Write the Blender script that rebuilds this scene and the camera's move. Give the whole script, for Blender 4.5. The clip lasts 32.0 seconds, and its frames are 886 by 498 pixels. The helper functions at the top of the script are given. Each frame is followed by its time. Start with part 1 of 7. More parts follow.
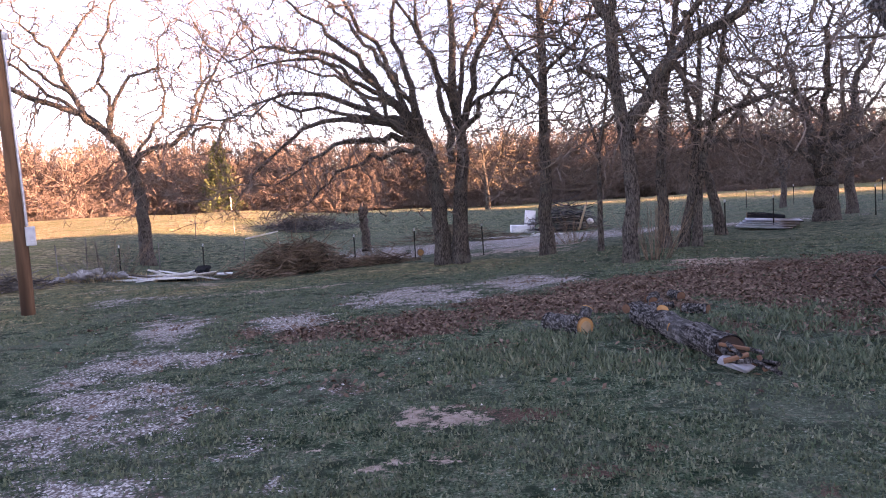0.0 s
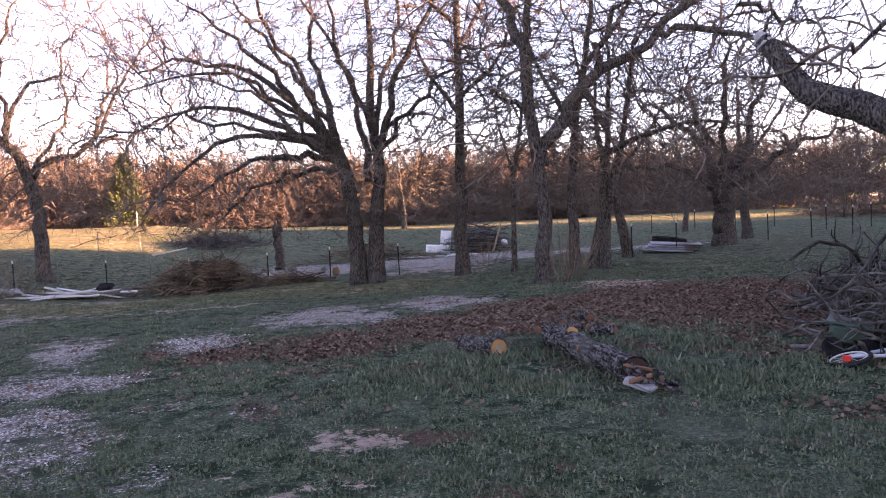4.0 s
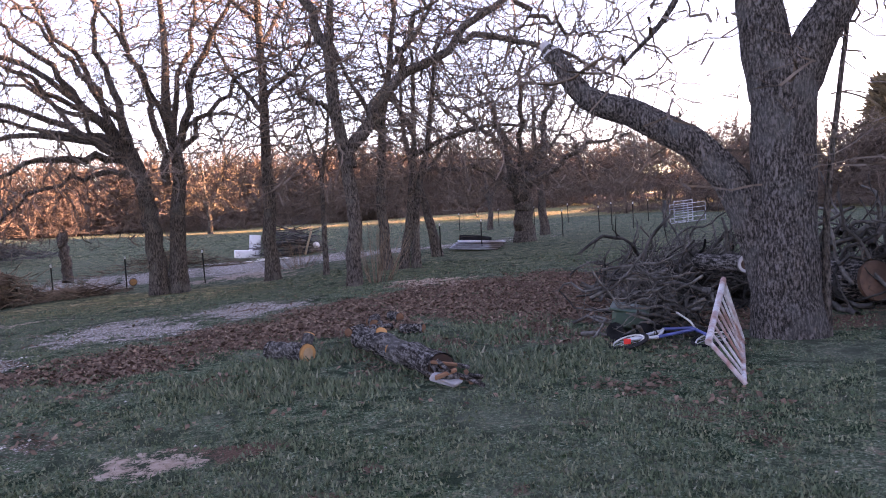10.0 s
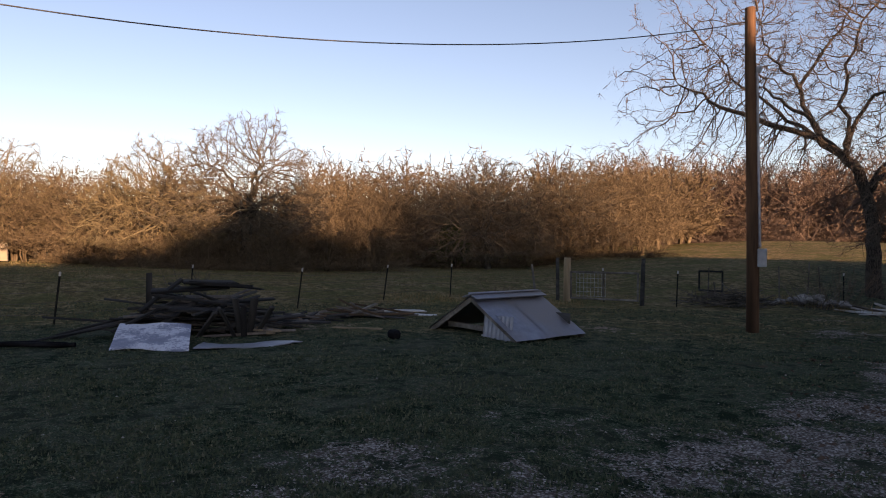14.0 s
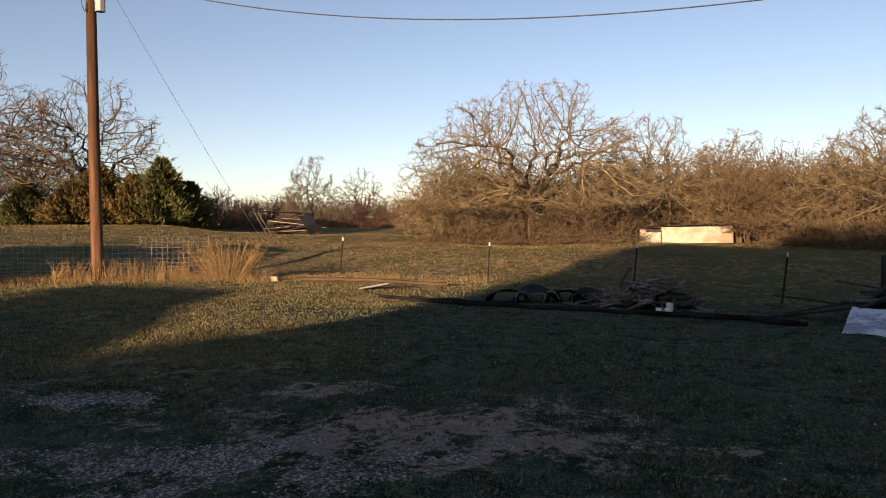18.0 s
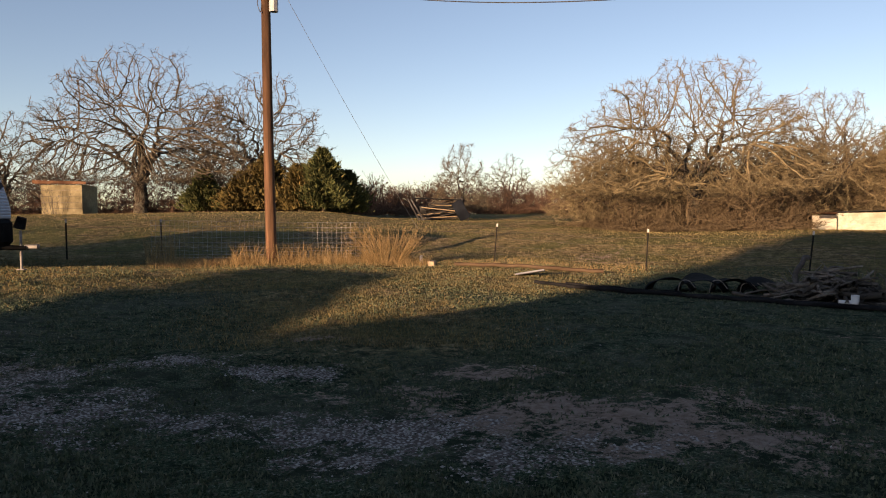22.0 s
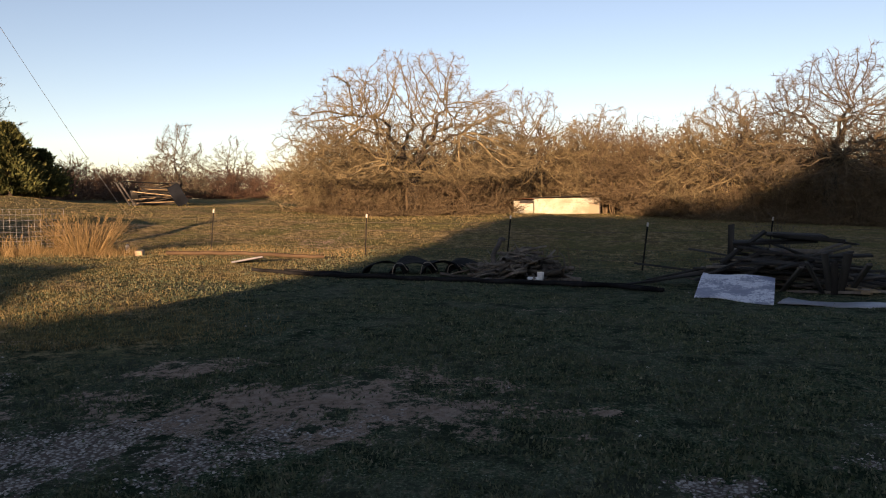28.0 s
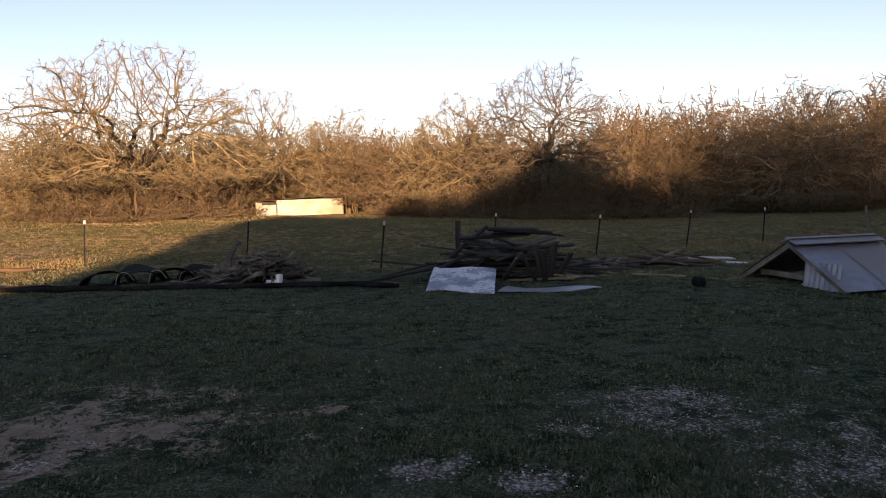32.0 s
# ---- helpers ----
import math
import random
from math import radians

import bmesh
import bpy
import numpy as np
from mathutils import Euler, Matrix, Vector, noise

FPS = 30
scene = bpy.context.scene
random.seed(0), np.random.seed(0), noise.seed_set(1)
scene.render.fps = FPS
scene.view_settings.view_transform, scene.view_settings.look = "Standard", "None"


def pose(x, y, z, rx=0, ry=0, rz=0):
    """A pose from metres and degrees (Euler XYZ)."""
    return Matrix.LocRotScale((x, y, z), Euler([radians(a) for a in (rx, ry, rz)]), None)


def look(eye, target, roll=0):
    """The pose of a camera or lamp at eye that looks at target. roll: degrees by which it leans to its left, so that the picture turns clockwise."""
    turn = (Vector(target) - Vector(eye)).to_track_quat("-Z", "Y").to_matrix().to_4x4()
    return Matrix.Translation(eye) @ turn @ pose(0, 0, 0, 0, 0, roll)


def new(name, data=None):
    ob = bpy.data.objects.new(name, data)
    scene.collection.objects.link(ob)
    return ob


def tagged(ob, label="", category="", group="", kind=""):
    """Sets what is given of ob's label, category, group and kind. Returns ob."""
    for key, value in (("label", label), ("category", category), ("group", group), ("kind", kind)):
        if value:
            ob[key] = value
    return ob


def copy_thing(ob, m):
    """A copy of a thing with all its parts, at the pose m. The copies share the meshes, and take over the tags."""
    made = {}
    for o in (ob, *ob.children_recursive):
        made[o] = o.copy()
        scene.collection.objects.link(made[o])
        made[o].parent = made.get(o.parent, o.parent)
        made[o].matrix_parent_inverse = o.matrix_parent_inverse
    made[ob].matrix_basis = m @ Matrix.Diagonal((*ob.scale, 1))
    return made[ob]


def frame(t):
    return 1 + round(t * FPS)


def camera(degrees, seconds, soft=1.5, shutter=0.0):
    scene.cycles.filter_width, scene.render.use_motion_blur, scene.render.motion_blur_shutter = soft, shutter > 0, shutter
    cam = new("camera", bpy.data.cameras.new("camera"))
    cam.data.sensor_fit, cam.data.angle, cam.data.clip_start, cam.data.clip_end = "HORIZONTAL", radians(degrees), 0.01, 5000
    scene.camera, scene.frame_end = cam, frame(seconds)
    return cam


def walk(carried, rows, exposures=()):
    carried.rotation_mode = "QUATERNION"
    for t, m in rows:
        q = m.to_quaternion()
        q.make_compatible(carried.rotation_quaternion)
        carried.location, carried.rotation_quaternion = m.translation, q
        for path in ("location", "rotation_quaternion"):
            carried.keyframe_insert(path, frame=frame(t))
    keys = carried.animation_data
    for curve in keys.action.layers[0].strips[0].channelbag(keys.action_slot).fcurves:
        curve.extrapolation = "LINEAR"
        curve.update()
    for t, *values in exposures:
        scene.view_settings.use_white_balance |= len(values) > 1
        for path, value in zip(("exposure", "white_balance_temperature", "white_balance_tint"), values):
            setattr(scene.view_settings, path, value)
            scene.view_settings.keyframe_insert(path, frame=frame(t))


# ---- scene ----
cam = camera(62.97, 32.0, soft=1.05)

PATH = [
    (0, (0.142, 0.176, 1.611), (0.0553, 2.1695, 1.4759), -3.69),
    (0.5, (0.103, 0.159, 1.637), (-0.0734, 2.1506, 1.5753), -2.77),
    (1, (0.112, 0.117, 1.652), (-0.0549, 2.1103, 1.6669), -3.45),
    (1.5, (0.096, 0.131, 1.646), (-0.0325, 2.1253, 1.5786), -2.41),
    (2, (0.106, 0.114, 1.658), (0.1295, 2.1132, 1.5988), -2.44),
    (2.5, (0.126, 0.122, 1.649), (0.3146, 2.1116, 1.5724), -2.90),
    (4.5, (0.140, 0.132, 1.650), (0.2325, 2.1261, 1.5336), -2.30),
    (5, (0.140, 0.186, 1.648), (0.1412, 2.1801, 1.4953), -2.27),
    (5.5, (0.116, 0.152, 1.661), (0.0670, 2.1479, 1.5516), -1.82),
    (6, (0.089, 0.123, 1.664), (-0.0573, 2.1153, 1.5603), -1.93),
    (6.5, (0.069, 0.143, 1.669), (-0.1744, 2.1267, 1.5855), -1.47),
    (7, (0.067, 0.163, 1.660), (-0.1629, 2.1461, 1.5410), -1.24),
    (7.5, (0.080, 0.191, 1.651), (-0.0378, 2.1845, 1.5357), -0.96),
    (8, (0.117, 0.098, 1.670), (0.1242, 2.0959, 1.5697), -1.62),
    (8.5, (0.152, 0.133, 1.671), (0.2531, 2.1269, 1.5458), -2.29),
    (9, (0.163, 0.093, 1.652), (0.4432, 2.0714, 1.5597), -2.58),
    (9.5, (0.192, 0.140, 1.653), (0.6958, 2.0726, 1.5512), -3.00),
    (10, (0.239, 0.153, 1.644), (0.8850, 2.0418, 1.5249), -3.72),
    (10.5, (0.259, 0.148, 1.643), (0.9282, 2.0299, 1.5382), -3.56),
    (11, (0.271, 0.127, 1.636), (0.6712, 2.0846, 1.5516), -3.79),
    (11.5, (0.200, 0.182, 1.637), (0.1960, 2.1818, 1.5924), -3.15),
    (12, (0.215, 0.151, 1.630), (-0.4327, 2.0425, 1.5790), -2.46),
    (12.5, (0.175, 0.164, 1.638), (-0.7663, 1.9279, 1.5742), -2.99),
    (13, (-0.003, 0.115, 1.602), (-0.9963, 1.8504, 1.5469), -2.92),
    (13.5, (-0.075, 0.091, 1.672), (-1.3393, 1.6414, 1.6682), -1.47),
    (14, (-0.135, 0.180, 1.693), (-1.7760, 1.3240, 1.6777), 0.28),
    (14.5, (-0.104, 0.065, 1.648), (-1.9154, 0.9135, 1.6193), -0.72),
    (16.5, (-0.067, -0.093, 1.642), (-2.0483, 0.1590, 1.5319), -1.35),
    (17, (-0.170, -0.044, 1.633), (-2.1659, 0.0190, 1.5264), -2.16),
    (17.5, (-0.206, -0.022, 1.635), (-2.1950, -0.2212, 1.5656), -1.22),
    (18, (-0.159, -0.084, 1.641), (-2.0637, -0.6922, 1.5844), -0.58),
    (18.5, (-0.020, -0.205, 1.658), (-1.8194, -1.0772, 1.6140), -0.71),
    (19, (0.023, -0.252, 1.659), (-1.6790, -1.3004, 1.5984), -0.73),
    (19.5, (-0.054, -0.315, 1.663), (-1.6154, -1.5613, 1.5723), -0.38),
    (20, (0.018, -0.322, 1.636), (-1.4310, -1.6976, 1.5382), -0.15),
    (20.5, (0.025, -0.376, 1.638), (-1.4126, -1.7627, 1.5397), 0.18),
    (21, (0.022, -0.354, 1.650), (-1.5427, -1.5956, 1.5470), 0.08),
    (21.5, (-0.004, -0.327, 1.656), (-1.6634, -1.4390, 1.5551), -0.08),
    (22, (-0.015, -0.292, 1.638), (-1.7585, -1.2685, 1.5477), -0.63),
    (22.5, (-0.040, -0.242, 1.644), (-1.8617, -1.0635, 1.5701), -0.98),
    (23, (-0.098, -0.206, 1.632), (-1.9904, -0.8493, 1.5614), -0.91),
    (23.5, (-0.138, -0.153, 1.657), (-2.0891, -0.5862, 1.5781), -1.13),
    (24, (-0.159, -0.126, 1.640), (-2.1296, -0.4553, 1.5583), -1.23),
    (24.5, (-0.158, -0.109, 1.635), (-2.1501, -0.2712, 1.5537), -0.83),
    (25, (-0.130, -0.040, 1.630), (-2.1281, -0.0122, 1.5362), -0.43),
    (25.5, (-0.090, -0.014, 1.645), (-2.0792, 0.1706, 1.5600), -0.65),
    (27.5, (-0.155, -0.023, 1.674), (-2.1497, -0.1290, 1.5777), -0.94),
    (28, (-0.183, -0.050, 1.654), (-2.1579, -0.3321, 1.5143), -0.57),
    (28.5, (-0.202, -0.079, 1.659), (-2.1730, -0.3790, 1.4971), 0.20),
    (29, (-0.193, -0.089, 1.653), (-2.1788, -0.2709, 1.5002), -0.13),
    (29.5, (-0.226, -0.022, 1.654), (-2.2189, -0.0830, 1.5004), -0.59),
    (30, (-0.169, 0.019, 1.648), (-2.1597, 0.1421, 1.5041), -0.76),
    (30.5, (-0.177, 0.050, 1.647), (-2.1604, 0.2497, 1.4840), -1.18),
    (31, (-0.172, 0.067, 1.657), (-2.1452, 0.3436, 1.4791), -1.01),
    (31.5, (-0.167, 0.112, 1.656), (-2.1334, 0.4460, 1.5027), -1.22),
    (32, (-0.170, 0.172, 1.641), (-2.1235, 0.5731, 1.4920), -1.50),
]
walk(cam, [(t, look(eye, target, roll)) for t, eye, target, roll in PATH],
     [(0, 3.95, 7700, 50), (1, 3.02, 7700, 50), (2, 3.15, 7700, 50), (5, 3.85, 7700, 50), (6, 3.72, 7700, 50), (7, 3.3, 7700, 50), (8, 3.4, 7700, 50), (9, 3.65, 7700, 50), (10, 3.95, 7700, 51), (11, 3.95, 7700, 51), (12, 2.55, 7700, 40), (13, 1.85, 7750, 36), (14.5, 1.2, 7550, 29), (17, 1.12, 7400, 25), (18, 1.04, 7400, 25), (20, 1.08, 7250, 23), (25, 1.03, 7650, 25), (29, 1.29, 7800, 26), (32, 1.53, 8000, 29)])

# ---------------------------------------------------------------- light
SUN_AZ, SUN_EL = 97.0, 8.0          # clockwise from +y, degrees
world = bpy.data.worlds.new("world")
scene.world = world
world.use_nodes = True
_wn = world.node_tree.nodes
_sky = _wn.new("ShaderNodeTexSky")
_sky.sky_type = "NISHITA"
_sky.sun_disc = False
_sky.sun_elevation, _sky.sun_rotation = radians(SUN_EL), radians(SUN_AZ)
_sky.air_density, _sky.dust_density, _sky.ozone_density = .75, .35, 1.3
_wn["Background"].inputs["Strength"].default_value = 0.1
world.node_tree.links.new(_sky.outputs["Color"], _wn["Background"].inputs["Color"])
_sd = Vector((math.sin(radians(SUN_AZ)) * math.cos(radians(SUN_EL)), math.cos(radians(SUN_AZ)) * math.cos(radians(SUN_EL)), math.sin(radians(SUN_EL))))
_sun = bpy.data.lights.new("sun", "SUN")
_sun.energy, _sun.angle, _sun.color = 5.0, radians(0.5), (1.0, 0.73, 0.47)
_so = new("sun", _sun)
_so.matrix_world = look(_sd * 100, (0, 0, 0))

# ---------------------------------------------------------------- small maths
RNG = np.random.default_rng(7)


def smooth(a, b, x):
    t = np.clip((np.asarray(x, float) - a) / (b - a), 0, 1)
    return t * t * (3 - 2 * t)


_LAT = np.random.default_rng(3).random((256, 256))


def vnoise(x, y):
    """Value noise on a lattice of 1 m, 0 to 1."""
    x, y = np.asarray(x, float), np.asarray(y, float)
    i, j = np.floor(x).astype(int), np.floor(y).astype(int)
    u, v = x - i, y - j
    u, v = u * u * (3 - 2 * u), v * v * (3 - 2 * v)
    a, b = _LAT[i % 256, j % 256], _LAT[(i + 1) % 256, j % 256]
    c, d = _LAT[i % 256, (j + 1) % 256], _LAT[(i + 1) % 256, (j + 1) % 256]
    return (a * (1 - u) + b * u) * (1 - v) + (c * (1 - u) + d * u) * v


def fbm(x, y, octaves=4):
    s, w, tot = 0.0, 0.5, 0.0
    for k in range(octaves):
        s = s + w * vnoise(x * 2**k + 17.3 * k, y * 2**k + 5.1 * k)
        tot, w = tot + w, w * 0.55
    return s / tot


def polar(az, r):
    """The place at a bearing (degrees left of +y) and a distance."""
    a = np.radians(az)
    return -np.sin(a) * r, np.cos(a) * r


# bearing, distance, height of the ground
LAND_A = [(0, 0, 0), (0, 7, 0), (60, 7, 0), (120, 7, .02), (-60, 8, 0), (180, 8, .1), (-120, 8, .1), (32, 18.6, -.33), (0, 18, -.28), (5, 27, -.6), (12, 30, -.85), (42, 28.5, -.42), (60, 22, -.28),
          (83, 19.4, -.25), (104, 22.2, -.03), (116, 23, .17), (134, 22, .28), (149.6, 20, .45), (157, 21, .5), (163, 21.9, .52), (175, 22, .6)]
LAND_B = [(-20, 25, -.2), (-35, 25, 0), (-35, 50, .1), (0, 45, -.7), (-15, 45, -.4), (-15, 100, .3), (20, 95, .75), (5, 110, .8), (35, 90, 1.3), (50, 55, -.1), (70, 60, .3), (90, 75, .55), (107, 60, 1.0),
          (121, 56, 1.45), (140, 60, 1.9), (160, 60, 1.9), (-100, 40, .3), (-150, 40, .4), (121, 110, 1.9), (140, 110, 2.8), (160, 110, 2.8), (100, 130, .9), (40, 160, 1.2), (0, 180, 1.0), (-40, 140, .9), (-18, 140, 3.0), (5, 145, 4.2), (25, 140, 4.2), (40, 130, 3.8), (55, 115, 3.0), (75, 100, 2.4), (95, 105, 2.4)]
LAND_C = [(103, 42, .65), (98, 42, .7), (94, 42, .72), (85, 43, .55), (79, 42, .42), (70, 42, .25), (64, 42, .0), (58, 45, .0), (50, 50, -.1), (43, 55, .85), (38, 65, 1.4), (30, 80, 2.1), (20, 85, 1.9), (8, 85, .85), (-3, 85, .4), (-10, 85, .45), (-20, 80, .6),
          (-48, 58, -.4), (-29, 60, .05), (132, 56, 2.1), (137, 60, 2.2), (110, 42, .85), (116, 48, 1.3),
          (85, 10, -.04), (85, 14, -.13), (60, 10, -.04), (60, 14, -.13), (110, 10, 0), (110, 14, -.02), (135, 12, .08), (135, 17, .18), (40, 11, -.08), (40, 15, -.2), (20, 11, -.12), (20, 15, -.24), (0, 11, -.12), (0, 14.5, -.2), (-20, 11, -.06), (-20, 15, -.12), (-40, 13, 0), (155, 13, .2), (160, 17, .38), (98, 18, -.08), (70, 18, -.22)]
_LAND = np.array([(*polar(a, r), z) for a, r, z in LAND_A + LAND_B + LAND_C])


def land(x, y):
    """Height of the ground."""
    x, y = np.asarray(x, float), np.asarray(y, float)
    s2 = (0.16 * np.hypot(_LAND[:, 0], _LAND[:, 1]) + 1.2) ** 2
    top, low = np.zeros(x.shape), np.zeros(x.shape)
    for (cx, cy, cz), s in zip(_LAND, s2):
        w = 1 / (((x - cx) ** 2 + (y - cy) ** 2) / s + 0.15) ** 2.4
        top, low = top + w * cz, low + w
    r = np.hypot(x, y)
    bump = 0.07 * (fbm(x * 0.7, y * 0.7, 3) - 0.5) + 0.06 * (fbm(x * 2.3, y * 2.3, 3) - 0.5)
    return top / low + bump * smooth(1, 3, r)


def lz(x, y):
    return float(land(np.array([x]), np.array([y]))[0])


def blob(x, y, az, r, along, across, turn=0.0):
    """A soft oval patch of ground at a bearing and distance: 1 in its middle, 0 at its rim."""
    cx, cy = polar(az, r)
    c, s = math.cos(radians(turn)), math.sin(radians(turn))
    u, v = (x - cx) * c + (y - cy) * s, -(x - cx) * s + (y - cy) * c
    return np.clip(1.25 - np.hypot(u / along, v / across), 0, 1)


# patches of gravel and of bare earth: bearing, distance, half width, half depth, density
GRAVEL = [(26.5, 7.9, 1.2, .9, 1.15), (24.1, 9.4, 1.26, 0.94, 1.25), (28.9, 8.75, 0.65, 1.10, 1.2), (25.9, 6.93, 0.82, 1.03, 1.35), (23.4, 5.95, 0.51, 0.56, 1.3), (29.6, 5.11, 0.18, 0.33, 1.2), (14.1, 4.48, 0.21, 0.21, 0.9), (22.6, 12.39, 0.70, 2.54, 1.2), (14, 11.81, 0.90, 1.78, 1.15), (4.1, 13.92, 1.68, 2.22, 1.35), (-4.9, 15.56, 1.64, 1.77, 1.3), (25.7, 18.97, 1.33, 1.82, 0.9), (16.3, 5.23, 0.39, 0.33, 0.8),
          (33, 6.4, 2.6, 1.9, .82), (117, 5.0, 1.6, .8, .85), (60, 5.6, 1.6, .7, 0.62), (30, 6.5, 1.32, 0.9, 1.4), (36, 6.0, 1.32, 0.72, 1.34), (42, 5.0, 1.56, 0.72, 1.12), (46, 6.2, 0.6, 0.42, 0.87), (56, 6.0, 0.6, 0.3, 0.82), (29, 4.8, 0.48, 0.36, 1.01), (-6, 34, 13.2, 5.04, 1.46), (59, 6.2, 0.96, 0.42, 0.96), (65, 5.2, 0.6, 0.36, 0.96), (79, 4.3, 0.36, 0.3, 0.87), (70.5, 4.2, 0.3, 0.18, 0.91), (48.5, 5.4, 0.6, 0.6, 0.91), (134, 7.8, 0.72, 0.54, 1.06), (127, 5.6, 1.08, 0.66, 1.23), (131, 4.9, 0.72, 0.48, 1.01), (140, 6.2, 1.2, 0.72, 0.95), (148, 6.6, 1.44, 1.08, 0.95), (154, 8.2, 1.68, 1.2, 0.95), (162, 10.5, 2.88, 1.8, 0.95), (158, 6.2, 1.44, 0.84, 0.9), (142, 8.4, 0.96, 0.48, 0.84)]
EARTH = [(6.1, 33.38, 2.68, 5.20, 1.1), (-4.8, 31.03, 3.91, 5.98, 1), (21, 24.81, 1.43, 3.90, 0.9), (4.5, 5.67, 0.40, 0.23, 0.9), (1.4, 5.38, 0.38, 0.27, 0.9), (6.4, 4.39, 0.22, 0.18, 0.9), (-18.5, 17.4, 1.18, 1.66, 1),
         (113, 6.0, 2.6, 1.5, .98), (101, 5.5, 1.8, .8, .88), (117, 7.5, 1.0, .6, 1.15), (118, 5.8, .8, .6, 1.1), (123, 6.8, .7, .5, 1.0), (108, 5.1, .6, .45, 1.1), (102.5, 5.6, .5, .3, 1.05), (97, 5.8, .55, .3, 1.0), (105, 5.9, .5, .3, .95), (89.5, 5.75, .35, .2, .95), (113, 8.7, .4, .2, .9),
         (106, 5.2, .5, .3, 1.0), (85.5, 5.7, .35, .18, .95), (112, 6.4, .7, .4, 1.0), (131, 9.6, .5, .25, .9), (2.5, 5.5, .55, .14, 1.0), (-1.5, 5.4, .25, .1, .9), (7, 4.5, .35, .2, .95), (2, 4.55, .2, .12, .9), (12, 5.0, .3, .15, .8),
         (-17, 17.9, 1.9, .45, 1.05), (23, 22.5, 3.2, .8, .9), (15, 17.5, 3.0, .5, .85), (45, 17, 3.5, 1.2, .7), (66, 17, 2.2, 1.2, .7), (108, 24, 2, 6, .55), (89, 11.3, .7, .5, .8), (28, 9.6, 1.0, .3, .7), (40, 13.5, 1.6, .5, .6)]
LEAVES = [(3.6, 10.39, 1.35, 1.30, 1), (-5.2, 11.45, 1.56, 1.95, 1.15), (-12.8, 12.6, 1.62, 2.73, 1.25), (-21.3, 13.62, 2.08, 3.51, 1.25), (-29, 13.79, 2.47, 4.55, 1.25), (12.7, 10.39, 0.79, 0.78, 0.75), (-5.2, 5.52, 0.44, 0.35, 0.6), (17.1, 10.92, 0.45, 1.17, 0.6), (-37, 13, 3.90, 3.90, 1.1)]


def ground_cover(x, y):
    """Gravel, bare earth, fallen leaves and dry grass (sunlight painted in too) at places, each 0 to 1."""
    n1, n2 = fbm(x * 0.9 + 3, y * 0.9, 4), fbm(x * 2.6, y * 2.6 + 9, 4)
    n = 0.45 * n1 + 0.55 * n2
    g, d = np.zeros(np.shape(x)), np.zeros(np.shape(x))
    for az, r, wide, deep, k in GRAVEL:
        g = np.maximum(g, np.minimum(k * blob(x, y, az, r, wide, deep, az), 1.1))
    for az, r, wide, deep, k in EARTH:
        d = np.maximum(d, np.minimum(k * blob(x, y, az, r, wide, deep, az), 1.1))
    lf = 1.2 * smooth(98, 106, np.hypot(x, y)) * smooth(100, 80, np.degrees(np.arctan2(-x, y)))
    for az, r, wide, deep, k in LEAVES:
        lf = np.maximum(lf, np.minimum(k * blob(x, y, az, r, wide, deep, az), 1.1))
    r = np.hypot(x, y)
    az = np.degrees(np.arctan2(-x, y))
    lf = np.maximum(lf, .1 * smooth(46, 26, az) * smooth(16, 10, r))
    dry = np.maximum(smooth(20, 27, r) * smooth(24, 36, az) * .85, smooth(40, 54, r) * smooth(13, 21, az) * .95) + .2 * smooth(14, 24, r)
    dry = np.maximum(dry, smooth(12.5, 17, r) * smooth(22, 34, az) * smooth(82, 66, az) * .5)
    dry = np.maximum(dry, smooth(16, 20, r) * smooth(98, 114, az) * .95)
    # lit strip and sun patch entered as dry grass: sunlight put in the colour
    dry = np.maximum(dry, smooth(14, 17, r) * smooth(104, 114, az) * .9)
    dry = np.maximum(dry, blob(x, y, 127, 12.6, 5.2, 2.6, 40) * .85)
    dry = np.maximum(dry, smooth(17, 20, r) * smooth(28, 25, r) * smooth(-12, 0, az) * .55)
    dry = np.maximum(dry, smooth(56, 66, r) * smooth(12, -8, az) * .9)
    dry = dry * (0.6 + 0.8 * n1)
    k = lambda m: np.clip(m * .66 + 1.5 * (n - 0.5), 0, 1) * (m > 0)
    return k(g), k(d), np.clip(lf * 1.12 + 1.9 * (n - 0.5), 0, 1) * (lf > 0), np.clip(dry, 0, 1)


# ---------------------------------------------------------------- meshes and parts
def mesh_np(name, verts, quads=None, tris=None, smooth_faces=True):
    """A mesh from arrays of places, four-cornered and three-cornered faces."""
    me = bpy.data.meshes.new(name)
    verts = np.asarray(verts, np.float32).reshape(-1, 3)
    q = np.zeros((0, 4), np.int32) if quads is None else np.asarray(quads, np.int32).reshape(-1, 4)
    t = np.zeros((0, 3), np.int32) if tris is None else np.asarray(tris, np.int32).reshape(-1, 3)
    me.vertices.add(len(verts))
    me.vertices.foreach_set("co", verts.ravel())
    me.loops.add(q.size + t.size)
    me.loops.foreach_set("vertex_index", np.concatenate([q.ravel(), t.ravel()]))
    me.polygons.add(len(q) + len(t))
    starts = np.concatenate([np.arange(len(q)) * 4, q.size + np.arange(len(t)) * 3]).astype(np.int32)
    me.polygons.foreach_set("loop_start", starts)
    me.polygons.foreach_set("use_smooth", np.full(len(q) + len(t), smooth_faces))
    me.update(calc_edges=True)
    return me


def thing(name, x, y, z=None, turn=0.0, label="", category="", group="", kind=""):
    """An Empty at the base of a thing; z is the ground there if not given."""
    ob = new(name)
    ob.matrix_world = pose(x, y, lz(x, y) if z is None else z, 0, 0, turn)
    return tagged(ob, label, category, group, kind)


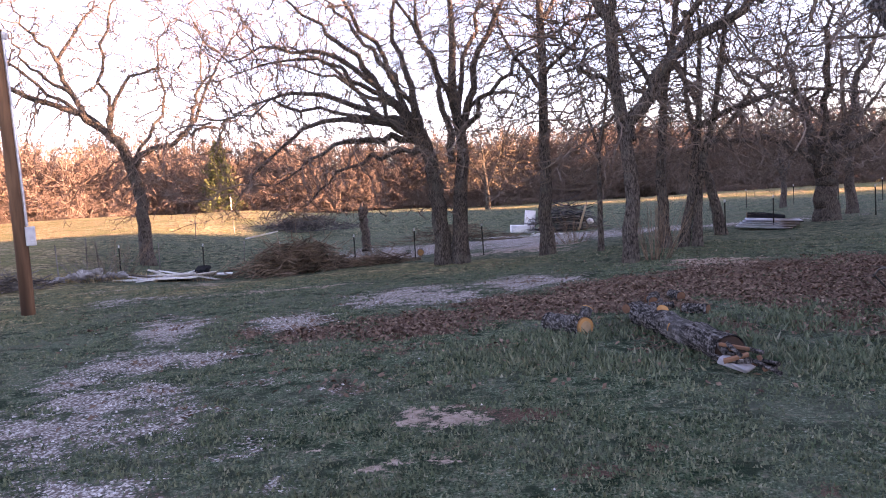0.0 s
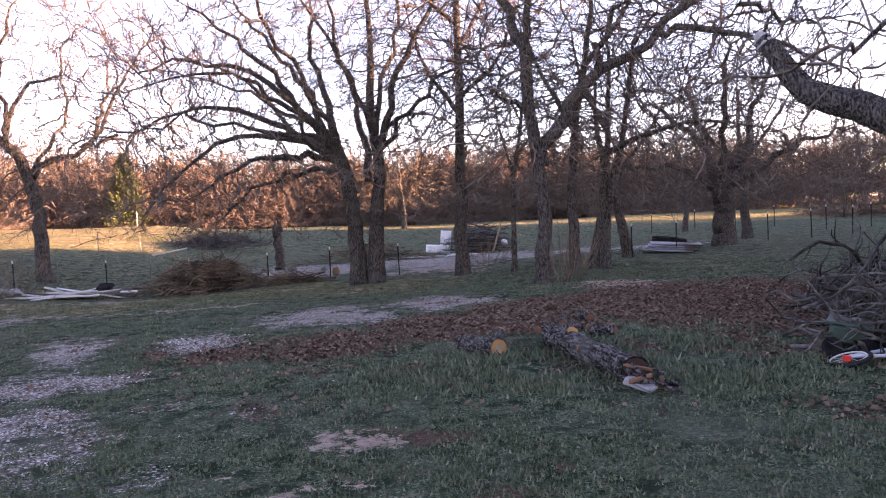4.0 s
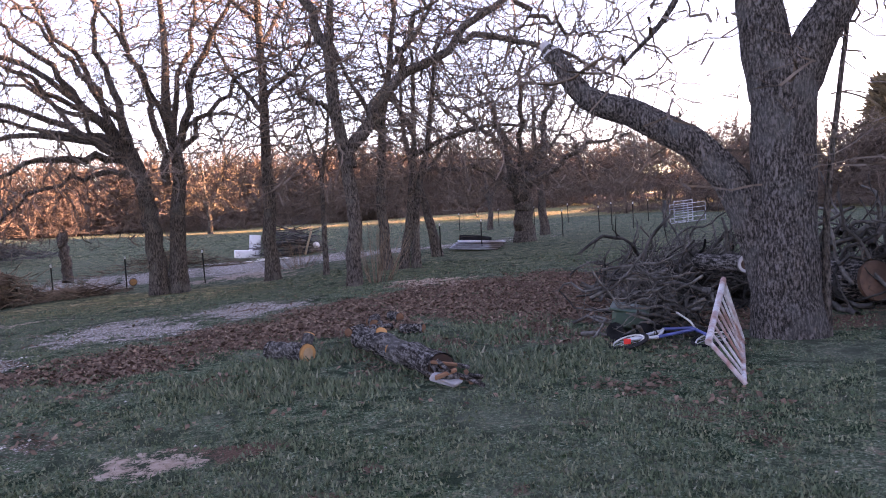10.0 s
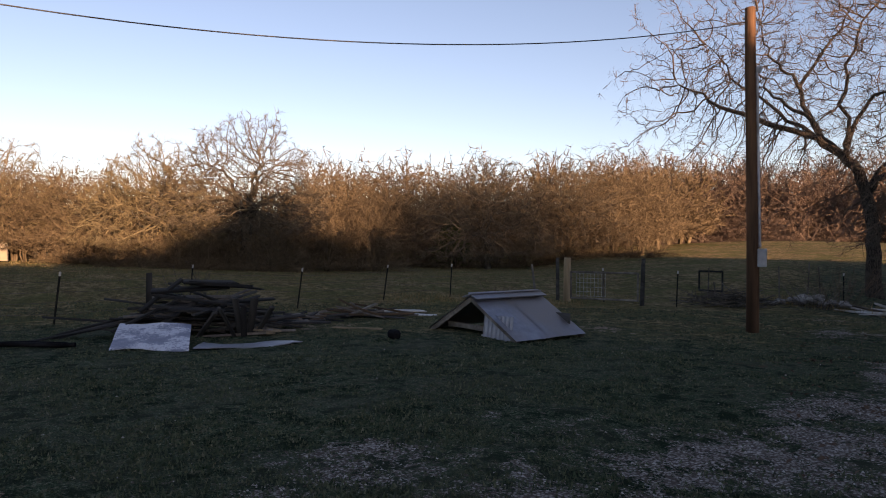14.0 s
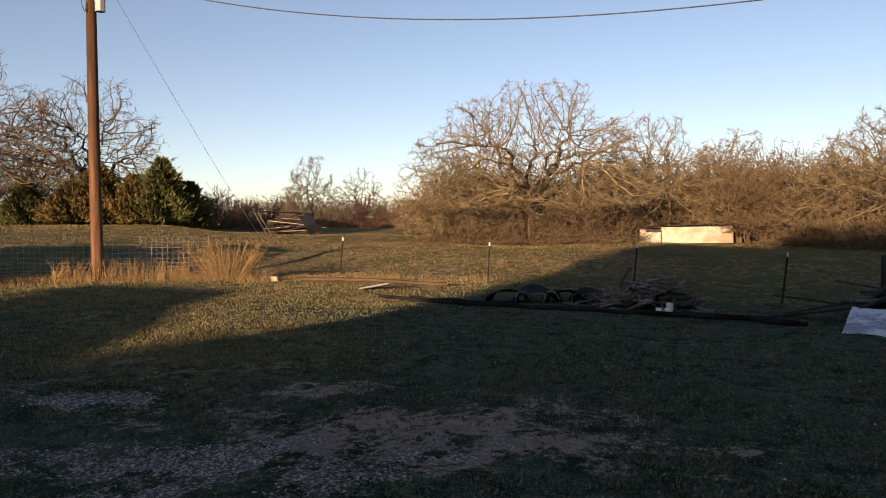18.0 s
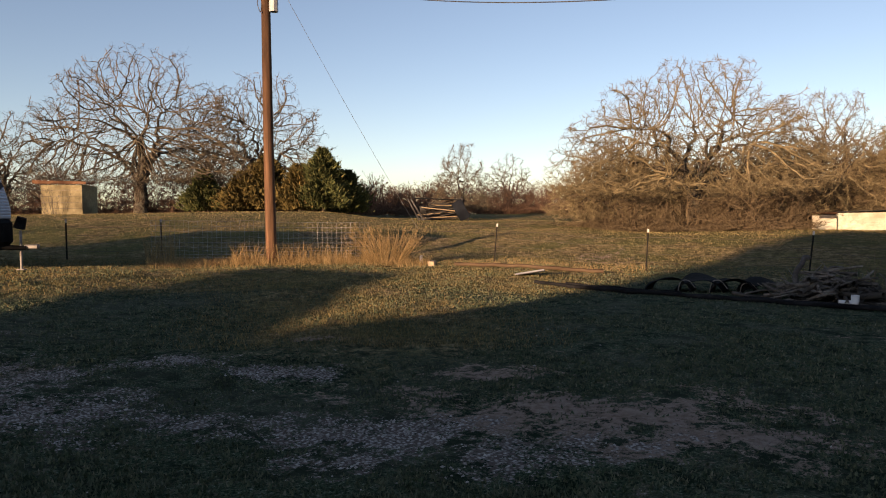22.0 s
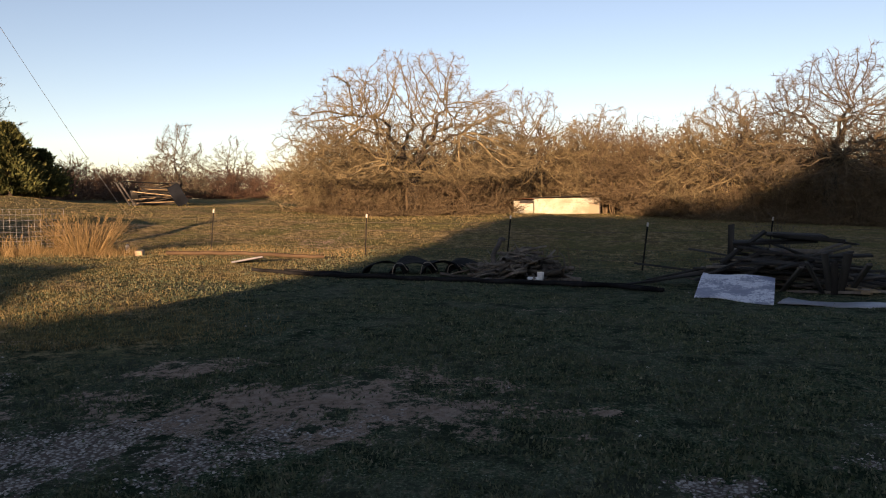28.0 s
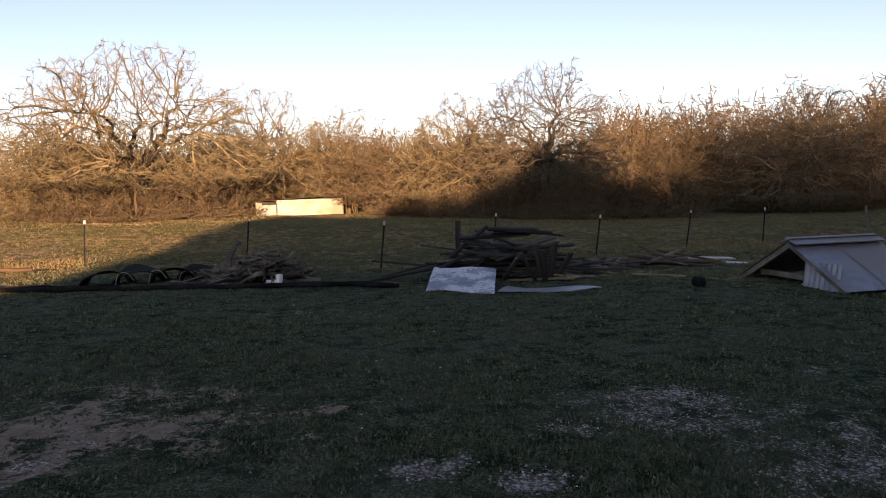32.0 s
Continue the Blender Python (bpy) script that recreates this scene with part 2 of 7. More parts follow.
def part(name, data, material, parent=None, label="", smooth_faces=None):
    """Links a bmesh or a mesh as one mesh object under a thing or a part."""
    if isinstance(data, bmesh.types.BMesh):
        me = bpy.data.meshes.new(name)
        data.to_mesh(me)
        data.free()
        if smooth_faces:
            me.polygons.foreach_set("use_smooth", np.ones(len(me.polygons), bool))
    else:
        me = data
    if not me.materials:
        me.materials.append(material)
    ob = new(name, me)
    if parent is not None:
        ob.parent = parent
    if label:
        ob["label"] = label
    return ob


def solid(size, at=(0, 0, 0), turn=(0, 0, 0), bevel=0.0, bm=None, jitter=0.0):
    """A block with bevelled edges, in a bmesh; size in x, y and z, at its middle."""
    own = bmesh.new()
    bmesh.ops.create_cube(own, size=1.0)
    for v in own.verts:
        v.co = Vector(v.co[i] * size[i] for i in range(3))
        if jitter:
            v.co += Vector(random.uniform(-jitter, jitter) for _ in range(3))
    if bevel:
        bmesh.ops.bevel(own, geom=own.edges[:], offset=bevel, segments=1, affect="EDGES")
    own.transform(pose(*at, *turn))
    return merge(bm, own)


def merge(bm, own):
    if bm is None:
        return own
    tmp = bpy.data.meshes.new("tmp")
    own.to_mesh(tmp)
    own.free()
    bm.from_mesh(tmp)
    bpy.data.meshes.remove(tmp)
    return bm


def rod(a, b, r0, r1=None, sides=8, bm=None):
    """A tapered round bar from a to b."""
    own = bmesh.new()
    a, b = Vector(a), Vector(b)
    bmesh.ops.create_cone(own, cap_ends=True, segments=sides, radius1=r0, radius2=r0 if r1 is None else r1, depth=(b - a).length)
    m = (b - a).to_track_quat("Z", "Y").to_matrix().to_4x4()
    own.transform(Matrix.Translation((a + b) / 2) @ m)
    return merge(bm, own)


def tubes(P, R, sides, cap=False):
    """Tubes along N paths of K + 1 places with radii: places and faces."""
    P, R = np.asarray(P, float), np.asarray(R, float)
    N, K, _ = P.shape
    T = np.gradient(P, axis=1)
    T /= np.linalg.norm(T, axis=2, keepdims=True) + 1e-9
    ref = np.tile(np.array([0.31, 0.95, 0.07]), (N, 1))
    flat = np.abs((T.mean(1) * ref).sum(1)) > 0.75
    ref[flat] = (0.9, -0.3, 0.3)
    A = np.cross(T, ref[:, None, :])
    A /= np.linalg.norm(A, axis=2, keepdims=True) + 1e-9
    B = np.cross(T, A)
    ang = np.arange(sides) * 2 * np.pi / sides
    V = P[:, :, None, :] + R[:, :, None, None] * (np.cos(ang)[None, None, :, None] * A[:, :, None, :] + np.sin(ang)[None, None, :, None] * B[:, :, None, :])
    idx = np.arange(N * K * sides).reshape(N, K, sides)
    nxt = np.roll(idx, -1, axis=2)
    Q = np.stack([idx[:, :-1], nxt[:, :-1], nxt[:, 1:], idx[:, 1:]], -1).reshape(-1, 4)
    return V.reshape(-1, 3), Q


def tube_mesh(name, P, R, sides):
    return mesh_np(name, *tubes(P, R, sides))


def curve_pts(points, n):
    """A smooth line through the given places, in n + 1 places."""
    p = np.array(points, float)
    t = np.linspace(0, len(p) - 1, n + 1)
    i = np.clip(t.astype(int), 0, len(p) - 2)
    u = (t - i)[:, None]
    e = np.vstack([2 * p[0] - p[1], p, 2 * p[-1] - p[-2]])
    a, b, c, d = e[i], e[i + 1], e[i + 2], e[i + 3]
    return 0.5 * (2 * b + (c - a) * u + (2 * a - 5 * b + 4 * c - d) * u**2 + (3 * b - a - 3 * c + d) * u**3)


def join_vq(items):
    vs, qs, n = [], [], 0
    for v, q in items:
        vs.append(v)
        qs.append(q + n)
        n += len(v)
    return np.concatenate(vs), np.concatenate(qs)


def sprout(P, R, n, rng, length, angle=(35, 70), K=5, wiggle=0.25, up=0.12, span=(0.25, 1.0), thin=0.55, tip=0.25, droop=0.0, flat=1.0):
    """n branches growing out of N parent branches: their places and radii."""
    N, k1, _ = P.shape
    lens = np.linalg.norm(np.diff(P, axis=1), axis=2).sum(1)
    who = rng.choice(N, n, p=lens / lens.sum())
    u = rng.uniform(span[0], span[1], n) * (k1 - 1)
    i = np.minimum(u.astype(int), k1 - 2)
    f = (u - i)[:, None]
    start = P[who, i] * (1 - f) + P[who, i + 1] * f
    rad = R[who, i] * (1 - f[:, 0]) + R[who, i + 1] * f[:, 0]
    tan = P[who, i + 1] - P[who, i]
    tan /= np.linalg.norm(tan, axis=1, keepdims=True) + 1e-9
    side = rng.normal(size=(n, 3))
    side[:, 2] *= flat
    side -= (side * tan).sum(1, keepdims=True) * tan
    side /= np.linalg.norm(side, axis=1, keepdims=True) + 1e-9
    a = np.radians(rng.uniform(*angle, n))[:, None]
    d = tan * np.cos(a) + side * np.sin(a)
    L = rng.uniform(*length, n) * (1.15 - 0.55 * u / (k1 - 1))
    pts = np.zeros((n, K + 1, 3))
    pts[:, 0] = start
    for s in range(K):
        d = d + rng.normal(size=(n, 3)) * wiggle
        d[:, 2] += up - droop * s
        d /= np.linalg.norm(d, axis=1, keepdims=True)
        pts[:, s + 1] = pts[:, s] + d * (L / K)[:, None]
    r0 = np.clip(rad * thin, 0.003, None)
    r = r0[:, None] * np.linspace(1, tip, K + 1)[None]
    return pts, r


def limbs(lines, rng, n=10, wobble=0.05, low=.0):
    """Main stems: each (places, first radius, last radius), bent a little; the places are right, up, away."""
    P, R = [], []
    for pts, r0, r1 in lines:
        p = curve_pts([(q[0], q[2] if len(q) > 2 else 0.0, q[1]) for q in pts], n)
        p[1:-1] += rng.normal(size=(n - 1, 3)) * max(wobble * r0 / 0.25, low if pts[0][1] > .2 else low * .15)
        P.append(p)
        t = np.linspace(0, 1, n + 1)
        R.append(r0 + (r1 - r0) * t)
    return np.array(P), np.array(R)


def flare(P, R, root=.55):
    """The root flare of a stem that starts at the ground."""
    for k in range(len(P)):
        if P[k, 0, 2] < 0.05:
            R[k] = R[k] * (1 + root * np.exp(-np.maximum(P[k, :, 2], 0) / 0.3))
            P[k, 0, 2] -= 0.25
    return P, R


def grow(start, radius, food, rng, step=.3, reach=2.0, kill=.55, crook=.4, tip=.009, lift=0.0, rounds=80):
    """Branches that grow from given places toward scattered food, as real crowns fill their space.
    Gives the ends of each short piece, their radii, and whether the piece goes on from its parent."""
    pos_, par = [start], [np.full(len(start), -1)]
    kids = np.zeros(len(start), int)
    P, H = start.copy(), np.zeros((len(start), 3))
    near = np.full(len(food), 1e9)
    who = np.zeros(len(food), int)

    def update(lo, pts):
        for c in range(0, len(pts), 400):
            blk = pts[c:c + 400]
            d = ((food[:, None, :] - blk[None]) ** 2).sum(2)
            k = d.argmin(1)
            m = d[np.arange(len(food)), k]
            better = m < near
            near[better], who[better] = m[better], lo + c + k[better]

    update(0, start)
    parents = np.full(len(start), -1)
    for _ in range(rounds):
        live = (near < reach * reach) & (near > kill * kill) & (kids[who] < 5)
        if live.sum() < 3:
            break
        pull = np.zeros((len(P), 3))
        v = food[live] - P[who[live]]
        np.add.at(pull, who[live], v / (np.linalg.norm(v, axis=1, keepdims=True) + 1e-9))
        act = np.unique(who[live])
        d = pull[act]
        d /= np.linalg.norm(d, axis=1, keepdims=True) + 1e-9
        d = d + H[act] * .45 + rng.normal(size=d.shape) * crook
        d[:, 2] += lift
        d /= np.linalg.norm(d, axis=1, keepdims=True) + 1e-9
        q = P[act] + d * step * rng.uniform(.75, 1.25, (len(act), 1))
        q[:, 2] = np.maximum(q[:, 2], .25)
        lo = len(P)
        P, H, parents = np.vstack([P, q]), np.vstack([H, d]), np.concatenate([parents, act])
        kids[act] += 1
        kids = np.concatenate([kids, np.zeros(len(act), int)])
        update(lo, q)
        keep = near > kill * kill
        food, near, who = food[keep], near[keep], who[keep]
        if not len(food):
            break
    n, n0 = len(P), len(start)
    r = np.zeros(n)
    load = np.zeros(n)
    main = np.full(n, -1)
    best = np.zeros(n)
    for k in range(n - 1, n0 - 1, -1):
        r[k] = max(load[k], tip ** 2.15) ** (1 / 2.15)
        p = parents[k]
        load[p] += r[k] ** 2.15
        if r[k] > best[p]:
            best[p], main[p] = r[k], k
    idx = np.arange(n0, n)
    p = parents[idx]
    cap = np.where(p < n0, radius[np.minimum(p, n0 - 1)] * .8, 9)
    goes = (main[p] == idx) & (p >= n0)
    r1 = np.minimum(r[idx], np.maximum(cap, tip))
    r0 = np.where(goes, r[p], np.minimum(r1 * 1.25, np.maximum(cap, tip)))
    return P[p], P[idx], r0, r1


def pieces(a, b, r0, r1, sides):
    """Tapered round pieces from a to b."""
    return tubes(np.stack([a, b], 1), np.stack([r0, r1], 1), sides)


def twiglets(a, b, n, rng, length, half):
    """The finest twigs, kinked slivers on the given pieces: places, four- and three-cornered faces."""
    q, _ = sprout(np.stack([a, b], 1), np.full((len(a), 2), .01), n, rng, length, (25, 80), 2, .4, .05, (.1, 1), .7, .5)
    side = rng.normal(size=(n, 3))
    side *= half / (np.linalg.norm(side, axis=1, keepdims=True) + 1e-9)
    V = np.stack([q[:, 0] - side, q[:, 0] + side, q[:, 1] + side * .7, q[:, 1] - side * .7, q[:, 2]], 1).reshape(-1, 3)
    k = np.arange(n)[:, None] * 5
    return V, k + np.array([0, 1, 2, 3]), k + np.array([3, 2, 4])


def blades(a, b, r0, r1, rng):
    """Thin twigs from a to b, each one narrow four-cornered blade turned its own way."""
    side = np.cross(b - a, rng.normal(size=a.shape))
    side /= np.linalg.norm(side, axis=1, keepdims=True) + 1e-9
    V = np.stack([a - side * r0[:, None], a + side * r0[:, None], b + side * r1[:, None], b - side * r1[:, None]], 1).reshape(-1, 3)
    return V, np.arange(len(a) * 4).reshape(-1, 4)


def crown_mesh(a, b, r0, r1, rng, fine, length, half):
    thick, thin = r1 > .028, r1 < .0165
    items = [pieces(a[m], b[m], r0[m], r1[m], s) for m, s in ((thick, 5), (~thick & ~thin, 3)) if m.any()]
    if thin.any():
        items.append(blades(a[thin], b[thin], r0[thin], r1[thin], rng))
    v, f = join_vq(items)
    if not fine:
        return mesh_np("crown", v, f)
    thin = r1 < .03
    tv, tq, tt = twiglets(a[thin], b[thin], fine, rng, length, half)
    return mesh_np("crown", np.vstack([v, tv]), np.vstack([f, tq + len(v)]), tt + len(v))


def dome(rng, n, h, wide, low, fork):
    """Places spread through a round crown that hangs down to a height."""
    out = np.zeros((0, 3))
    while len(out) < n:
        p = rng.uniform(-1, 1, (n * 2, 3))
        lump = 1 + .16 * np.sin(p[:, 0] * 5 + 1) * np.sin(p[:, 1] * 4 + 2) + .1 * np.sin(p[:, 0] * 11) * np.cos(p[:, 2] * 9)
        d = np.linalg.norm(p, axis=1)
        ok = (d < lump * .98) & (d > .2 + .35 * rng.random(len(d)))
        q = p[ok] * np.array([wide, wide, h - fork])
        q[:, 2] = np.where(q[:, 2] > 0, q[:, 2], q[:, 2] * (fork - low) / (h - fork)) + fork
        out = np.vstack([out, q])
    return out[:n]


def tree(name, x, y, lines, seed, label, bark, twig, food=600, puff=1.3, face=None, category="tree", group="", kind="", sides=10, fine=0, half=.008, reach=(.3, .8), crook=0.0, root=.3, bush=None, step=.3, kill=.5, tip=.011, zig=.33, lift=.0, wobble=.028, sawn=None):
    """A bare tree. lines: its stems and main limbs, round whose outer parts the crown grows (or through a dome, bush).
    It is turned so that right and left are as seen from the yard's middle."""
    rng = np.random.default_rng(seed)
    turn = math.degrees(math.atan2(-x, y)) if face is None else face
    top = thing(name, x, y, None, turn, label, category, group, kind)
    P, R = limbs(lines, rng, 14, wobble, crook)
    P, R = flare(P, R, root)
    for k in range(len(P)):
        foot = P[k, 0, 2] < 0
        part("trunk" if foot else "limb", mesh_np("stem", *tubes(P[k:k + 1], R[k:k + 1], sides if foot else 8)), bark, top)
    foot = P[:, 0, 2] < 0
    S, SR, F, W = [], [], [], []
    for k, (p, r, f) in enumerate(zip(P, R, foot)):
        if k == sawn:
            continue
        lo = 8 if f else 3
        c = curve_pts(p[lo:], 24)
        S.append(c)
        SR.append(np.interp(np.linspace(lo, len(p) - 1, 25), np.arange(len(p)), r))
        L = np.linalg.norm(p[-1] - p[lo])
        F.append(c)
        W.append(np.full(len(c), L))
    S, SR, F, W = np.concatenate(S), np.concatenate(SR), np.concatenate(F), np.concatenate(W)
    if bush is None:
        at = F[rng.choice(len(F), food, p=W / W.sum())]
        eat = at + rng.normal(size=(food, 3)) * puff * rng.uniform(.4, 1.25, (food, 1))
        eat = eat[eat[:, 2] > 1.6]
    else:
        eat = dome(rng, food, *bush)
    a, b, r0, r1 = grow(S, SR, eat, rng, step, 3.0, kill, zig, tip, lift)
    tagged(part("crown", crown_mesh(a, b, r0, r1, rng, fine, reach, half), twig, top), kind="stuff")
    return top


# ---------------------------------------------------------------- materials
def material(name, rough=0.85, metal=0.0):
    m = bpy.data.materials.new(name)
    m.use_nodes = True
    b = m.node_tree.nodes["Principled BSDF"]
    b.inputs["Roughness"].default_value, b.inputs["Metallic"].default_value = rough, metal
    if rough >= .8:
        b.inputs["Specular IOR Level"].default_value = .03
    return m, m.node_tree, b


def ramp(nt, fac, stops):
    n = nt.nodes.new("ShaderNodeValToRGB")
    el = n.color_ramp.elements
    while len(el) < len(stops):
        el.new(0.5)
    for e, (at, c) in zip(el, stops):
        e.position, e.color = at, (*c, 1) if len(c) == 3 else c
    nt.links.new(fac, n.inputs["Fac"])
    return n.outputs["Color"]


def coords(nt, scale=(1, 1, 1), kind="Object"):
    t, m = nt.nodes.new("ShaderNodeTexCoord"), nt.nodes.new("ShaderNodeMapping")
    m.inputs["Scale"].default_value = scale
    nt.links.new(t.outputs[kind], m.inputs["Vector"])
    return m.outputs["Vector"]


def noise_tex(nt, vec, scale, detail=4.0, rough=0.55):
    n = nt.nodes.new("ShaderNodeTexNoise")
    n.inputs["Scale"].default_value, n.inputs["Detail"].default_value, n.inputs["Roughness"].default_value = scale, detail, rough
    nt.links.new(vec, n.inputs["Vector"])
    return n.outputs["Fac"]


def mix(nt, fac, a, b, mode="MIX"):
    n = nt.nodes.new("ShaderNodeMix")
    n.data_type, n.blend_type = "RGBA", mode
    for sock, v in ((n.inputs[0], fac), (n.inputs[6], a), (n.inputs[7], b)):
        if isinstance(v, (int, float)):
            sock.default_value = v
        elif isinstance(v, tuple):
            sock.default_value = (*v, 1)
        else:
            nt.links.new(v, sock)
    return n.outputs[2]


def bump(nt, b, height, strength=0.5, distance=0.02):
    n = nt.nodes.new("ShaderNodeBump")
    n.inputs["Strength"].default_value, n.inputs["Distance"].default_value = strength, distance
    nt.links.new(height, n.inputs["Height"])
    nt.links.new(n.outputs["Normal"], b.inputs["Normal"])


def plain(name, dark, light, scale=6.0, rough=0.8, metal=0.0, stretch=(1, 1, 1), relief=0.3, stain=None, depth=0.01, vary=0.0):
    """A surface of two tones of grain, with stains at a larger scale."""
    m, nt, b = material(name, rough, metal)
    v = coords(nt, stretch)
    n = noise_tex(nt, v, scale, 6, 0.6)
    c = ramp(nt, n, [(0.3, dark), (0.7, light)])
    big = noise_tex(nt, v, scale * 0.13, 3)
    c = mix(nt, ramp(nt, big, [(0.42, (0, 0, 0)), (0.62, (1, 1, 1))]), c, stain or tuple(x * 0.62 for x in dark))
    if vary:
        oi, hsv = nt.nodes.new("ShaderNodeObjectInfo"), nt.nodes.new("ShaderNodeHueSaturation")
        mr = nt.nodes.new("ShaderNodeMapRange")
        mr.inputs["To Min"].default_value, mr.inputs["To Max"].default_value = 1 - vary, 1 + vary
        nt.links.new(oi.outputs["Random"], mr.inputs["Value"])
        nt.links.new(mr.outputs["Result"], hsv.inputs["Value"])
        nt.links.new(c, hsv.inputs["Color"])
        c = hsv.outputs["Color"]
    nt.links.new(c, b.inputs["Base Color"])
    if relief:
        bump(nt, b, n, relief, depth)
    return m


def island_mat(name, stops, rough=0.9, scale=8.0):
    """Loose pieces joined in one mesh, each of its own tone."""
    m, nt, b = material(name, rough)
    g = nt.nodes.new("ShaderNodeNewGeometry")
    c = ramp(nt, g.outputs["Random Per Island"], stops)
    n = noise_tex(nt, coords(nt), scale, 4)
    c = mix(nt, 0.35, c, ramp(nt, n, [(0.3, stops[0][1]), (0.7, stops[-1][1])]))
    nt.links.new(c, b.inputs["Base Color"])
    return m


def bark_mat(name, dark, light, lichen=(0.2, 0.2, 0.16), scale=9.0, depth=0.04, along=(1, 1, .14)):
    """Furrowed bark: ridges drawn out along the stem, broken across, with paler patches."""
    m, nt, b = material(name, 0.95)
    ridge = noise_tex(nt, coords(nt, along), scale * 2.6, 3, .6)
    crack = noise_tex(nt, coords(nt, (1, 1, .55)), scale * 3.2, 4, .65)
    h = nt.nodes.new("ShaderNodeMath")
    h.operation = "MULTIPLY_ADD"
    nt.links.new(ridge, h.inputs[0])
    h.inputs[1].default_value = 1.5
    nt.links.new(crack, h.inputs[2])
    half = nt.nodes.new("ShaderNodeMath")
    half.operation = "MULTIPLY"
    nt.links.new(h.outputs[0], half.inputs[0])
    half.inputs[1].default_value = .4
    c = ramp(nt, half.outputs[0], [(.4, tuple(x * .35 for x in dark)), (.48, dark), (.6, light)])
    c = mix(nt, ramp(nt, noise_tex(nt, coords(nt), 2.2, 4), [(0.52, (0, 0, 0)), (0.66, (.5, .5, .5))]), c, lichen)
    nt.links.new(c, b.inputs["Base Color"])
    bump(nt, b, ramp(nt, half.outputs[0], [(.38, (0, 0, 0)), (.62, (1, 1, 1))]), 1.0, depth)
    return m


BARK = bark_mat("oak_bark", (.055, .046, .039), (.125, .106, .09), (.11, .105, .09), 11.0, .02, (1, 1, .3))
BARK_NEAR = bark_mat("rough_oak_bark", (.05, .044, .04), (.155, .14, .13), (.115, .115, .11), 17.0, 0.025, (1, 1, .34))
BARK_LOG = bark_mat("felled_log_bark", (.042, .037, .034), (.225, .21, .195), (.14, .135, .125), 13.0, 0.04, (1, .2, 1))
TWIG = island_mat("twigs", [(0, (.06, .047, .038)), (1, (.16, .125, .1))])
TWIG_W = island_mat("woodland_twigs", [(0, (.052, .039, .026)), (.5, (.108, .081, .05)), (1, (.185, .142, .09))])
TWIG_F = island_mat("field_oak_twigs", [(0, (.075, .06, .036)), (1, (.245, .197, .115))])
TWIG_D = island_mat("grey_brown_oak_twigs", [(0, (.055, .046, .034)), (1, (.17, .138, .095))])
BARK_F = bark_mat("field_oak_bark", (.055, .045, .034), (.15, .125, .095))

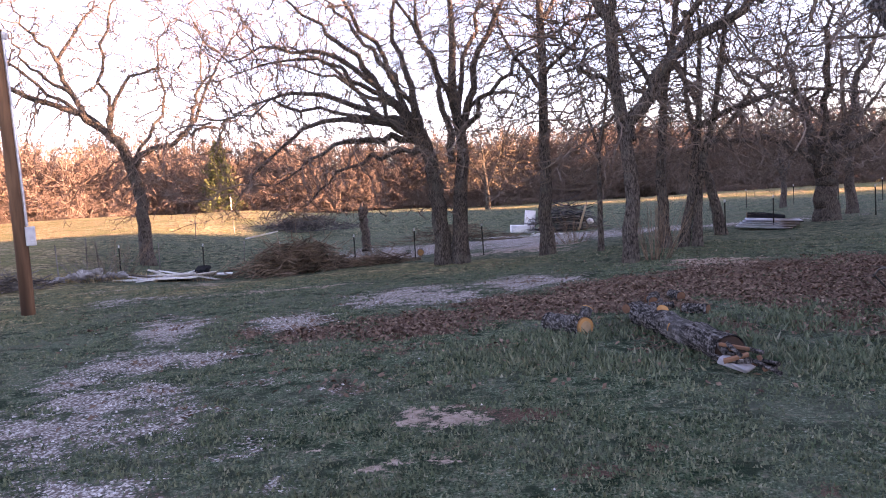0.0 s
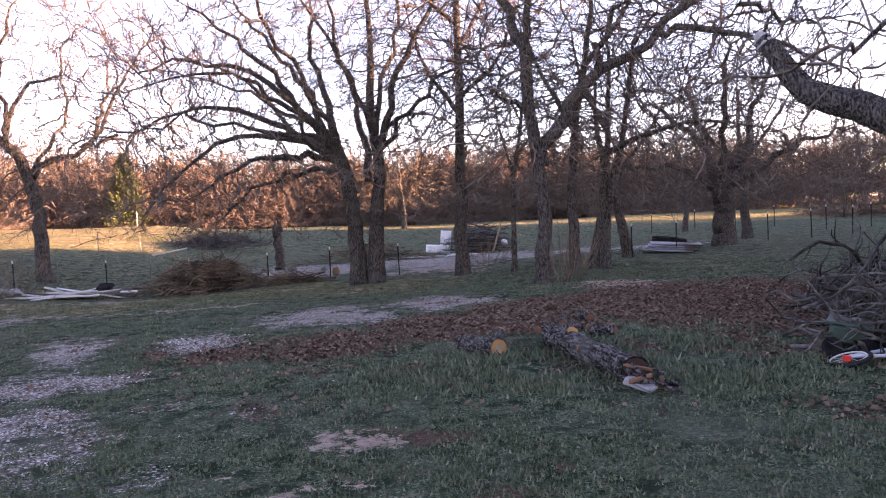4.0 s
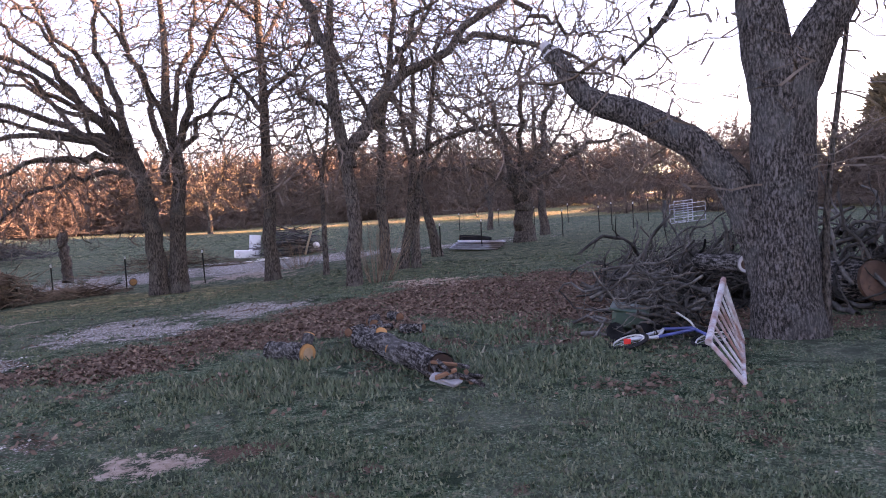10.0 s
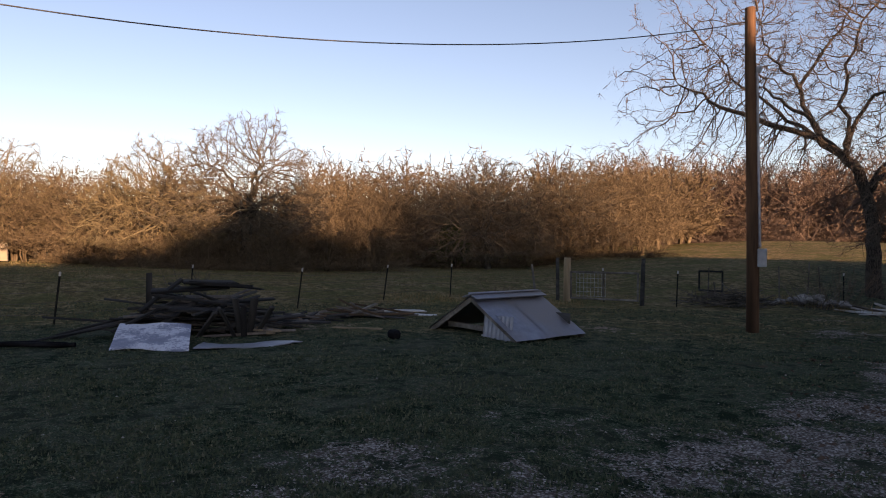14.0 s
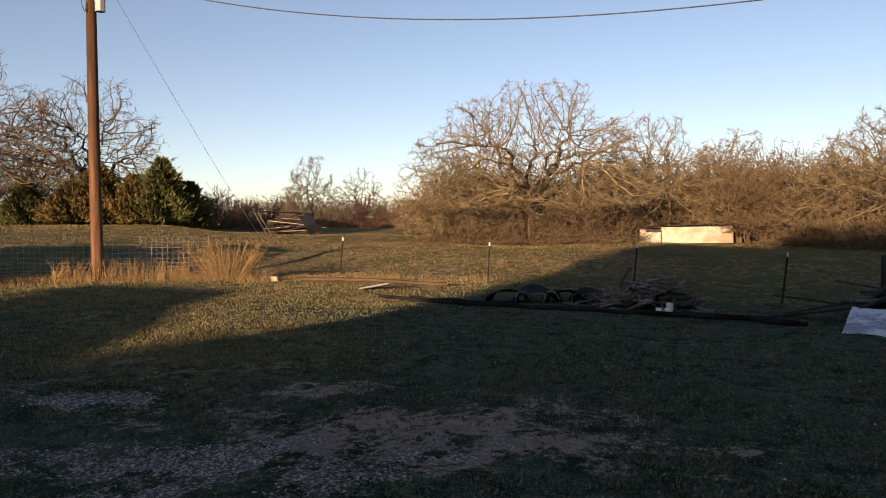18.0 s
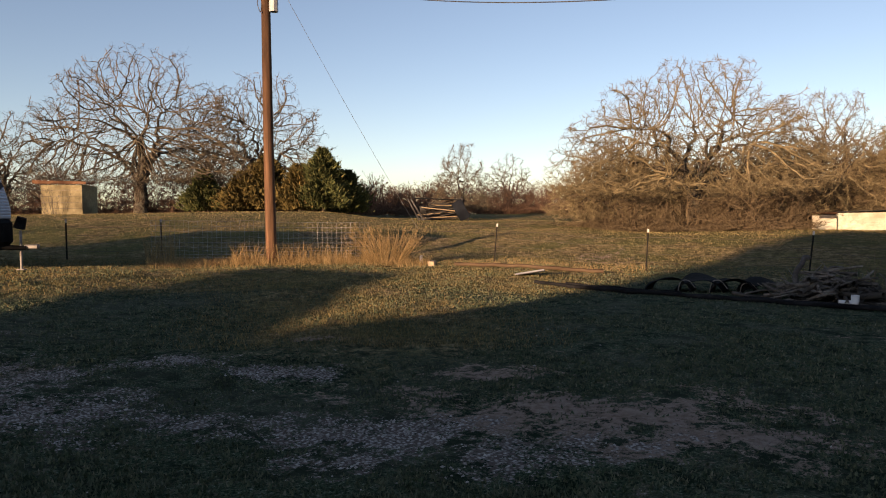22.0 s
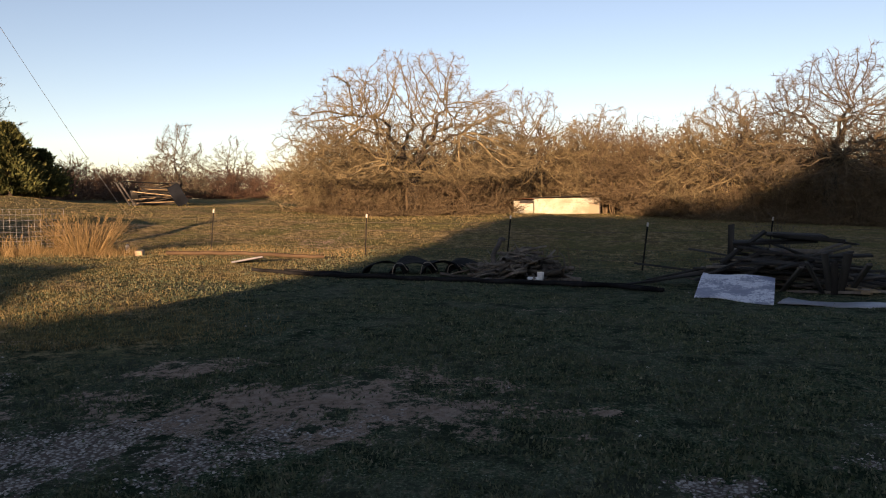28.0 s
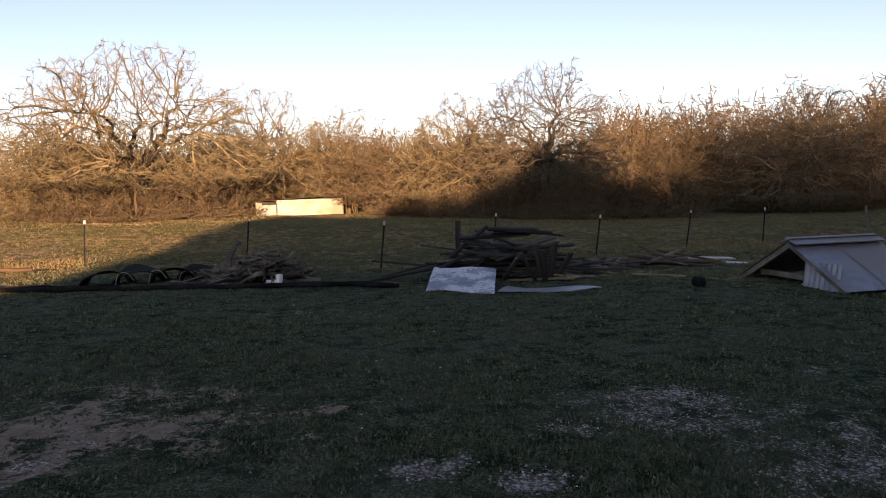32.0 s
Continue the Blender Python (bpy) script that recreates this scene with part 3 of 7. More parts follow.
# ---------------------------------------------------------------- ground
def ground_mat():
    m, nt, b = material("yard_ground", 0.95)
    v = coords(nt)
    att = {}
    for name in ("gravel", "earth", "leaves", "dry"):
        a = nt.nodes.new("ShaderNodeAttribute")
        a.attribute_name = name
        att[name] = a.outputs["Fac"]
    fine, mid, big, clump = noise_tex(nt, v, 42, 4, .7), noise_tex(nt, v, 11, 5, .72), noise_tex(nt, v, .6, 5, .6), noise_tex(nt, v, 3.2, 6, .75)
    grass = ramp(nt, fine, [(.38, (.014, .026, .014)), (.5, (.044, .073, .04)), (.6, (.115, .145, .092)), (.66, (.25, .275, .22))])
    grass = mix(nt, ramp(nt, mid, [(.52, (0, 0, 0)), (.64, (.8, .8, .8))]), grass, (.165, .15, .105))
    grass = mix(nt, ramp(nt, clump, [(.42, (.9, .9, .9)), (.52, (0, 0, 0))]), grass, (.010, .021, .011))
    grass = mix(nt, ramp(nt, big, [(.45, (0, 0, 0)), (.68, (.45, .45, .45))]), grass, (.105, .11, .082))
    dry = ramp(nt, clump, [(.4, (.08, .066, .034)), (.5, (.2, .152, .08)), (.6, (.36, .275, .15))])
    dry = mix(nt, ramp(nt, mid, [(.44, (.6, .6, .6)), (.54, (0, 0, 0))]), dry, (.1, .088, .042))
    dry = mix(nt, ramp(nt, big, [(.42, (0, 0, 0)), (.6, (.7, .7, .7))]), dry, (.085, .1, .036))
    earth = ramp(nt, mid, [(.28, (.15, .102, .076)), (.5, (.285, .21, .165)), (.75, (.41, .33, .27))])
    vo = nt.nodes.new("ShaderNodeTexVoronoi")
    vo.inputs["Scale"].default_value = 34
    nt.links.new(v, vo.inputs["Vector"])
    stone = ramp(nt, vo.outputs["Color"], [(0, (.24, .218, .195)), (.5, (.42, .395, .36)), (1, (.6, .57, .53))])
    stone = mix(nt, ramp(nt, vo.outputs["Distance"], [(.25, (0, 0, 0)), (.6, (1, 1, 1))]), stone, (.13, .105, .09))
    litter = ramp(nt, fine, [(.3, (.038, .023, .017)), (.5, (.09, .053, .038)), (.75, (.18, .115, .085))])

    def edge(mask, lo, hi, coarse=1.0, grain=.9, lump=1.0):
        """A cover broken up by lumps, clods and grains, the denser the higher its mask."""
        last = mask
        for tex, k in ((clump, lump), (mid, coarse), (fine, grain)):
            s = nt.nodes.new("ShaderNodeMath")
            s.operation = "MULTIPLY_ADD"
            nt.links.new(tex, s.inputs[0])
            s.inputs[1].default_value = k
            add = nt.nodes.new("ShaderNodeMath")
            add.operation = "ADD"
            nt.links.new(last, s.inputs[2])
            nt.links.new(s.outputs[0], add.inputs[0])
            add.inputs[1].default_value = -.5 * k
            last = add.outputs[0]
        return ramp(nt, last, [(lo, (0, 0, 0)), (hi, (1, 1, 1))])

    c = mix(nt, edge(att["dry"], .2, .7), grass, dry)
    c = mix(nt, edge(att["leaves"], .38, .55), c, litter)
    c = mix(nt, edge(att["earth"], .46, .66, 1.5, .9, 1.9), c, earth)
    c = mix(nt, edge(att["gravel"], .48, .62, 1.7, 1.3, 1.5), c, stone)
    nt.links.new(c, b.inputs["Base Color"])
    h = mix(nt, .45, clump, mid)
    bump(nt, b, mix(nt, .25, h, fine), 1.0, .14)
    return m


def make_ground():
    view = np.radians(np.arange(-58, 174, .6))
    rest = np.radians(np.arange(174, 302, 4.0))
    ang = np.concatenate([view, rest])
    rad = np.concatenate([0.35 * 1.0155 ** np.arange(0, 292), 32 * 1.045 ** np.arange(0, 103)])
    rad = np.unique(rad)
    A, Rr = np.meshgrid(ang, rad, indexing="ij")
    x, y = -np.sin(A) * Rr, np.cos(A) * Rr
    z = land(x, y)
    far = smooth(160, 500, Rr)
    z = z * (1 - far) - 6 * smooth(200, 900, Rr)
    n, k = A.shape
    idx = np.arange(n * k).reshape(n, k)
    nx = np.roll(idx, -1, axis=0)
    Q = np.stack([idx[:, :-1], idx[:, 1:], nx[:, 1:], nx[:, :-1]], -1).reshape(-1, 4)[:, ::-1]
    V = np.stack([x, y, z], -1).reshape(-1, 3)
    mid = np.array([[0, 0, lz(0, 0)]])
    T = np.stack([np.full(n, n * k), idx[:, 0], nx[:, 0]], -1)[:, ::-1]
    me = mesh_np("ground", np.vstack([V, mid]), Q, T)
    for name, val in zip(("gravel", "earth", "leaves", "dry"), ground_cover(V[:, 0], V[:, 1])):
        a = me.attributes.new(name, "FLOAT", "POINT")
        a.data.foreach_set("value", np.append(val, 0).astype(np.float32))
    ob = part("ground", me, ground_mat())
    tagged(ob, "patchy winter lawn with gravel, bare earth and leaves", "ground", kind="structure")
    return ob


make_ground()


def make_grass():
    rng = np.random.default_rng(11)
    n = 440000
    az = rng.uniform(-50, 170, n)
    r = 2.2 * (24 / 2.2) ** rng.random(n)
    x, y = polar(az, r)
    g, e, l, d = ground_cover(x, y)
    lush = fbm(x * 1.3 + 40, y * 1.3, 3)
    keep = rng.random(n) < np.clip(1.2 - 1.5 * g - 1.3 * e - 1.0 * l, 0.03, 1) * smooth(.22, .6, lush)
    x, y, lush, r = x[keep], y[keep], lush[keep], r[keep]
    n = len(x)
    z = land(x, y)
    tall = 1 + 2.6 * blob(x, y, -16, 8.0, 2.6, 1.6) + 1.2 * blob(x, y, -24, 9.6, 3.0, 1.4)
    h = rng.uniform(.01, .03, n) * (.5 + .9 * lush) * tall * (1 + r * .02)
    w = rng.uniform(.004, .009, n) * (1 + r * .16)
    a = rng.uniform(0, 2 * np.pi, n)
    lean, la = h * rng.uniform(.1, 1.0, n), rng.uniform(0, 2 * np.pi, n)
    V = np.zeros((n, 3, 3))
    V[:, 0] = np.stack([x - np.cos(a) * w, y - np.sin(a) * w, z - .006], -1)
    V[:, 1] = np.stack([x + np.cos(a) * w, y + np.sin(a) * w, z - .006], -1)
    V[:, 2] = np.stack([x + np.cos(la) * lean, y + np.sin(la) * lean, z + h], -1)
    me = mesh_np("grass", V.reshape(-1, 3), None, np.arange(3 * n).reshape(n, 3))
    # taller, drier grass along fence and pasture; straw colour paints sunlight on the lawn
    rng2 = np.random.default_rng(14)
    for name, n2, a0, a1, r0, r1, h0, h1, w0 in (("dry_lawn", 110000, 104, 168, 9, 25, .02, .06, .006), ("pasture_grass", 90000, 40, 152, 21, 60, .025, .07, .009)):
        az = rng2.uniform(a0, a1, n2)
        x, y = polar(az, r0 * (r1 / r0) ** rng2.random(n2))
        keep = rng2.random(n2) < ground_cover(x, y)[3] * 1.1
        x, y = x[keep], y[keep]
        n2 = len(x)
        z, h, a = land(x, y), rng2.uniform(h0, h1, n2), rng2.uniform(0, 6.28, n2)
        w = rng2.uniform(.6, 1.3, n2) * w0 * (1 + .02 * np.hypot(x, y))
        U = np.zeros((n2, 3, 3))
        U[:, 0] = np.stack([x - np.cos(a) * w, y - np.sin(a) * w, z - .01], -1)
        U[:, 1] = np.stack([x + np.cos(a) * w, y + np.sin(a) * w, z - .01], -1)
        U[:, 2] = np.stack([x + rng2.normal(0, .5, n2) * h, y + rng2.normal(0, .5, n2) * h, z + h], -1)
        md = mesh_np(name, U.reshape(-1, 3), None, np.arange(3 * n2).reshape(n2, 3))
        mm = island_mat(name + "_blades", [(0, (.055, .055, .022)), (.5, (.15, .122, .055)), (1, (.31, .24, .12))])
        tagged(part(name, md, mm), "short straw-coloured grass in the open field" if r1 > 30 else "dry lawn grass near the fence, yellowed to paint in sunlight", "grass", kind="stuff")
    m = island_mat("grass_blades", [(0, (.018, .037, .019)), (.45, (.044, .074, .039)), (.85, (.09, .12, .062)), (.97, (.155, .155, .09)), (1, (.26, .25, .18))])
    tagged(part("grass", me, m), "short patchy green and straw-coloured lawn grass", "grass", kind="stuff")


def make_leaves():
    rng = np.random.default_rng(12)
    n = 150000
    az = rng.uniform(-45, 30, n)
    r = rng.uniform(6, 22, n)
    x, y = polar(az, r)
    l = ground_cover(x, y)[2]
    keep = rng.random(n) < np.clip(l * 1.5 - .35, 0, 1) * .8 + .012
    x, y = x[keep], y[keep]
    n = len(x)
    z = land(x, y)
    s = rng.uniform(.018, .042, n)
    a = rng.uniform(0, 2 * np.pi, n)
    tilt = rng.uniform(-.6, .6, (n, 2))
    u = np.stack([np.cos(a), np.sin(a), tilt[:, 0]], -1) * s[:, None]
    v = np.stack([-np.sin(a), np.cos(a), tilt[:, 1]], -1) * s[:, None] * .55
    c = np.stack([x, y, z + .022], -1)
    V = np.stack([c - u, c - v * .9 - u * .1, c + u, c + v], 1)
    V[:, 1, 2] += s * .3
    me = mesh_np("fallen_leaves", V.reshape(-1, 3), np.arange(4 * n).reshape(n, 4))
    m = island_mat("dead_oak_leaves", [(0, (.04, .024, .017)), (.5, (.09, .053, .037)), (.88, (.145, .092, .065)), (1, (.25, .18, .13))])
    tagged(part("fallen_leaves", me, m), "red-brown dead oak leaves lying on the lawn", "leaves", kind="stuff")


def make_gravel():
    rng = np.random.default_rng(13)
    n = 110000
    x, y = polar(rng.uniform(-20, 165, n), 2.4 * (15 / 2.4) ** rng.random(n))
    g = ground_cover(x, y)[0]
    keep = rng.random(n) < np.clip(g * 1.7 - .6, 0, 1) * .85 * smooth(.35, .6, fbm(x * 5, y * 5, 3)) + .0015
    x, y = x[keep], y[keep]
    n = len(x)
    z = land(x, y)
    s = rng.uniform(.006, .019, n) * (1 + np.hypot(x, y) * .03)
    base = np.array([(1, 0, 0), (-.5, .87, 0), (-.5, -.87, 0), (.1, .1, .75)])
    a = rng.uniform(0, 2 * np.pi, n)
    ca, sa = np.cos(a), np.sin(a)
    V = np.zeros((n, 4, 3))
    for k, (bx, by, bz) in enumerate(base):
        jx = rng.uniform(.7, 1.3, n)
        V[:, k, 0] = x + s * jx * (bx * ca - by * sa)
        V[:, k, 1] = y + s * jx * (bx * sa + by * ca)
        V[:, k, 2] = z + s * bz - .003
    f = np.array([(0, 1, 3), (1, 2, 3), (2, 0, 3)])
    T = (np.arange(n)[:, None, None] * 4 + f[None]).reshape(-1, 3)
    me = mesh_np("gravel", V.reshape(-1, 3), None, T, False)
    m = island_mat("limestone_gravel", [(0, (.22, .205, .185)), (.6, (.39, .37, .34)), (1, (.56, .535, .495))])
    tagged(part("gravel", me, m), "pale crushed limestone gravel strewn over earth", "gravel", kind="stuff")


make_grass()
make_leaves()
make_gravel()

# ---------------------------------------------------------------- the grove
def pos(az, r):
    return polar(az, r)


tree("oak_tree", *pos(1.7, 25.1), [
    ([(-.2, 0), (-.26, 2.2), (-.42, 3.4), (-.72, 4.6)], .3, .23),
    ([(.4, 0), (.52, 2.2), (.65, 4), (.5, 6, .3), (.6, 8.5, .5), (.3, 11.5, .4)], .3, .06),
    ([(-.45, 3.6), (-1.7, 5.8, -.6), (-3.0, 7.5, -1.2), (-5, 9, -1.6)], .17, .03),
    ([(-.8, 4.3), (-2.2, 4.45, -.8), (-3.6, 4.1, -1.5), (-5.4, 3.0, -1.8)], .15, .02),
    ([(-.8, 4.4), (-1.0, 6.4, .6), (-1.5, 8.5, 1), (-1.2, 11.2, 1.4)], .17, .03),
    ([(-.9, 4.5), (-2.8, 5.7, .5), (-5.2, 6.3, .9), (-7.4, 5.6, 1.2)], .15, .02),
    ([(-.9, 4.5), (-2.0, 5.2, 1.5), (-4.2, 7.6, 2.6), (-6.4, 8.6, 3.0)], .13, .02),
    ([(.6, 4.3), (1.5, 6.8, -.5), (2.5, 9, -1), (3.3, 11.3, -1.2)], .15, .03),
    ([(.55, 4.8), (1.4, 5.6, .5), (2.7, 5.7, .8), (3.8, 5.0, .8)], .09, .02),
    ([(.5, 5.2), (-.4, 7.2, -1.5), (-.8, 9.6, -2.2)], .12, .03),
    ([(-.7, 4.4), (-2.4, 5.1, -.2), (-4.6, 4.9, .2), (-6.4, 3.7, .4), (-7.4, 2.4, .5)], .13, .02),
    ([(-.6, 4.0), (-1.9, 4.0, .8), (-3.4, 3.6, 1.4), (-4.8, 2.6, 1.7), (-5.4, 1.8, 1.8)], .1, .02),
    ([(-.8, 4.6), (-2.6, 6.6, -1.0), (-4.8, 7.4, -1.4), (-6.8, 7.0, -1.6)], .13, .02),
    ([(-.7, 4.5), (-1.8, 6.8, .2), (-3.2, 8.6, .4), (-4.2, 10.2, .6)], .13, .02),
    ([(.3, 3.5), (.1, 5.5, -.5), (-.5, 7.8, -.2), (-2.6, 10.8, 0)], .14, .03),
    ([(-.75, 4.6), (-2.2, 6.0, -1.2), (-4.0, 6.8, -2.0), (-6.4, 6.4, -2.4)], .11, .02),
    ([(-.75, 4.5), (-2.0, 5.6, .9), (-3.8, 6.9, 1.6), (-6.0, 7.6, 2.0)], .11, .02),
    ([(-.5, 4.2), (-1.6, 6.6, -1.6), (-2.8, 8.6, -2.4), (-3.4, 10.8, -2.8)], .12, .02),
    ([(.55, 4.6), (.9, 7.0, 1.2), (1.6, 9.4, 1.8), (1.9, 11.6, 2.2)], .12, .03),
    ([(-.8, 4.5), (-2.4, 4.9, -1.6), (-4.4, 5.4, -2.6), (-6.6, 5.0, -3.0)], .1, .02),
    ([(.6, 4.4), (1.9, 5.8, -1.0), (3.2, 7.0, -1.5), (4.4, 7.4, -1.8)], .1, .02)],
    21, "twin-trunked bare oak with a wide spreading crown of drooping branches", BARK, TWIG, 12505, fine=29525, crook=.085, puff=1.75, kill=.36, step=.26)

tree("oak_tree", *pos(24.3, 34.5), [
    ([(0, 0), (-.1, 2), (-.15, 3.4), (-.6, 4.9), (-1.25, 5.9)], .31, .2),
    ([(-1.2, 5.8), (-3.0, 6.8, -.4), (-6.0, 8.2, -1), (-7.6, 9.2, -1.3)], .17, .03),
    ([(-1.2, 5.8), (-2.5, 7.5, .4), (-2.8, 8.9, .6), (-2, 10.6, 1), (-.9, 12.4, 1.2)], .15, .03),
    ([(-.25, 4.3), (.4, 5.1, -.3), (1.9, 5.5, -.6), (3.2, 8.0, -1), (4.1, 9.6, -1.2)], .15, .03),
    ([(-1.2, 5.8), (-.6, 7.5, -.6), (.6, 8.3, -1), (1.9, 8.2, -1.2)], .11, .02),
    ([(-2.4, 7.4), (-4.2, 9.0, 1.4), (-5.2, 11.2, 2)], .09, .02),
    ([(-2.8, 8.8, .6), (-4.0, 10.4, 0), (-4.4, 12, -.4)], .08, .02),
    ([(1.6, 5.5, -.5), (3.6, 6.0, -.8), (5.2, 6.8, -.6)], .08, .02),
    ([(-1.2, 5.8), (-3.6, 7.8, .6), (-5.6, 9.6, 1.2), (-6.8, 11.4, 1.4)], .1, .02),
    ([(-1.0, 5.6), (-1.2, 8.0, -1.2), (-.6, 10.4, -1.8), (.6, 12.2, -2)], .1, .02),
    ([(1.9, 5.5, -.6), (2.6, 7.4, .6), (3.0, 9.6, 1.0), (2.4, 11.6, 1.2)], .09, .02),
    ([(-.2, 4.6), (1.2, 7.0, 1.0), (1.2, 9.4, 1.4), (1.6, 11.6, 1.6)], .09, .02)],
    22, "bare forked oak with a long limb reaching out over the fence", BARK, TWIG, 10132, fine=22318, crook=.085, puff=1.75, kill=.36, step=.26)

tree("oak_tree", *pos(-6.0, 24.6), [
    ([(0, 0), (.05, 2), (.1, 4), (.2, 7), (.2, 10.5), (.1, 13)], .255, .06),
    ([(.15, 5.4), (-1.0, 7.2, .4), (-1.6, 9.4, .6)], .09, .02),
    ([(.2, 6.0), (1.4, 7.0, -.6), (2.2, 8.8, -.8)], .08, .02),
    ([(.2, 7.6), (1.2, 9.6, 1), (1.6, 11.4, 1.4)], .08, .02),
    ([(.15, 8.4), (-1.4, 9.6, -.8), (-2.6, 10.6, -1)], .08, .02)],
    23, "tall straight-trunked bare oak beside the gravel track", BARK, TWIG, 1374, fine=3495, puff=1.75, kill=.36, step=.26)

tree("oak_tree", *pos(-10.1, 22.6), [
    ([(0, 0), (.05, 1.6), (.1, 3.0), (.45, 5.0), (.5, 7.5)], .095, .03),
    ([(.1, 3.0), (-.3, 4.6, .3), (-.5, 6.2, .4)], .05, .015)],
    24, "thin young bare oak among the larger trunks", BARK, TWIG, 880, fine=1429, puff=1.75, kill=.36, step=.26)

tree("oak_tree", *pos(-12.3, 18.6), [
    ([(0, 0), (.1, 1.4), (.05, 2.8), (-.15, 4.6), (-.22, 6.0)], .195, .15),
    ([(-.22, 6.0), (-.9, 7.3, .2), (-1.5, 8.0, .3), (-2.4, 8.4, .3)], .15, .03),
    ([(-.2, 5.6), (-.05, 7.5, -.3), (.1, 9.6, -.4)], .13, .03),
    ([(-.15, 4.4), (-.8, 4.9, -.4), (-1.3, 5.6, -.6), (-1.1, 6.6, -.7)], .07, .02),
    ([(.1, 3.0), (.5, 4.0, .1), (1.5, 5.1, .2), (3.0, 6.2, .4), (4.6, 7.3, .4), (6.0, 7.7, .2)], .2, .05),
    ([(3.0, 6.2, .4), (4.4, 6.0, 0), (6.0, 5.4, -.3), (7.4, 4.6, -.4)], .1, .02),
    ([(1.5, 5.1, .2), (2.0, 6.8, -.5), (3.2, 8.6, -.8)], .1, .02),
    ([(4.6, 7.3, .4), (6.2, 6.4, .9), (7.6, 6.3, 1.2)], .08, .02)],
    25, "bare oak with one heavy limb leaning out to the side", BARK, TWIG, 3965, fine=12535, crook=.085, puff=1.75, kill=.36, step=.26)

tree("oak_tree", *pos(-15.0, 22.2), [
    ([(0, 0), (-.1, 2.2), (.15, 4.6), (.6, 7.2), (.7, 9.5)], .18, .05),
    ([(.1, 4.2), (-.9, 6.0, .4), (-1.6, 8.2, .5)], .1, .02),
    ([(.4, 6.0), (1.6, 7.4, -.6), (2.4, 9.4, -.9)], .09, .02)],
    26, "bare oak in the middle of a clump of trunks", BARK, TWIG, 1444, fine=3656, puff=1.75, kill=.36, step=.26)

tree("oak_tree", *pos(-16.6, 22.3), [
    ([(-.2, 0), (.2, 1.9), (.4, 4.0), (.5, 6.5)], .155, .05),
    ([(.2, 0), (.35, 2.0), (.9, 4.2), (1.2, 6.6)], .15, .05),
    ([(.35, 3.4), (1.6, 3.9, -.5), (3.0, 4.1, -.7), (4.6, 3.8, -.8)], .1, .02),
    ([(.4, 4.0), (-.3, 5.6, .5), (-.6, 7.4, .6)], .08, .02)],
    27, "bare oak with two leaning stems from one root", BARK, TWIG, 1444, fine=3656, puff=1.75, kill=.36, step=.26)

tree("oak_tree", *pos(-18.9, 27.0), [
    ([(0, 0), (-.25, 1.3), (-.6, 2.8), (-1.0, 4.6), (-1.0, 6.5)], .21, .05),
    ([(-.6, 2.8), (.6, 4.2, .4), (1.4, 5.6, .6)], .09, .02)],
    28, "leaning bare oak at the edge of the grove", BARK, TWIG, 1021, fine=2384, puff=1.75, kill=.36, step=.26)

tree("oak_tree", *pos(-25.7, 31.6), [
    ([(0, 0), (0, 1.2), (-.1, 2.4)], .46, .36),
    ([(-.1, 2.2), (-.5, 3.4), (-1.0, 5.2, .4), (-1.4, 7.4, .6)], .26, .04),
    ([(-.1, 2.3), (.7, 3.6, .3), (1.3, 5.6, .6), (2.0, 7.6, .8)], .25, .04),
    ([(-.2, 2.3), (-1.6, 3.2, -.5), (-3.4, 3.4, -.9), (-5.0, 3.0, -1)], .17, .03),
    ([(.1, 2.3), (1.7, 3.3, -.6), (3.2, 4.0, -.8), (4.6, 4.3, -.8)], .17, .03),
    ([(-.1, 2.4), (0, 4.2, -1.2), (.2, 6.6, -2), (.1, 8.2, -2.2)], .18, .04),
    ([(-.1, 2.4), (-.8, 4.2, 1.6), (-2.6, 6.0, 2.6), (-3.8, 6.8, 3)], .16, .03)],
    29, "thick-trunked bare oak with a low round crown", BARK, TWIG, 6806, fine=16714, crook=.085, puff=1.75, kill=.36, step=.26)

tree("oak_tree", *pos(-27.2, 37.0), [
    ([(0, 0), (-.1, 2), (-.2, 4), (-.3, 7)], .25, .06),
    ([(-.2, 3.4), (1.0, 5.0), (2.0, 6.6)], .12, .02),
    ([(-.2, 3.2), (-1.4, 4.6), (-2.4, 6.4)], .12, .02)],
    30, "bare oak standing behind a thicker one", BARK, TWIG, 1374, fine=2384, puff=1.75, kill=.36, step=.26)

tree("oak_tree", *pos(-22.9, 49), [
    ([(0, 0), (.1, 1.6), (-.1, 3.4), (-.2, 5.2)], .2, .06),
    ([(.05, 1.8), (.8, 3.4), (1.6, 5.0)], .11, .02),
    ([(0, 2.0), (-.9, 3.6), (-1.8, 4.8)], .1, .02)],
    31, "small bare tree standing out in the meadow", BARK, TWIG, 1197, fine=1429, puff=1.75, kill=.36, step=.26)

tree("oak_tree", *pos(-1.4, 62), [
    ([(0, 0), (0, 2), (-.2, 4), (-.3, 6)], .22, .06),
    ([(0, 1.8), (.9, 3.6), (1.5, 5.4)], .12, .02),
    ([(0, 2.0), (-1.0, 3.8), (-1.9, 5.2)], .11, .02)],
    32, "small bare tree in front of the far woods", BARK_F, TWIG_W, 2080, fine=1571, puff=1.75, kill=.36, step=.26)

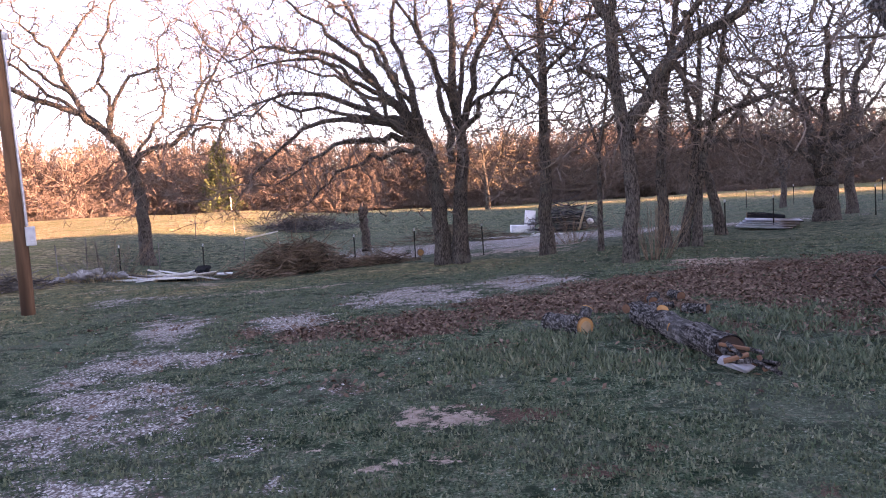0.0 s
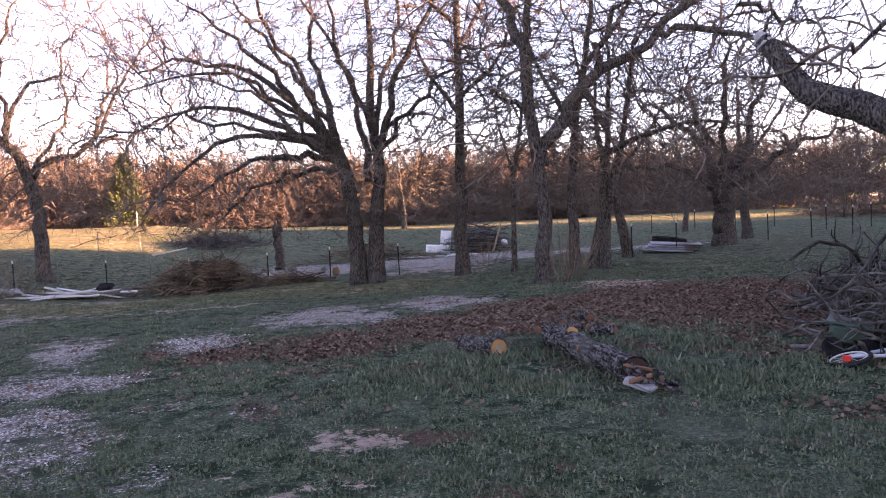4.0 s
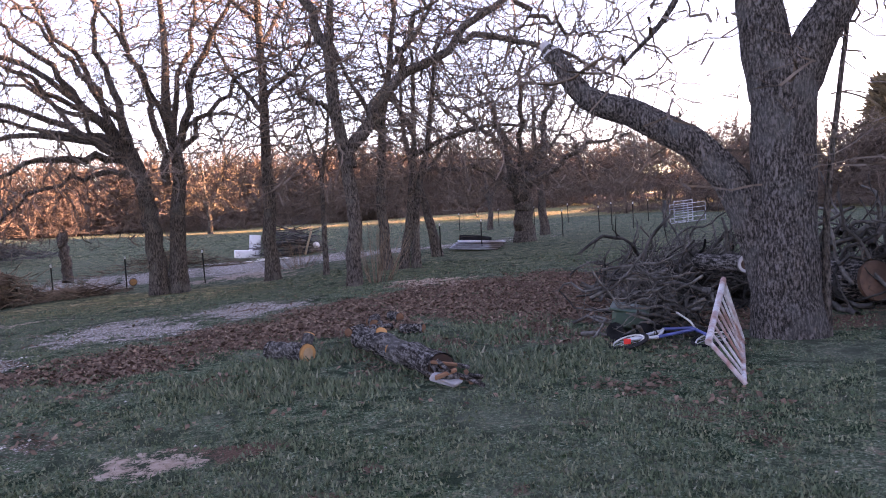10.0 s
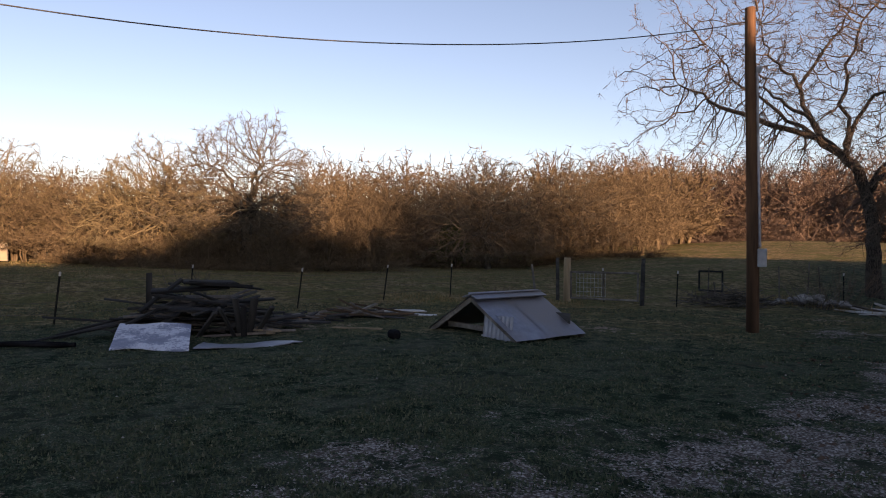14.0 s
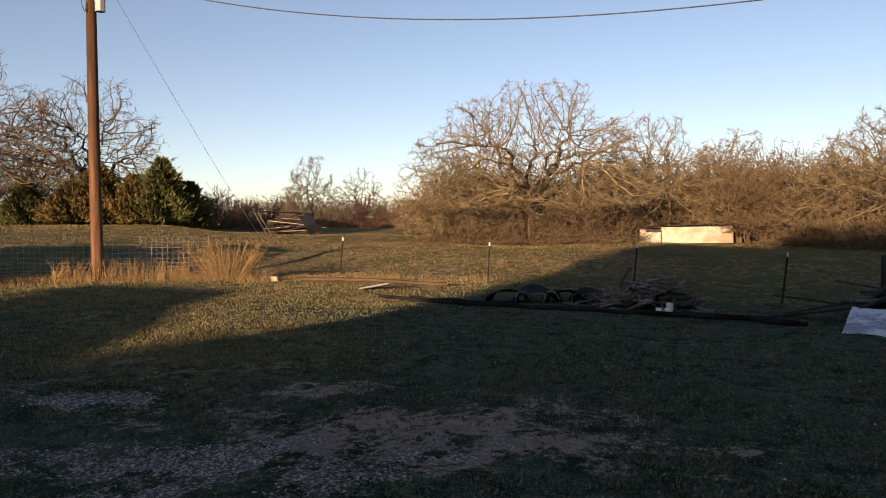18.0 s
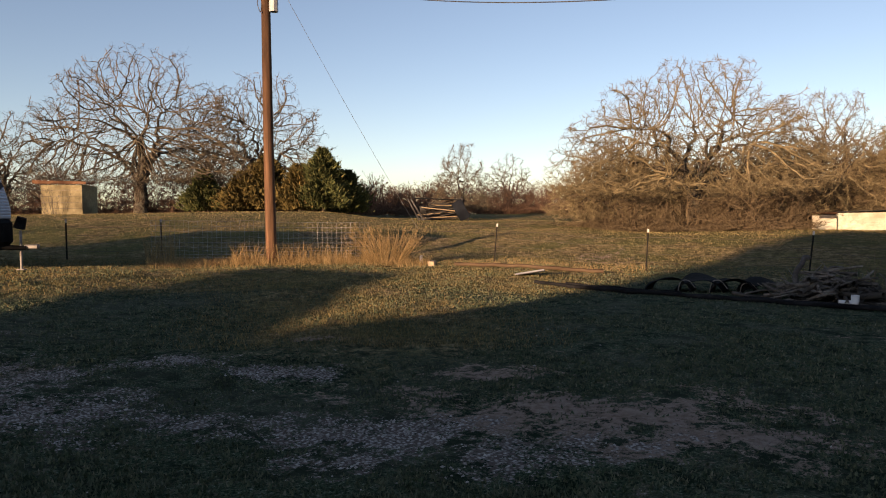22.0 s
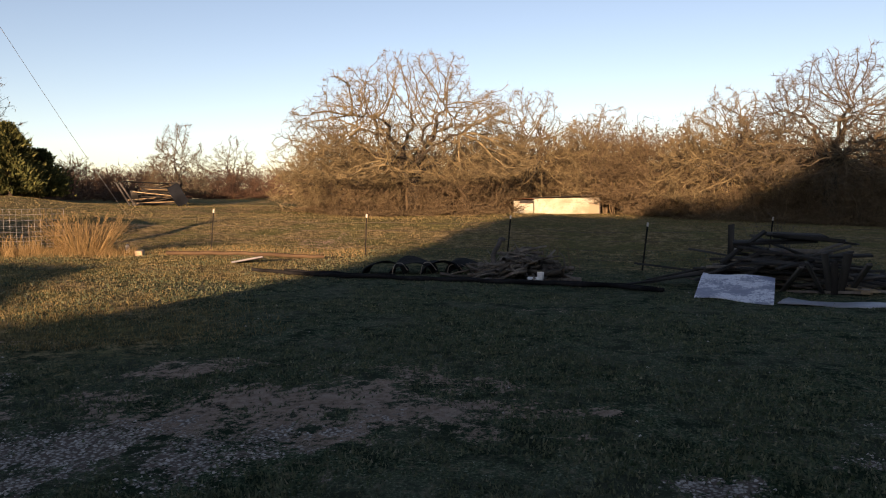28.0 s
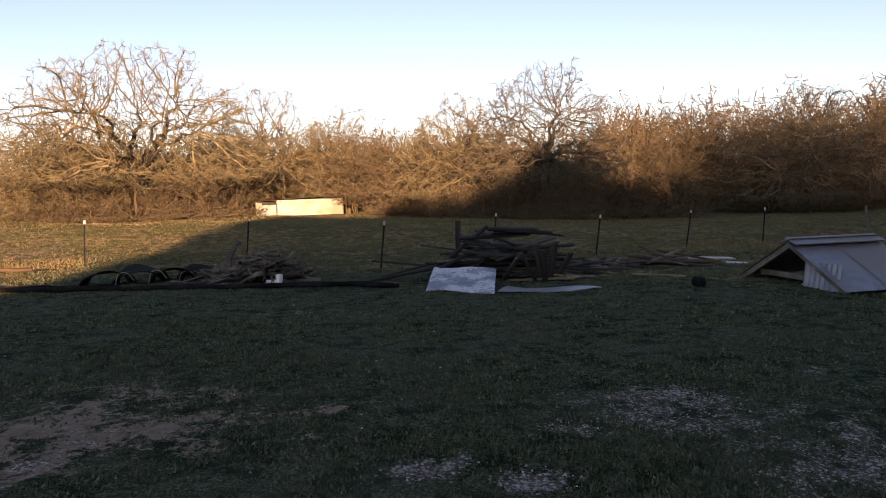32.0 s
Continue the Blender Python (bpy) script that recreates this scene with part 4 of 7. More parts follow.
# the old oak close by, with its sawn limb
tree("old_oak_tree", *pos(-44.4, 8.95), [
    ([(.04, 0), (.03, .5), (.02, 1.3), (.05, 2.2), (.08, 2.9)], .345, .325),
    ([(.02, 2.6), (-.12, 3.5), (-.2, 4.6, .2), (-.45, 6.4, .3), (-.9, 8.4, .3)], .31, .08),
    ([(.12, 2.6), (.5, 3.3), (.95, 4.1, .2), (1.5, 5.4, .5), (2.0, 7.6, .6)], .27, .06),
    ([(-.02, .08), (-.2, 1.0, -.02), (-.46, 1.72, -.05), (-.9, 2.18, -.1), (-1.5, 2.55, -.15), (-2.0, 2.8, -.2), (-2.2, 3.1, -.2), (-2.45, 3.42, -.2)], .25, .1),
    ([(-.15, 3.6), (-.7, 4.0, -.2), (-1.1, 3.5, -.3), (-1.5, 3.1, -.4)], .06, .02),
    ([(-.2, 4.4), (-1.6, 5.4, -.6), (-3.2, 6.0, -.8)], .12, .02),
    ([(.9, 4.0), (2.0, 4.4, -.6), (3.4, 4.6, -.9)], .1, .02)],
    33, "old rough-barked oak with one sawn-off limb", BARK_NEAR, TWIG, 1100, 1.3, sawn=3, sides=28, root=.22, wobble=.012, fine=1600, step=.22, kill=.36, half=.004)

tree("sapling", *pos(-47.1, 9.0), [([(0, 0), (.02, 1.2), (.15, 2.4), (.3, 3.6), (.3, 5)], .045, .015)], 34, "thin bare sapling beside the old oak",
     BARK, TWIG, 60, .5, step=.2, kill=.3, tip=.006)

# ---------------------------------------------------------------- single trees of the fields
def spread(rng, n, h, wide, r, fork=1.6):
    """Stems of a round-crowned tree: a short trunk and crooked limbs that end on a dome."""
    out = [([(0, 0), (rng.uniform(-.1, .1), fork * .6), (rng.uniform(-.1, .1), fork)], r, r * .85)]
    rows = ((.42, 8), (.32, 32), (.26, 58))
    for share, deg in rows:
        m = max(2, round(n * share))
        for k in range(m):
            a, e = 6.283 * (k + rng.uniform(-.25, .25)) / m + deg, radians(deg + rng.uniform(-8, 12))
            c = math.cos(e)
            u, w, t = math.cos(a) * c * wide, math.sin(a) * c * wide, fork + (h - fork) * math.sin(e) ** .8
            j = lambda: rng.uniform(-1, 1) * wide * .1
            out.append(([(0, fork * .85), (u * .28 + j(), fork + (t - fork) * .3 + .35, w * .28 + j()), (u * .65 + j(), fork + (t - fork) * .68 + .5, w * .65 + j()), (u, t, w)], r * rng.uniform(.3, .48), r * .07))
    return out


def field_oak(az, r, h, wide, trunk, fork, low, seed, label, food, fine, limbs_=9, group="", big=1.0, twig=None):
    food = int(food * 1.35)
    rng = np.random.default_rng(seed)
    lines = spread(rng, limbs_, fork + (h - fork) * .62, wide * .62, trunk, fork)
    tree("field_oak", *polar(az, r), lines, seed, label, BARK_F, twig or TWIG_F, food, fine=int(fine * (3.6 if big == 1 else 2.0)), half=.0105 * big, reach=(.2 * big, .55 * big), crook=.09 * big, bush=(h, wide, low, fork), group=group, step=.3 * big, kill=.36 * big, tip=.0125 * big, zig=.26)


_r = np.random.default_rng(40)
FO = "oaks at the field's edge"
field_oak(100.6, 43, 9.3, 8.2, .42, 2.6, 1.6, 41, "broad bare oak glowing in low sun at the field's edge", 8287, 9000, 11, FO)
# dim light on this oak is painted in through the darker TWIG_D
field_oak(70.2, 42, 8.6, 5.2, .36, 2.8, 1.4, 42, "bare oak rising over the brush, its crown sunlit", 6077, 7000, 10, FO, twig=TWIG_D)
field_oak(91.6, 49.5, 8.2, 5.0, .2, 1.4, .5, 50, "bushy bare oak drooping to the ground behind a ruin", 4696, 6000, 9, FO)
field_oak(85.8, 50.5, 7.2, 4.2, .2, 1.3, .5, 51, "bushy bare oak at the dark edge of the woods", 3591, 4500, 8, FO)
field_oak(76.8, 43.5, 7.0, 4.4, .24, 1.6, .6, 52, "spreading bare oak with golden drooping branches", 4972, 6000, 9, FO)
field_oak(106.2, 44.5, 5.0, 4.2, .16, 1.0, .4, 53, "low golden thicket oak beside the large one", 3591, 5000, 9, FO)
# weak sun on the next two oaks is put into darker twigs
field_oak(51.5, 51, 7.8, 5.6, .2, 1.4, .5, 54, "bushy bare tree at the edge of the woods", 4143, 5000, 8, FO, 1.15, twig=TWIG_D)
field_oak(45.0, 54, 7.2, 4.8, .2, 1.4, .5, 55, "round bare tree standing before the woods", 3591, 4500, 8, FO, 1.15, twig=TWIG_D)
OS = "oaks behind the shed"
field_oak(142.0, 62, 13.0, 9.4, .55, 3.2, 2.4, 43, "large bare oak beside the pale shed", 7182, 6500, 10, OS, 1.3, twig=TWIG_D)
field_oak(133.6, 64, 11.6, 7.4, .48, 2.8, 2.2, 44, "large gnarled bare oak among cedars", 6077, 5500, 10, OS, 1.3, twig=TWIG_D)
field_oak(137.4, 68, 11.6, 5.0, .4, 3.0, 2.0, 45, "bare oak between two larger ones", 3038, 3000, 7, OS, 1.3, twig=TWIG_D)
field_oak(118.1, 55, 5.7, 2.5, .2, .8, .9, 46, "many-stemmed bare thorn tree beside a collapsed hut", 1657, 2600, 9, "", 1.0, twig=TWIG_D)
field_oak(114.2, 105, 8.6, 4.6, .3, 2.6, 1.8, 47, "distant bare tree with a round crown", 1381, 1800, 7, "", 1.5, twig=TWIG_D)
field_oak(165.0, 60, 10.5, 5.4, .4, 2.6, 1.8, 48, "bare oak standing behind the travel trailer", 2210, 2000, 8, "", 1.3, twig=TWIG_D)
field_oak(150.5, 62, 7.6, 4.4, .3, 1.6, .9, 49, "bare scrub oak behind the shed", 2210, 3000, 8, "", 1.2, twig=TWIG_D)


# ---------------------------------------------------------------- woods
def wood_tree(rng, h, wide, stems=6, dens=1.0, low=.18, half=.017, rise=.1, m=8, long=(.025, .06)):
    """Arrays of one woodland tree: stems that fan out into a rounded crown, branches and clusters of fine twigs."""
    fork = h * (low + .14)
    ends = dome(rng, stems, h * .72, wide * .62, h * low, fork)
    lines = []
    for u, w, t in ends:
        lines.append(([(u * .05, 0, w * .05), (u * .16, fork * .8, w * .16), (u * .6, fork + (t - fork) * .55 + .2, w * .6), (u, t, w)], h * .0125, .012))
    P, R = limbs(lines, rng, 6, .26)
    v, f = tubes(P, R, 3)
    n = int(250 * dens)
    Q = dome(rng, n, h, wide, h * low * .5, fork)
    stem = P[:, 3:].reshape(-1, 3)
    d2 = ((Q[:, None] - stem[None]) ** 2).sum(2) + 9 * np.maximum(stem[None, :, 2] - Q[:, None, 2], 0) ** 2
    S = stem[d2.argmin(1)]
    M = (S + Q) / 2 + rng.normal(size=(n, 3)) * h * .022
    tri = []
    for a, b, k in ((S, M, 1.0), (M, Q, .7)):
        side = np.cross(b - a, rng.normal(size=(n, 3)))
        side *= half * k / (np.linalg.norm(side, axis=1, keepdims=True) + 1e-9)
        tri.append(np.stack([a - side, a + side, b + side * .6], 1))
        tri.append(np.stack([a - side, b + side * .3, b - side * .3], 1))
    C = np.repeat(M, m, 0) + (np.repeat(Q - M, m, 0)) * rng.uniform(.1, 1.05, (n * m, 1))
    out = np.repeat(Q - np.array([0, 0, fork * .7]), m, 0)
    out /= np.linalg.norm(out, axis=1, keepdims=True) + 1e-9
    d = out * .25 + rng.normal(size=(n * m, 3)) * .62
    d[:, 2] += rise
    d /= np.linalg.norm(d, axis=1, keepdims=True)
    side = np.cross(d, rng.normal(size=(n * m, 3)))
    side *= half / (np.linalg.norm(side, axis=1, keepdims=True) + 1e-9)
    tri.append(np.stack([C - side, C + side, C + d * (h * rng.uniform(*long, (n * m, 1)))], 1))
    return v, f, np.concatenate(tri).reshape(-1, 3)


_wr = np.random.default_rng(60)
WOOD = [wood_tree(_wr, 7.0, w, n, d, lo) for w, n, d, lo in ((2.7, 7, 1, .2), (3.1, 8, 1.1, .14), (2.3, 6, .9, .24), (3.3, 9, 1.15, .16), (2.5, 6, 1, .2))]
# broader, fewer twigs for the trees far off
FAR = [wood_tree(_wr, 7.0, w, 5, .9, lo, .032, .1, 6, (.05, .1)) for w, lo in ((2.9, .12), (3.3, .1), (2.6, .16), (3.5, .1), (2.8, .14))]
BRUSH = [wood_tree(_wr, 3.0, w, 12, .85, .02, .011, 1.0) for w in (1.9, 2.3, 2.1)]


def woods(name, label, rows, seed, mat=None):
    """A stretch of bare woodland. rows: bearings from and to, distances from and to, number, heights from and to, kind."""
    rng = np.random.default_rng(seed)
    vs, qs, ts, n = [], [], [], 0
    for a0, a1, r0, r1, count, h0, h1, kind in rows:
        for k in range(count):
            az = a0 + (a1 - a0) * (k + rng.uniform(0, 1)) / count
            x, y = polar(az, rng.uniform(r0, r1))
            if x > 30 and 61 < y + .123 * x < 71:
                continue
            v, f, tri = (WOOD, BRUSH, FAR)[kind][rng.integers(0, 3 if kind == 1 else 5)]
            h = rng.uniform(h0, h1) / (3.0 if kind == 1 else 7.0)
            w = h * rng.uniform(.95, 1.4)
            a = rng.uniform(0, 6.28)
            c, s = math.cos(a), math.sin(a)
            M = np.array([[c * w, -s * w, 0], [s * w, c * w, 0], [0, 0, h]])
            at = np.array([x, y, lz(x, y) - .15])
            both = np.vstack([v, tri]) @ M.T + at
            vs.append(both)
            qs.append(f + n)
            ts.append(np.arange(len(tri)).reshape(-1, 3) + n + len(v))
            n += len(both)
    me = mesh_np(name, np.concatenate(vs), np.concatenate(qs), np.concatenate(ts))
    return tagged(part(name, me, mat or TWIG_W), label, "woods", kind="stuff")


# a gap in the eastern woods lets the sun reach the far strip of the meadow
# weaker sun on these woods is put into a greyer twig colour
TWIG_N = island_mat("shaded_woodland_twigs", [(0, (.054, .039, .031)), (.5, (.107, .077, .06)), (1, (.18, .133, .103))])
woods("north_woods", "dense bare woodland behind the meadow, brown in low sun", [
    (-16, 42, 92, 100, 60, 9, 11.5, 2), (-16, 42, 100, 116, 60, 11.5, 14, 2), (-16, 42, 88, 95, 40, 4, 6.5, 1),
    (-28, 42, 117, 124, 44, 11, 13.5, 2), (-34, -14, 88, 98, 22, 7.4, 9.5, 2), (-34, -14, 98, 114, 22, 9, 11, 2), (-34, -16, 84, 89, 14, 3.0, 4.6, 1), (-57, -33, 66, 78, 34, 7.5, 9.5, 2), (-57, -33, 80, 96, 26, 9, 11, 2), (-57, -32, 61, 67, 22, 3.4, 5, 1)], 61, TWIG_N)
woods("west_woods", "bare brush and small trees along the field's edge", [
    (38, 62, 54, 64, 28, 6, 8.4, 0), (36, 66, 66, 82, 36, 8.6, 11, 2), (38, 64, 51, 56, 20, 2.2, 3.8, 1),
    (60, 86, 45, 52, 30, 5, 6.8, 0), (60, 88, 54, 70, 34, 6.4, 8.4, 2), (60, 84, 41.5, 45, 20, 2.5, 4, 1),
    (84, 108, 48, 56, 26, 4, 6, 0), (94, 108, 44, 47, 20, 2.5, 4.2, 1), (84, 108, 56, 68, 28, 6.2, 8.2, 2), (95.5, 106, 39.6, 42, 16, 1.7, 2.8, 1), (66, 80, 38.5, 41, 16, 1.6, 2.8, 1)], 62)
TWIG_RED = island_mat("reddish_woodland_twigs", [(0, (.06, .036, .026)), (.5, (.12, .072, .05)), (1, (.19, .125, .085))])
woods("southwest_woods", "low distant bare woods beyond the pasture", [
    (104, 131, 84, 94, 56, 3.4, 5, 1), (104, 130, 98, 115, 26, 3.6, 5.2, 2), (104, 128, 120, 150, 20, 5, 7, 2), (120, 172, 66, 74, 62, 2.8, 4.6, 1), (124, 172, 76, 90, 24, 4.0, 5.6, 2), (130, 150, 62, 65, 14, 1.2, 2.0, 1)], 63, TWIG_RED)


# ---------------------------------------------------------------- cedars
CEDAR = island_mat("cedar_foliage", [(0, (.022, .034, .014)), (.6, (.06, .072, .028)), (1, (.13, .125, .05))])
CEDAR_RUST = island_mat("rusty_cedar_foliage", [(0, (.045, .04, .016)), (.6, (.1, .08, .03)), (1, (.18, .13, .05))])


def cedar_arrays(rng, h, wide, n, size=.3):
    """Sprays of a cedar: short pointed fronds set over an uneven cone, thicker low down."""
    k = rng.random(n) ** .8
    z = h * (.04 + .94 * k)
    lump = 1 + .25 * np.sin(z * 3 + 4) + .3 * rng.normal(size=n)
    rr = wide * np.clip(1.02 - k, .05, 1) ** .7 * lump * rng.random(n) ** .35
    a = rng.uniform(0, 6.28, n)
    a += .5 * np.sin(a * 5 + z * 2)
    c = np.stack([np.cos(a) * rr, np.sin(a) * rr, z], -1)
    d = np.stack([np.cos(a), np.sin(a), rng.uniform(.2, 1.3, n)], -1) + rng.normal(size=(n, 3)) * .35
    d /= np.linalg.norm(d, axis=1, keepdims=True)
    s = np.cross(d, rng.normal(size=(n, 3)))
    s /= np.linalg.norm(s, axis=1, keepdims=True)
    L = (size * rng.uniform(.6, 1.3, n))[:, None]
    return np.stack([c - s * L * .22, c + s * L * .22, c + d * L], 1).reshape(-1, 3)


def cedar(az, r, h, wide, seed, label, mat):
    x, y = polar(az, r)
    rng = np.random.default_rng(seed)
    top = thing("cedar_tree", x, y, None, 0, label, "tree", "cedars along the pasture")
    part("trunk", rod((0, 0, -.2), (0, 0, h * .7), .14, .03), BARK_F, top)
    tri = cedar_arrays(rng, h, wide, 9000, .32)
    tagged(part("crown", mesh_np("crown", tri, None, np.arange(len(tri)).reshape(-1, 3)), mat, top), kind="stuff")


cedar(128.8, 56, 4.8, 1.9, 71, "dark green cedar beside the pasture", CEDAR)
cedar(127.0, 58, 3.4, 1.7, 72, "smaller dark cedar beside a larger one", CEDAR)
cedar(130.6, 57, 3.6, 1.9, 76, "brownish green cedar at the foot of an oak", CEDAR_RUST)
cedar(133.0, 58, 4.3, 2.2, 73, "rust-brown winter cedar under the oaks", CEDAR_RUST)
cedar(134.8, 58, 3.0, 1.9, 74, "rust-brown spreading cedar under the oaks", CEDAR_RUST)
cedar(137.6, 60, 3.3, 1.6, 75, "dark cedar half hidden by bare branches", CEDAR)
cedar(19.1, 89, 8.6, 2.0, 77, "dark upright cedar among bare woodland trees", CEDAR)
cedar(54.5, 53, 3.2, 1.3, 78, "dark evergreen bush at the edge of the woods", CEDAR)


def thicket():
    """Unseen evergreen woodland added to the east, behind the house, to keep the yard in shade."""
    rng = np.random.default_rng(80)
    out = []
    for k in range(36):
        q = -5.8 + k * 1.02
        x = rng.uniform(47, 55)
        y = q - .123 * x
        h = 12.4 + rng.uniform(-1.2, .8) + .8 * float(smooth(-2, 3, q)) + 2.6 * float(smooth(5, 9, q)) * (1 - float(smooth(12.5, 15.5, q))) + .9 * float(smooth(16, 20, q)) - 1.5 * float(smooth(18, 21, q)) * (1 - float(smooth(28, 31, q)))
        out.append(cedar_arrays(rng, h, 2.6, 1300, 1.3) + np.array([x, y, lz(x, y)]))
    tri = np.concatenate(out)
    tagged(part("east_thicket", mesh_np("east_thicket", tri, None, np.arange(len(tri)).reshape(-1, 3)), CEDAR), "dense unseen evergreen thicket added behind the house for shade", "woods", kind="stuff")


thicket()


def east_brush():
    """Dense bare brush far to the east, all but unseen, added to lay long shade over the meadow."""
    rng = np.random.default_rng(81)
    out = []
    for k in range(42):
        q = 30.6 + k * .74
        x = rng.uniform(61, 68)
        y = q - .123 * x
        out.append(cedar_arrays(rng, 11.3 + 3.4 * float(smooth(40, 37, q)) + rng.uniform(-.9, .5), 2.4, 900, 1.2) + np.array([x, y, lz(x, y)]))
    tri = np.concatenate(out)
    tagged(part("east_brush", mesh_np("east_brush", tri, None, np.arange(len(tri)).reshape(-1, 3)), TWIG_W), "dense leafless brush far beyond the meadow, added to shade it", "woods", kind="stuff")


east_brush()

# ---------------------------------------------------------------- the house behind, plain and closed, unseen, placed for its shadow
SIDING = plain("house_siding", (.42, .40, .36), (.5, .48, .44), 3, .7)
SHINGLE = plain("roof_shingle", (.06, .055, .05), (.11, .10, .095), 12, .9)


def hip_house(name, x0, x1, y0, y1, eave, ridge, hip, along, label):
    top = thing(name, (x0 + x1) / 2, (y0 + y1) / 2, 0, 0, label, "house", kind="structure")
    cx, cy = (x0 + x1) / 2, (y0 + y1) / 2
    part("wall", solid((x1 - x0, y1 - y0, eave + .5), (0, 0, eave / 2 - .25), bm=None), SIDING, top)
    o = .4
    a, b = (x1 - x0) / 2 + o, (y1 - y0) / 2 + o
    if along == "y":
        R0, R1 = (0, -b + hip, ridge), (0, b - hip, ridge)
    else:
        R0, R1 = (-a + hip, 0, ridge), (a - hip, 0, ridge)
    e = eave + .004
    v = [(-a, -b, e), (a, -b, e), (a, b, e), (-a, b, e), R0, R1]
    f = [(0, 1, 4), (1, 2, 5, 4), (2, 3, 5), (3, 0, 4, 5), (3, 2, 1, 0)] if along == "y" else [(0, 1, 5, 4), (1, 2, 5), (2, 3, 4, 5), (3, 0, 4), (3, 2, 1, 0)]
    me = bpy.data.meshes.new("roof")
    me.from_pydata(v, [], f)
    part("roof", me, SHINGLE, top)
    return top


hip_house("house", 10.0, 17, -8.35, 6.0, 2.5, 4.6, .3, "y", "unseen plain single-storey house with a shingle roof, placed for its shadow")


def shadow_gable():
    """An unseen profile of a garage gable and open lean-to, added to cast the shadow over the yard."""
    top = thing("garage", 16.2, -9.9, 0, 0, "unseen gable profile beside the house, added as a garage for its shadow", "garage", kind="structure")
    prof = [(0, 0), (0, 3.4), (-.54, 3.55), (-3.0, 4.3), (-3.9, 4.7), (-7.9, 4.75), (-8.1, 4.6), (-3.5, 3.1), (-3.5, 0)]
    n = len(prof)
    V = [(0, y, z) for y, z in prof] + [(1.6, y - .2, z + .1) for y, z in prof]
    F = [tuple(range(n)), tuple(range(2 * n - 1, n - 1, -1))] + [(k, k + n, (k + 1) % n + n, (k + 1) % n) for k in range(n)]
    me = bpy.data.meshes.new("gable")
    me.from_pydata(V, [], F)
    part("gable", me, SIDING, top)
    part("post", solid((.14, .14, 4.4), (.8, -7.9, 2.2)), SIDING, top)


shadow_gable()
# unseen trees added so that their shade falls on the pasture
for _x, _y, _h in ((30, -30.0, 10), (33, -33.5, 10.5), (29, -36.5, 9)):
    tree("shade_tree", _x, _y, spread(_r, 7, _h * .8, 2.6, .28, _h * .35), int(_y) + 80, "tall unseen bare tree added to shade the pasture", BARK_F, TWIG_F, 500, bush=(_h, 3.4, 2, _h * .35), fine=2500, half=.02, group="trees behind the garage")

# ---------------------------------------------------------------- poles and wires
POLE = plain("weathered_pole_wood", (.06, .036, .024), (.2, .11, .064), 9, .85, stretch=(1, 1, .08), relief=.5)
GALV = plain("galvanised_steel", (.32, .33, .35), (.48, .49, .51), 14, .45, .7)
GREYBOX = plain("grey_enamel", (.30, .31, .32), (.40, .41, .42), 8, .5)
WIRE = plain("dark_cable", (.03, .03, .035), (.06, .06, .065), 20, .6)
POST = plain("dark_steel_post", (.016, .016, .015), (.04, .034, .028), 18, .9)
TIP = plain("white_post_paint", (.5, .48, .43), (.62, .6, .56), 20, .6)
FENCE_WIRE = plain("galvanised_fence_wire", (.3, .29, .27), (.46, .45, .43), 30, .6, .2)
OLD_WIRE = plain("rusty_fence_wire", (.06, .045, .035), (.12, .09, .07), 30, .7)
GREYWOOD = plain("grey_weathered_wood", (.12, .105, .09), (.27, .24, .21), 8, .9, stretch=(1, .15, 1), relief=.4, vary=.3)
DARKWOOD = plain("dark_rotten_wood", (.036, .035, .034), (.115, .112, .108), 8, .9, stretch=(.15, 1, 1), relief=.4, vary=.35)
DARKTIMBER = plain("brown_old_timber", (.09, .06, .04), (.2, .14, .09), 8, .9, stretch=(.2, .2, 1), vary=.3)
TANWOOD = plain("pale_worn_wood", (.26, .19, .12), (.42, .33, .22), 8, .85, stretch=(1, 1, .12), relief=.3, vary=.2)
TIN = plain("weathered_tin_sheet", (.2, .215, .255), (.31, .335, .39), 5, .45, .5, relief=.1, stain=(.26, .24, .23))
PVC = plain("white_plastic", (.66, .66, .65), (.76, .76, .75), 10, .6, relief=.05)
WHITE = plain("weathered_white_paint", (.44, .43, .41), (.62, .61, .59), 7, .7, relief=.15, stain=(.45, .41, .34))
BLACKPIPE = plain("black_plastic", (.012, .012, .013), (.026, .026, .027), 10, .8)
STONE = plain("pale_rubble", (.2, .185, .17), (.38, .36, .33), 5, .9, vary=.25)


def pole(x, y, height, r0, r1, lean, label):
    top = thing("utility_pole", x, y, None, 0, label, "utility pole", "utility poles")
    n = 14
    t = np.linspace(0, 1, n + 1)
    p = np.stack([lean[0] * t + .02 * np.sin(t * 5), lean[1] * t + .015 * np.sin(t * 4 + 1), -.3 + (height + .3) * t], -1)
    r = r0 + (r1 - r0) * t
    v, q = tubes(p[None], r[None], 14)
    cap = len(v)
    v = np.vstack([v, p[-1:]])
    ring = np.arange(n * 14, (n + 1) * 14)
    tri = np.stack([ring, np.roll(ring, -1), np.full(14, cap)], -1)
    part("shaft", mesh_np("shaft", v, q, tri), POLE, top)
    return top


def side_dir(x, y):
    """Unit vectors to the right and toward the yard's middle, as seen from there."""
    d = math.hypot(x, y)
    return (y / d, -x / d), (-x / d, -y / d)


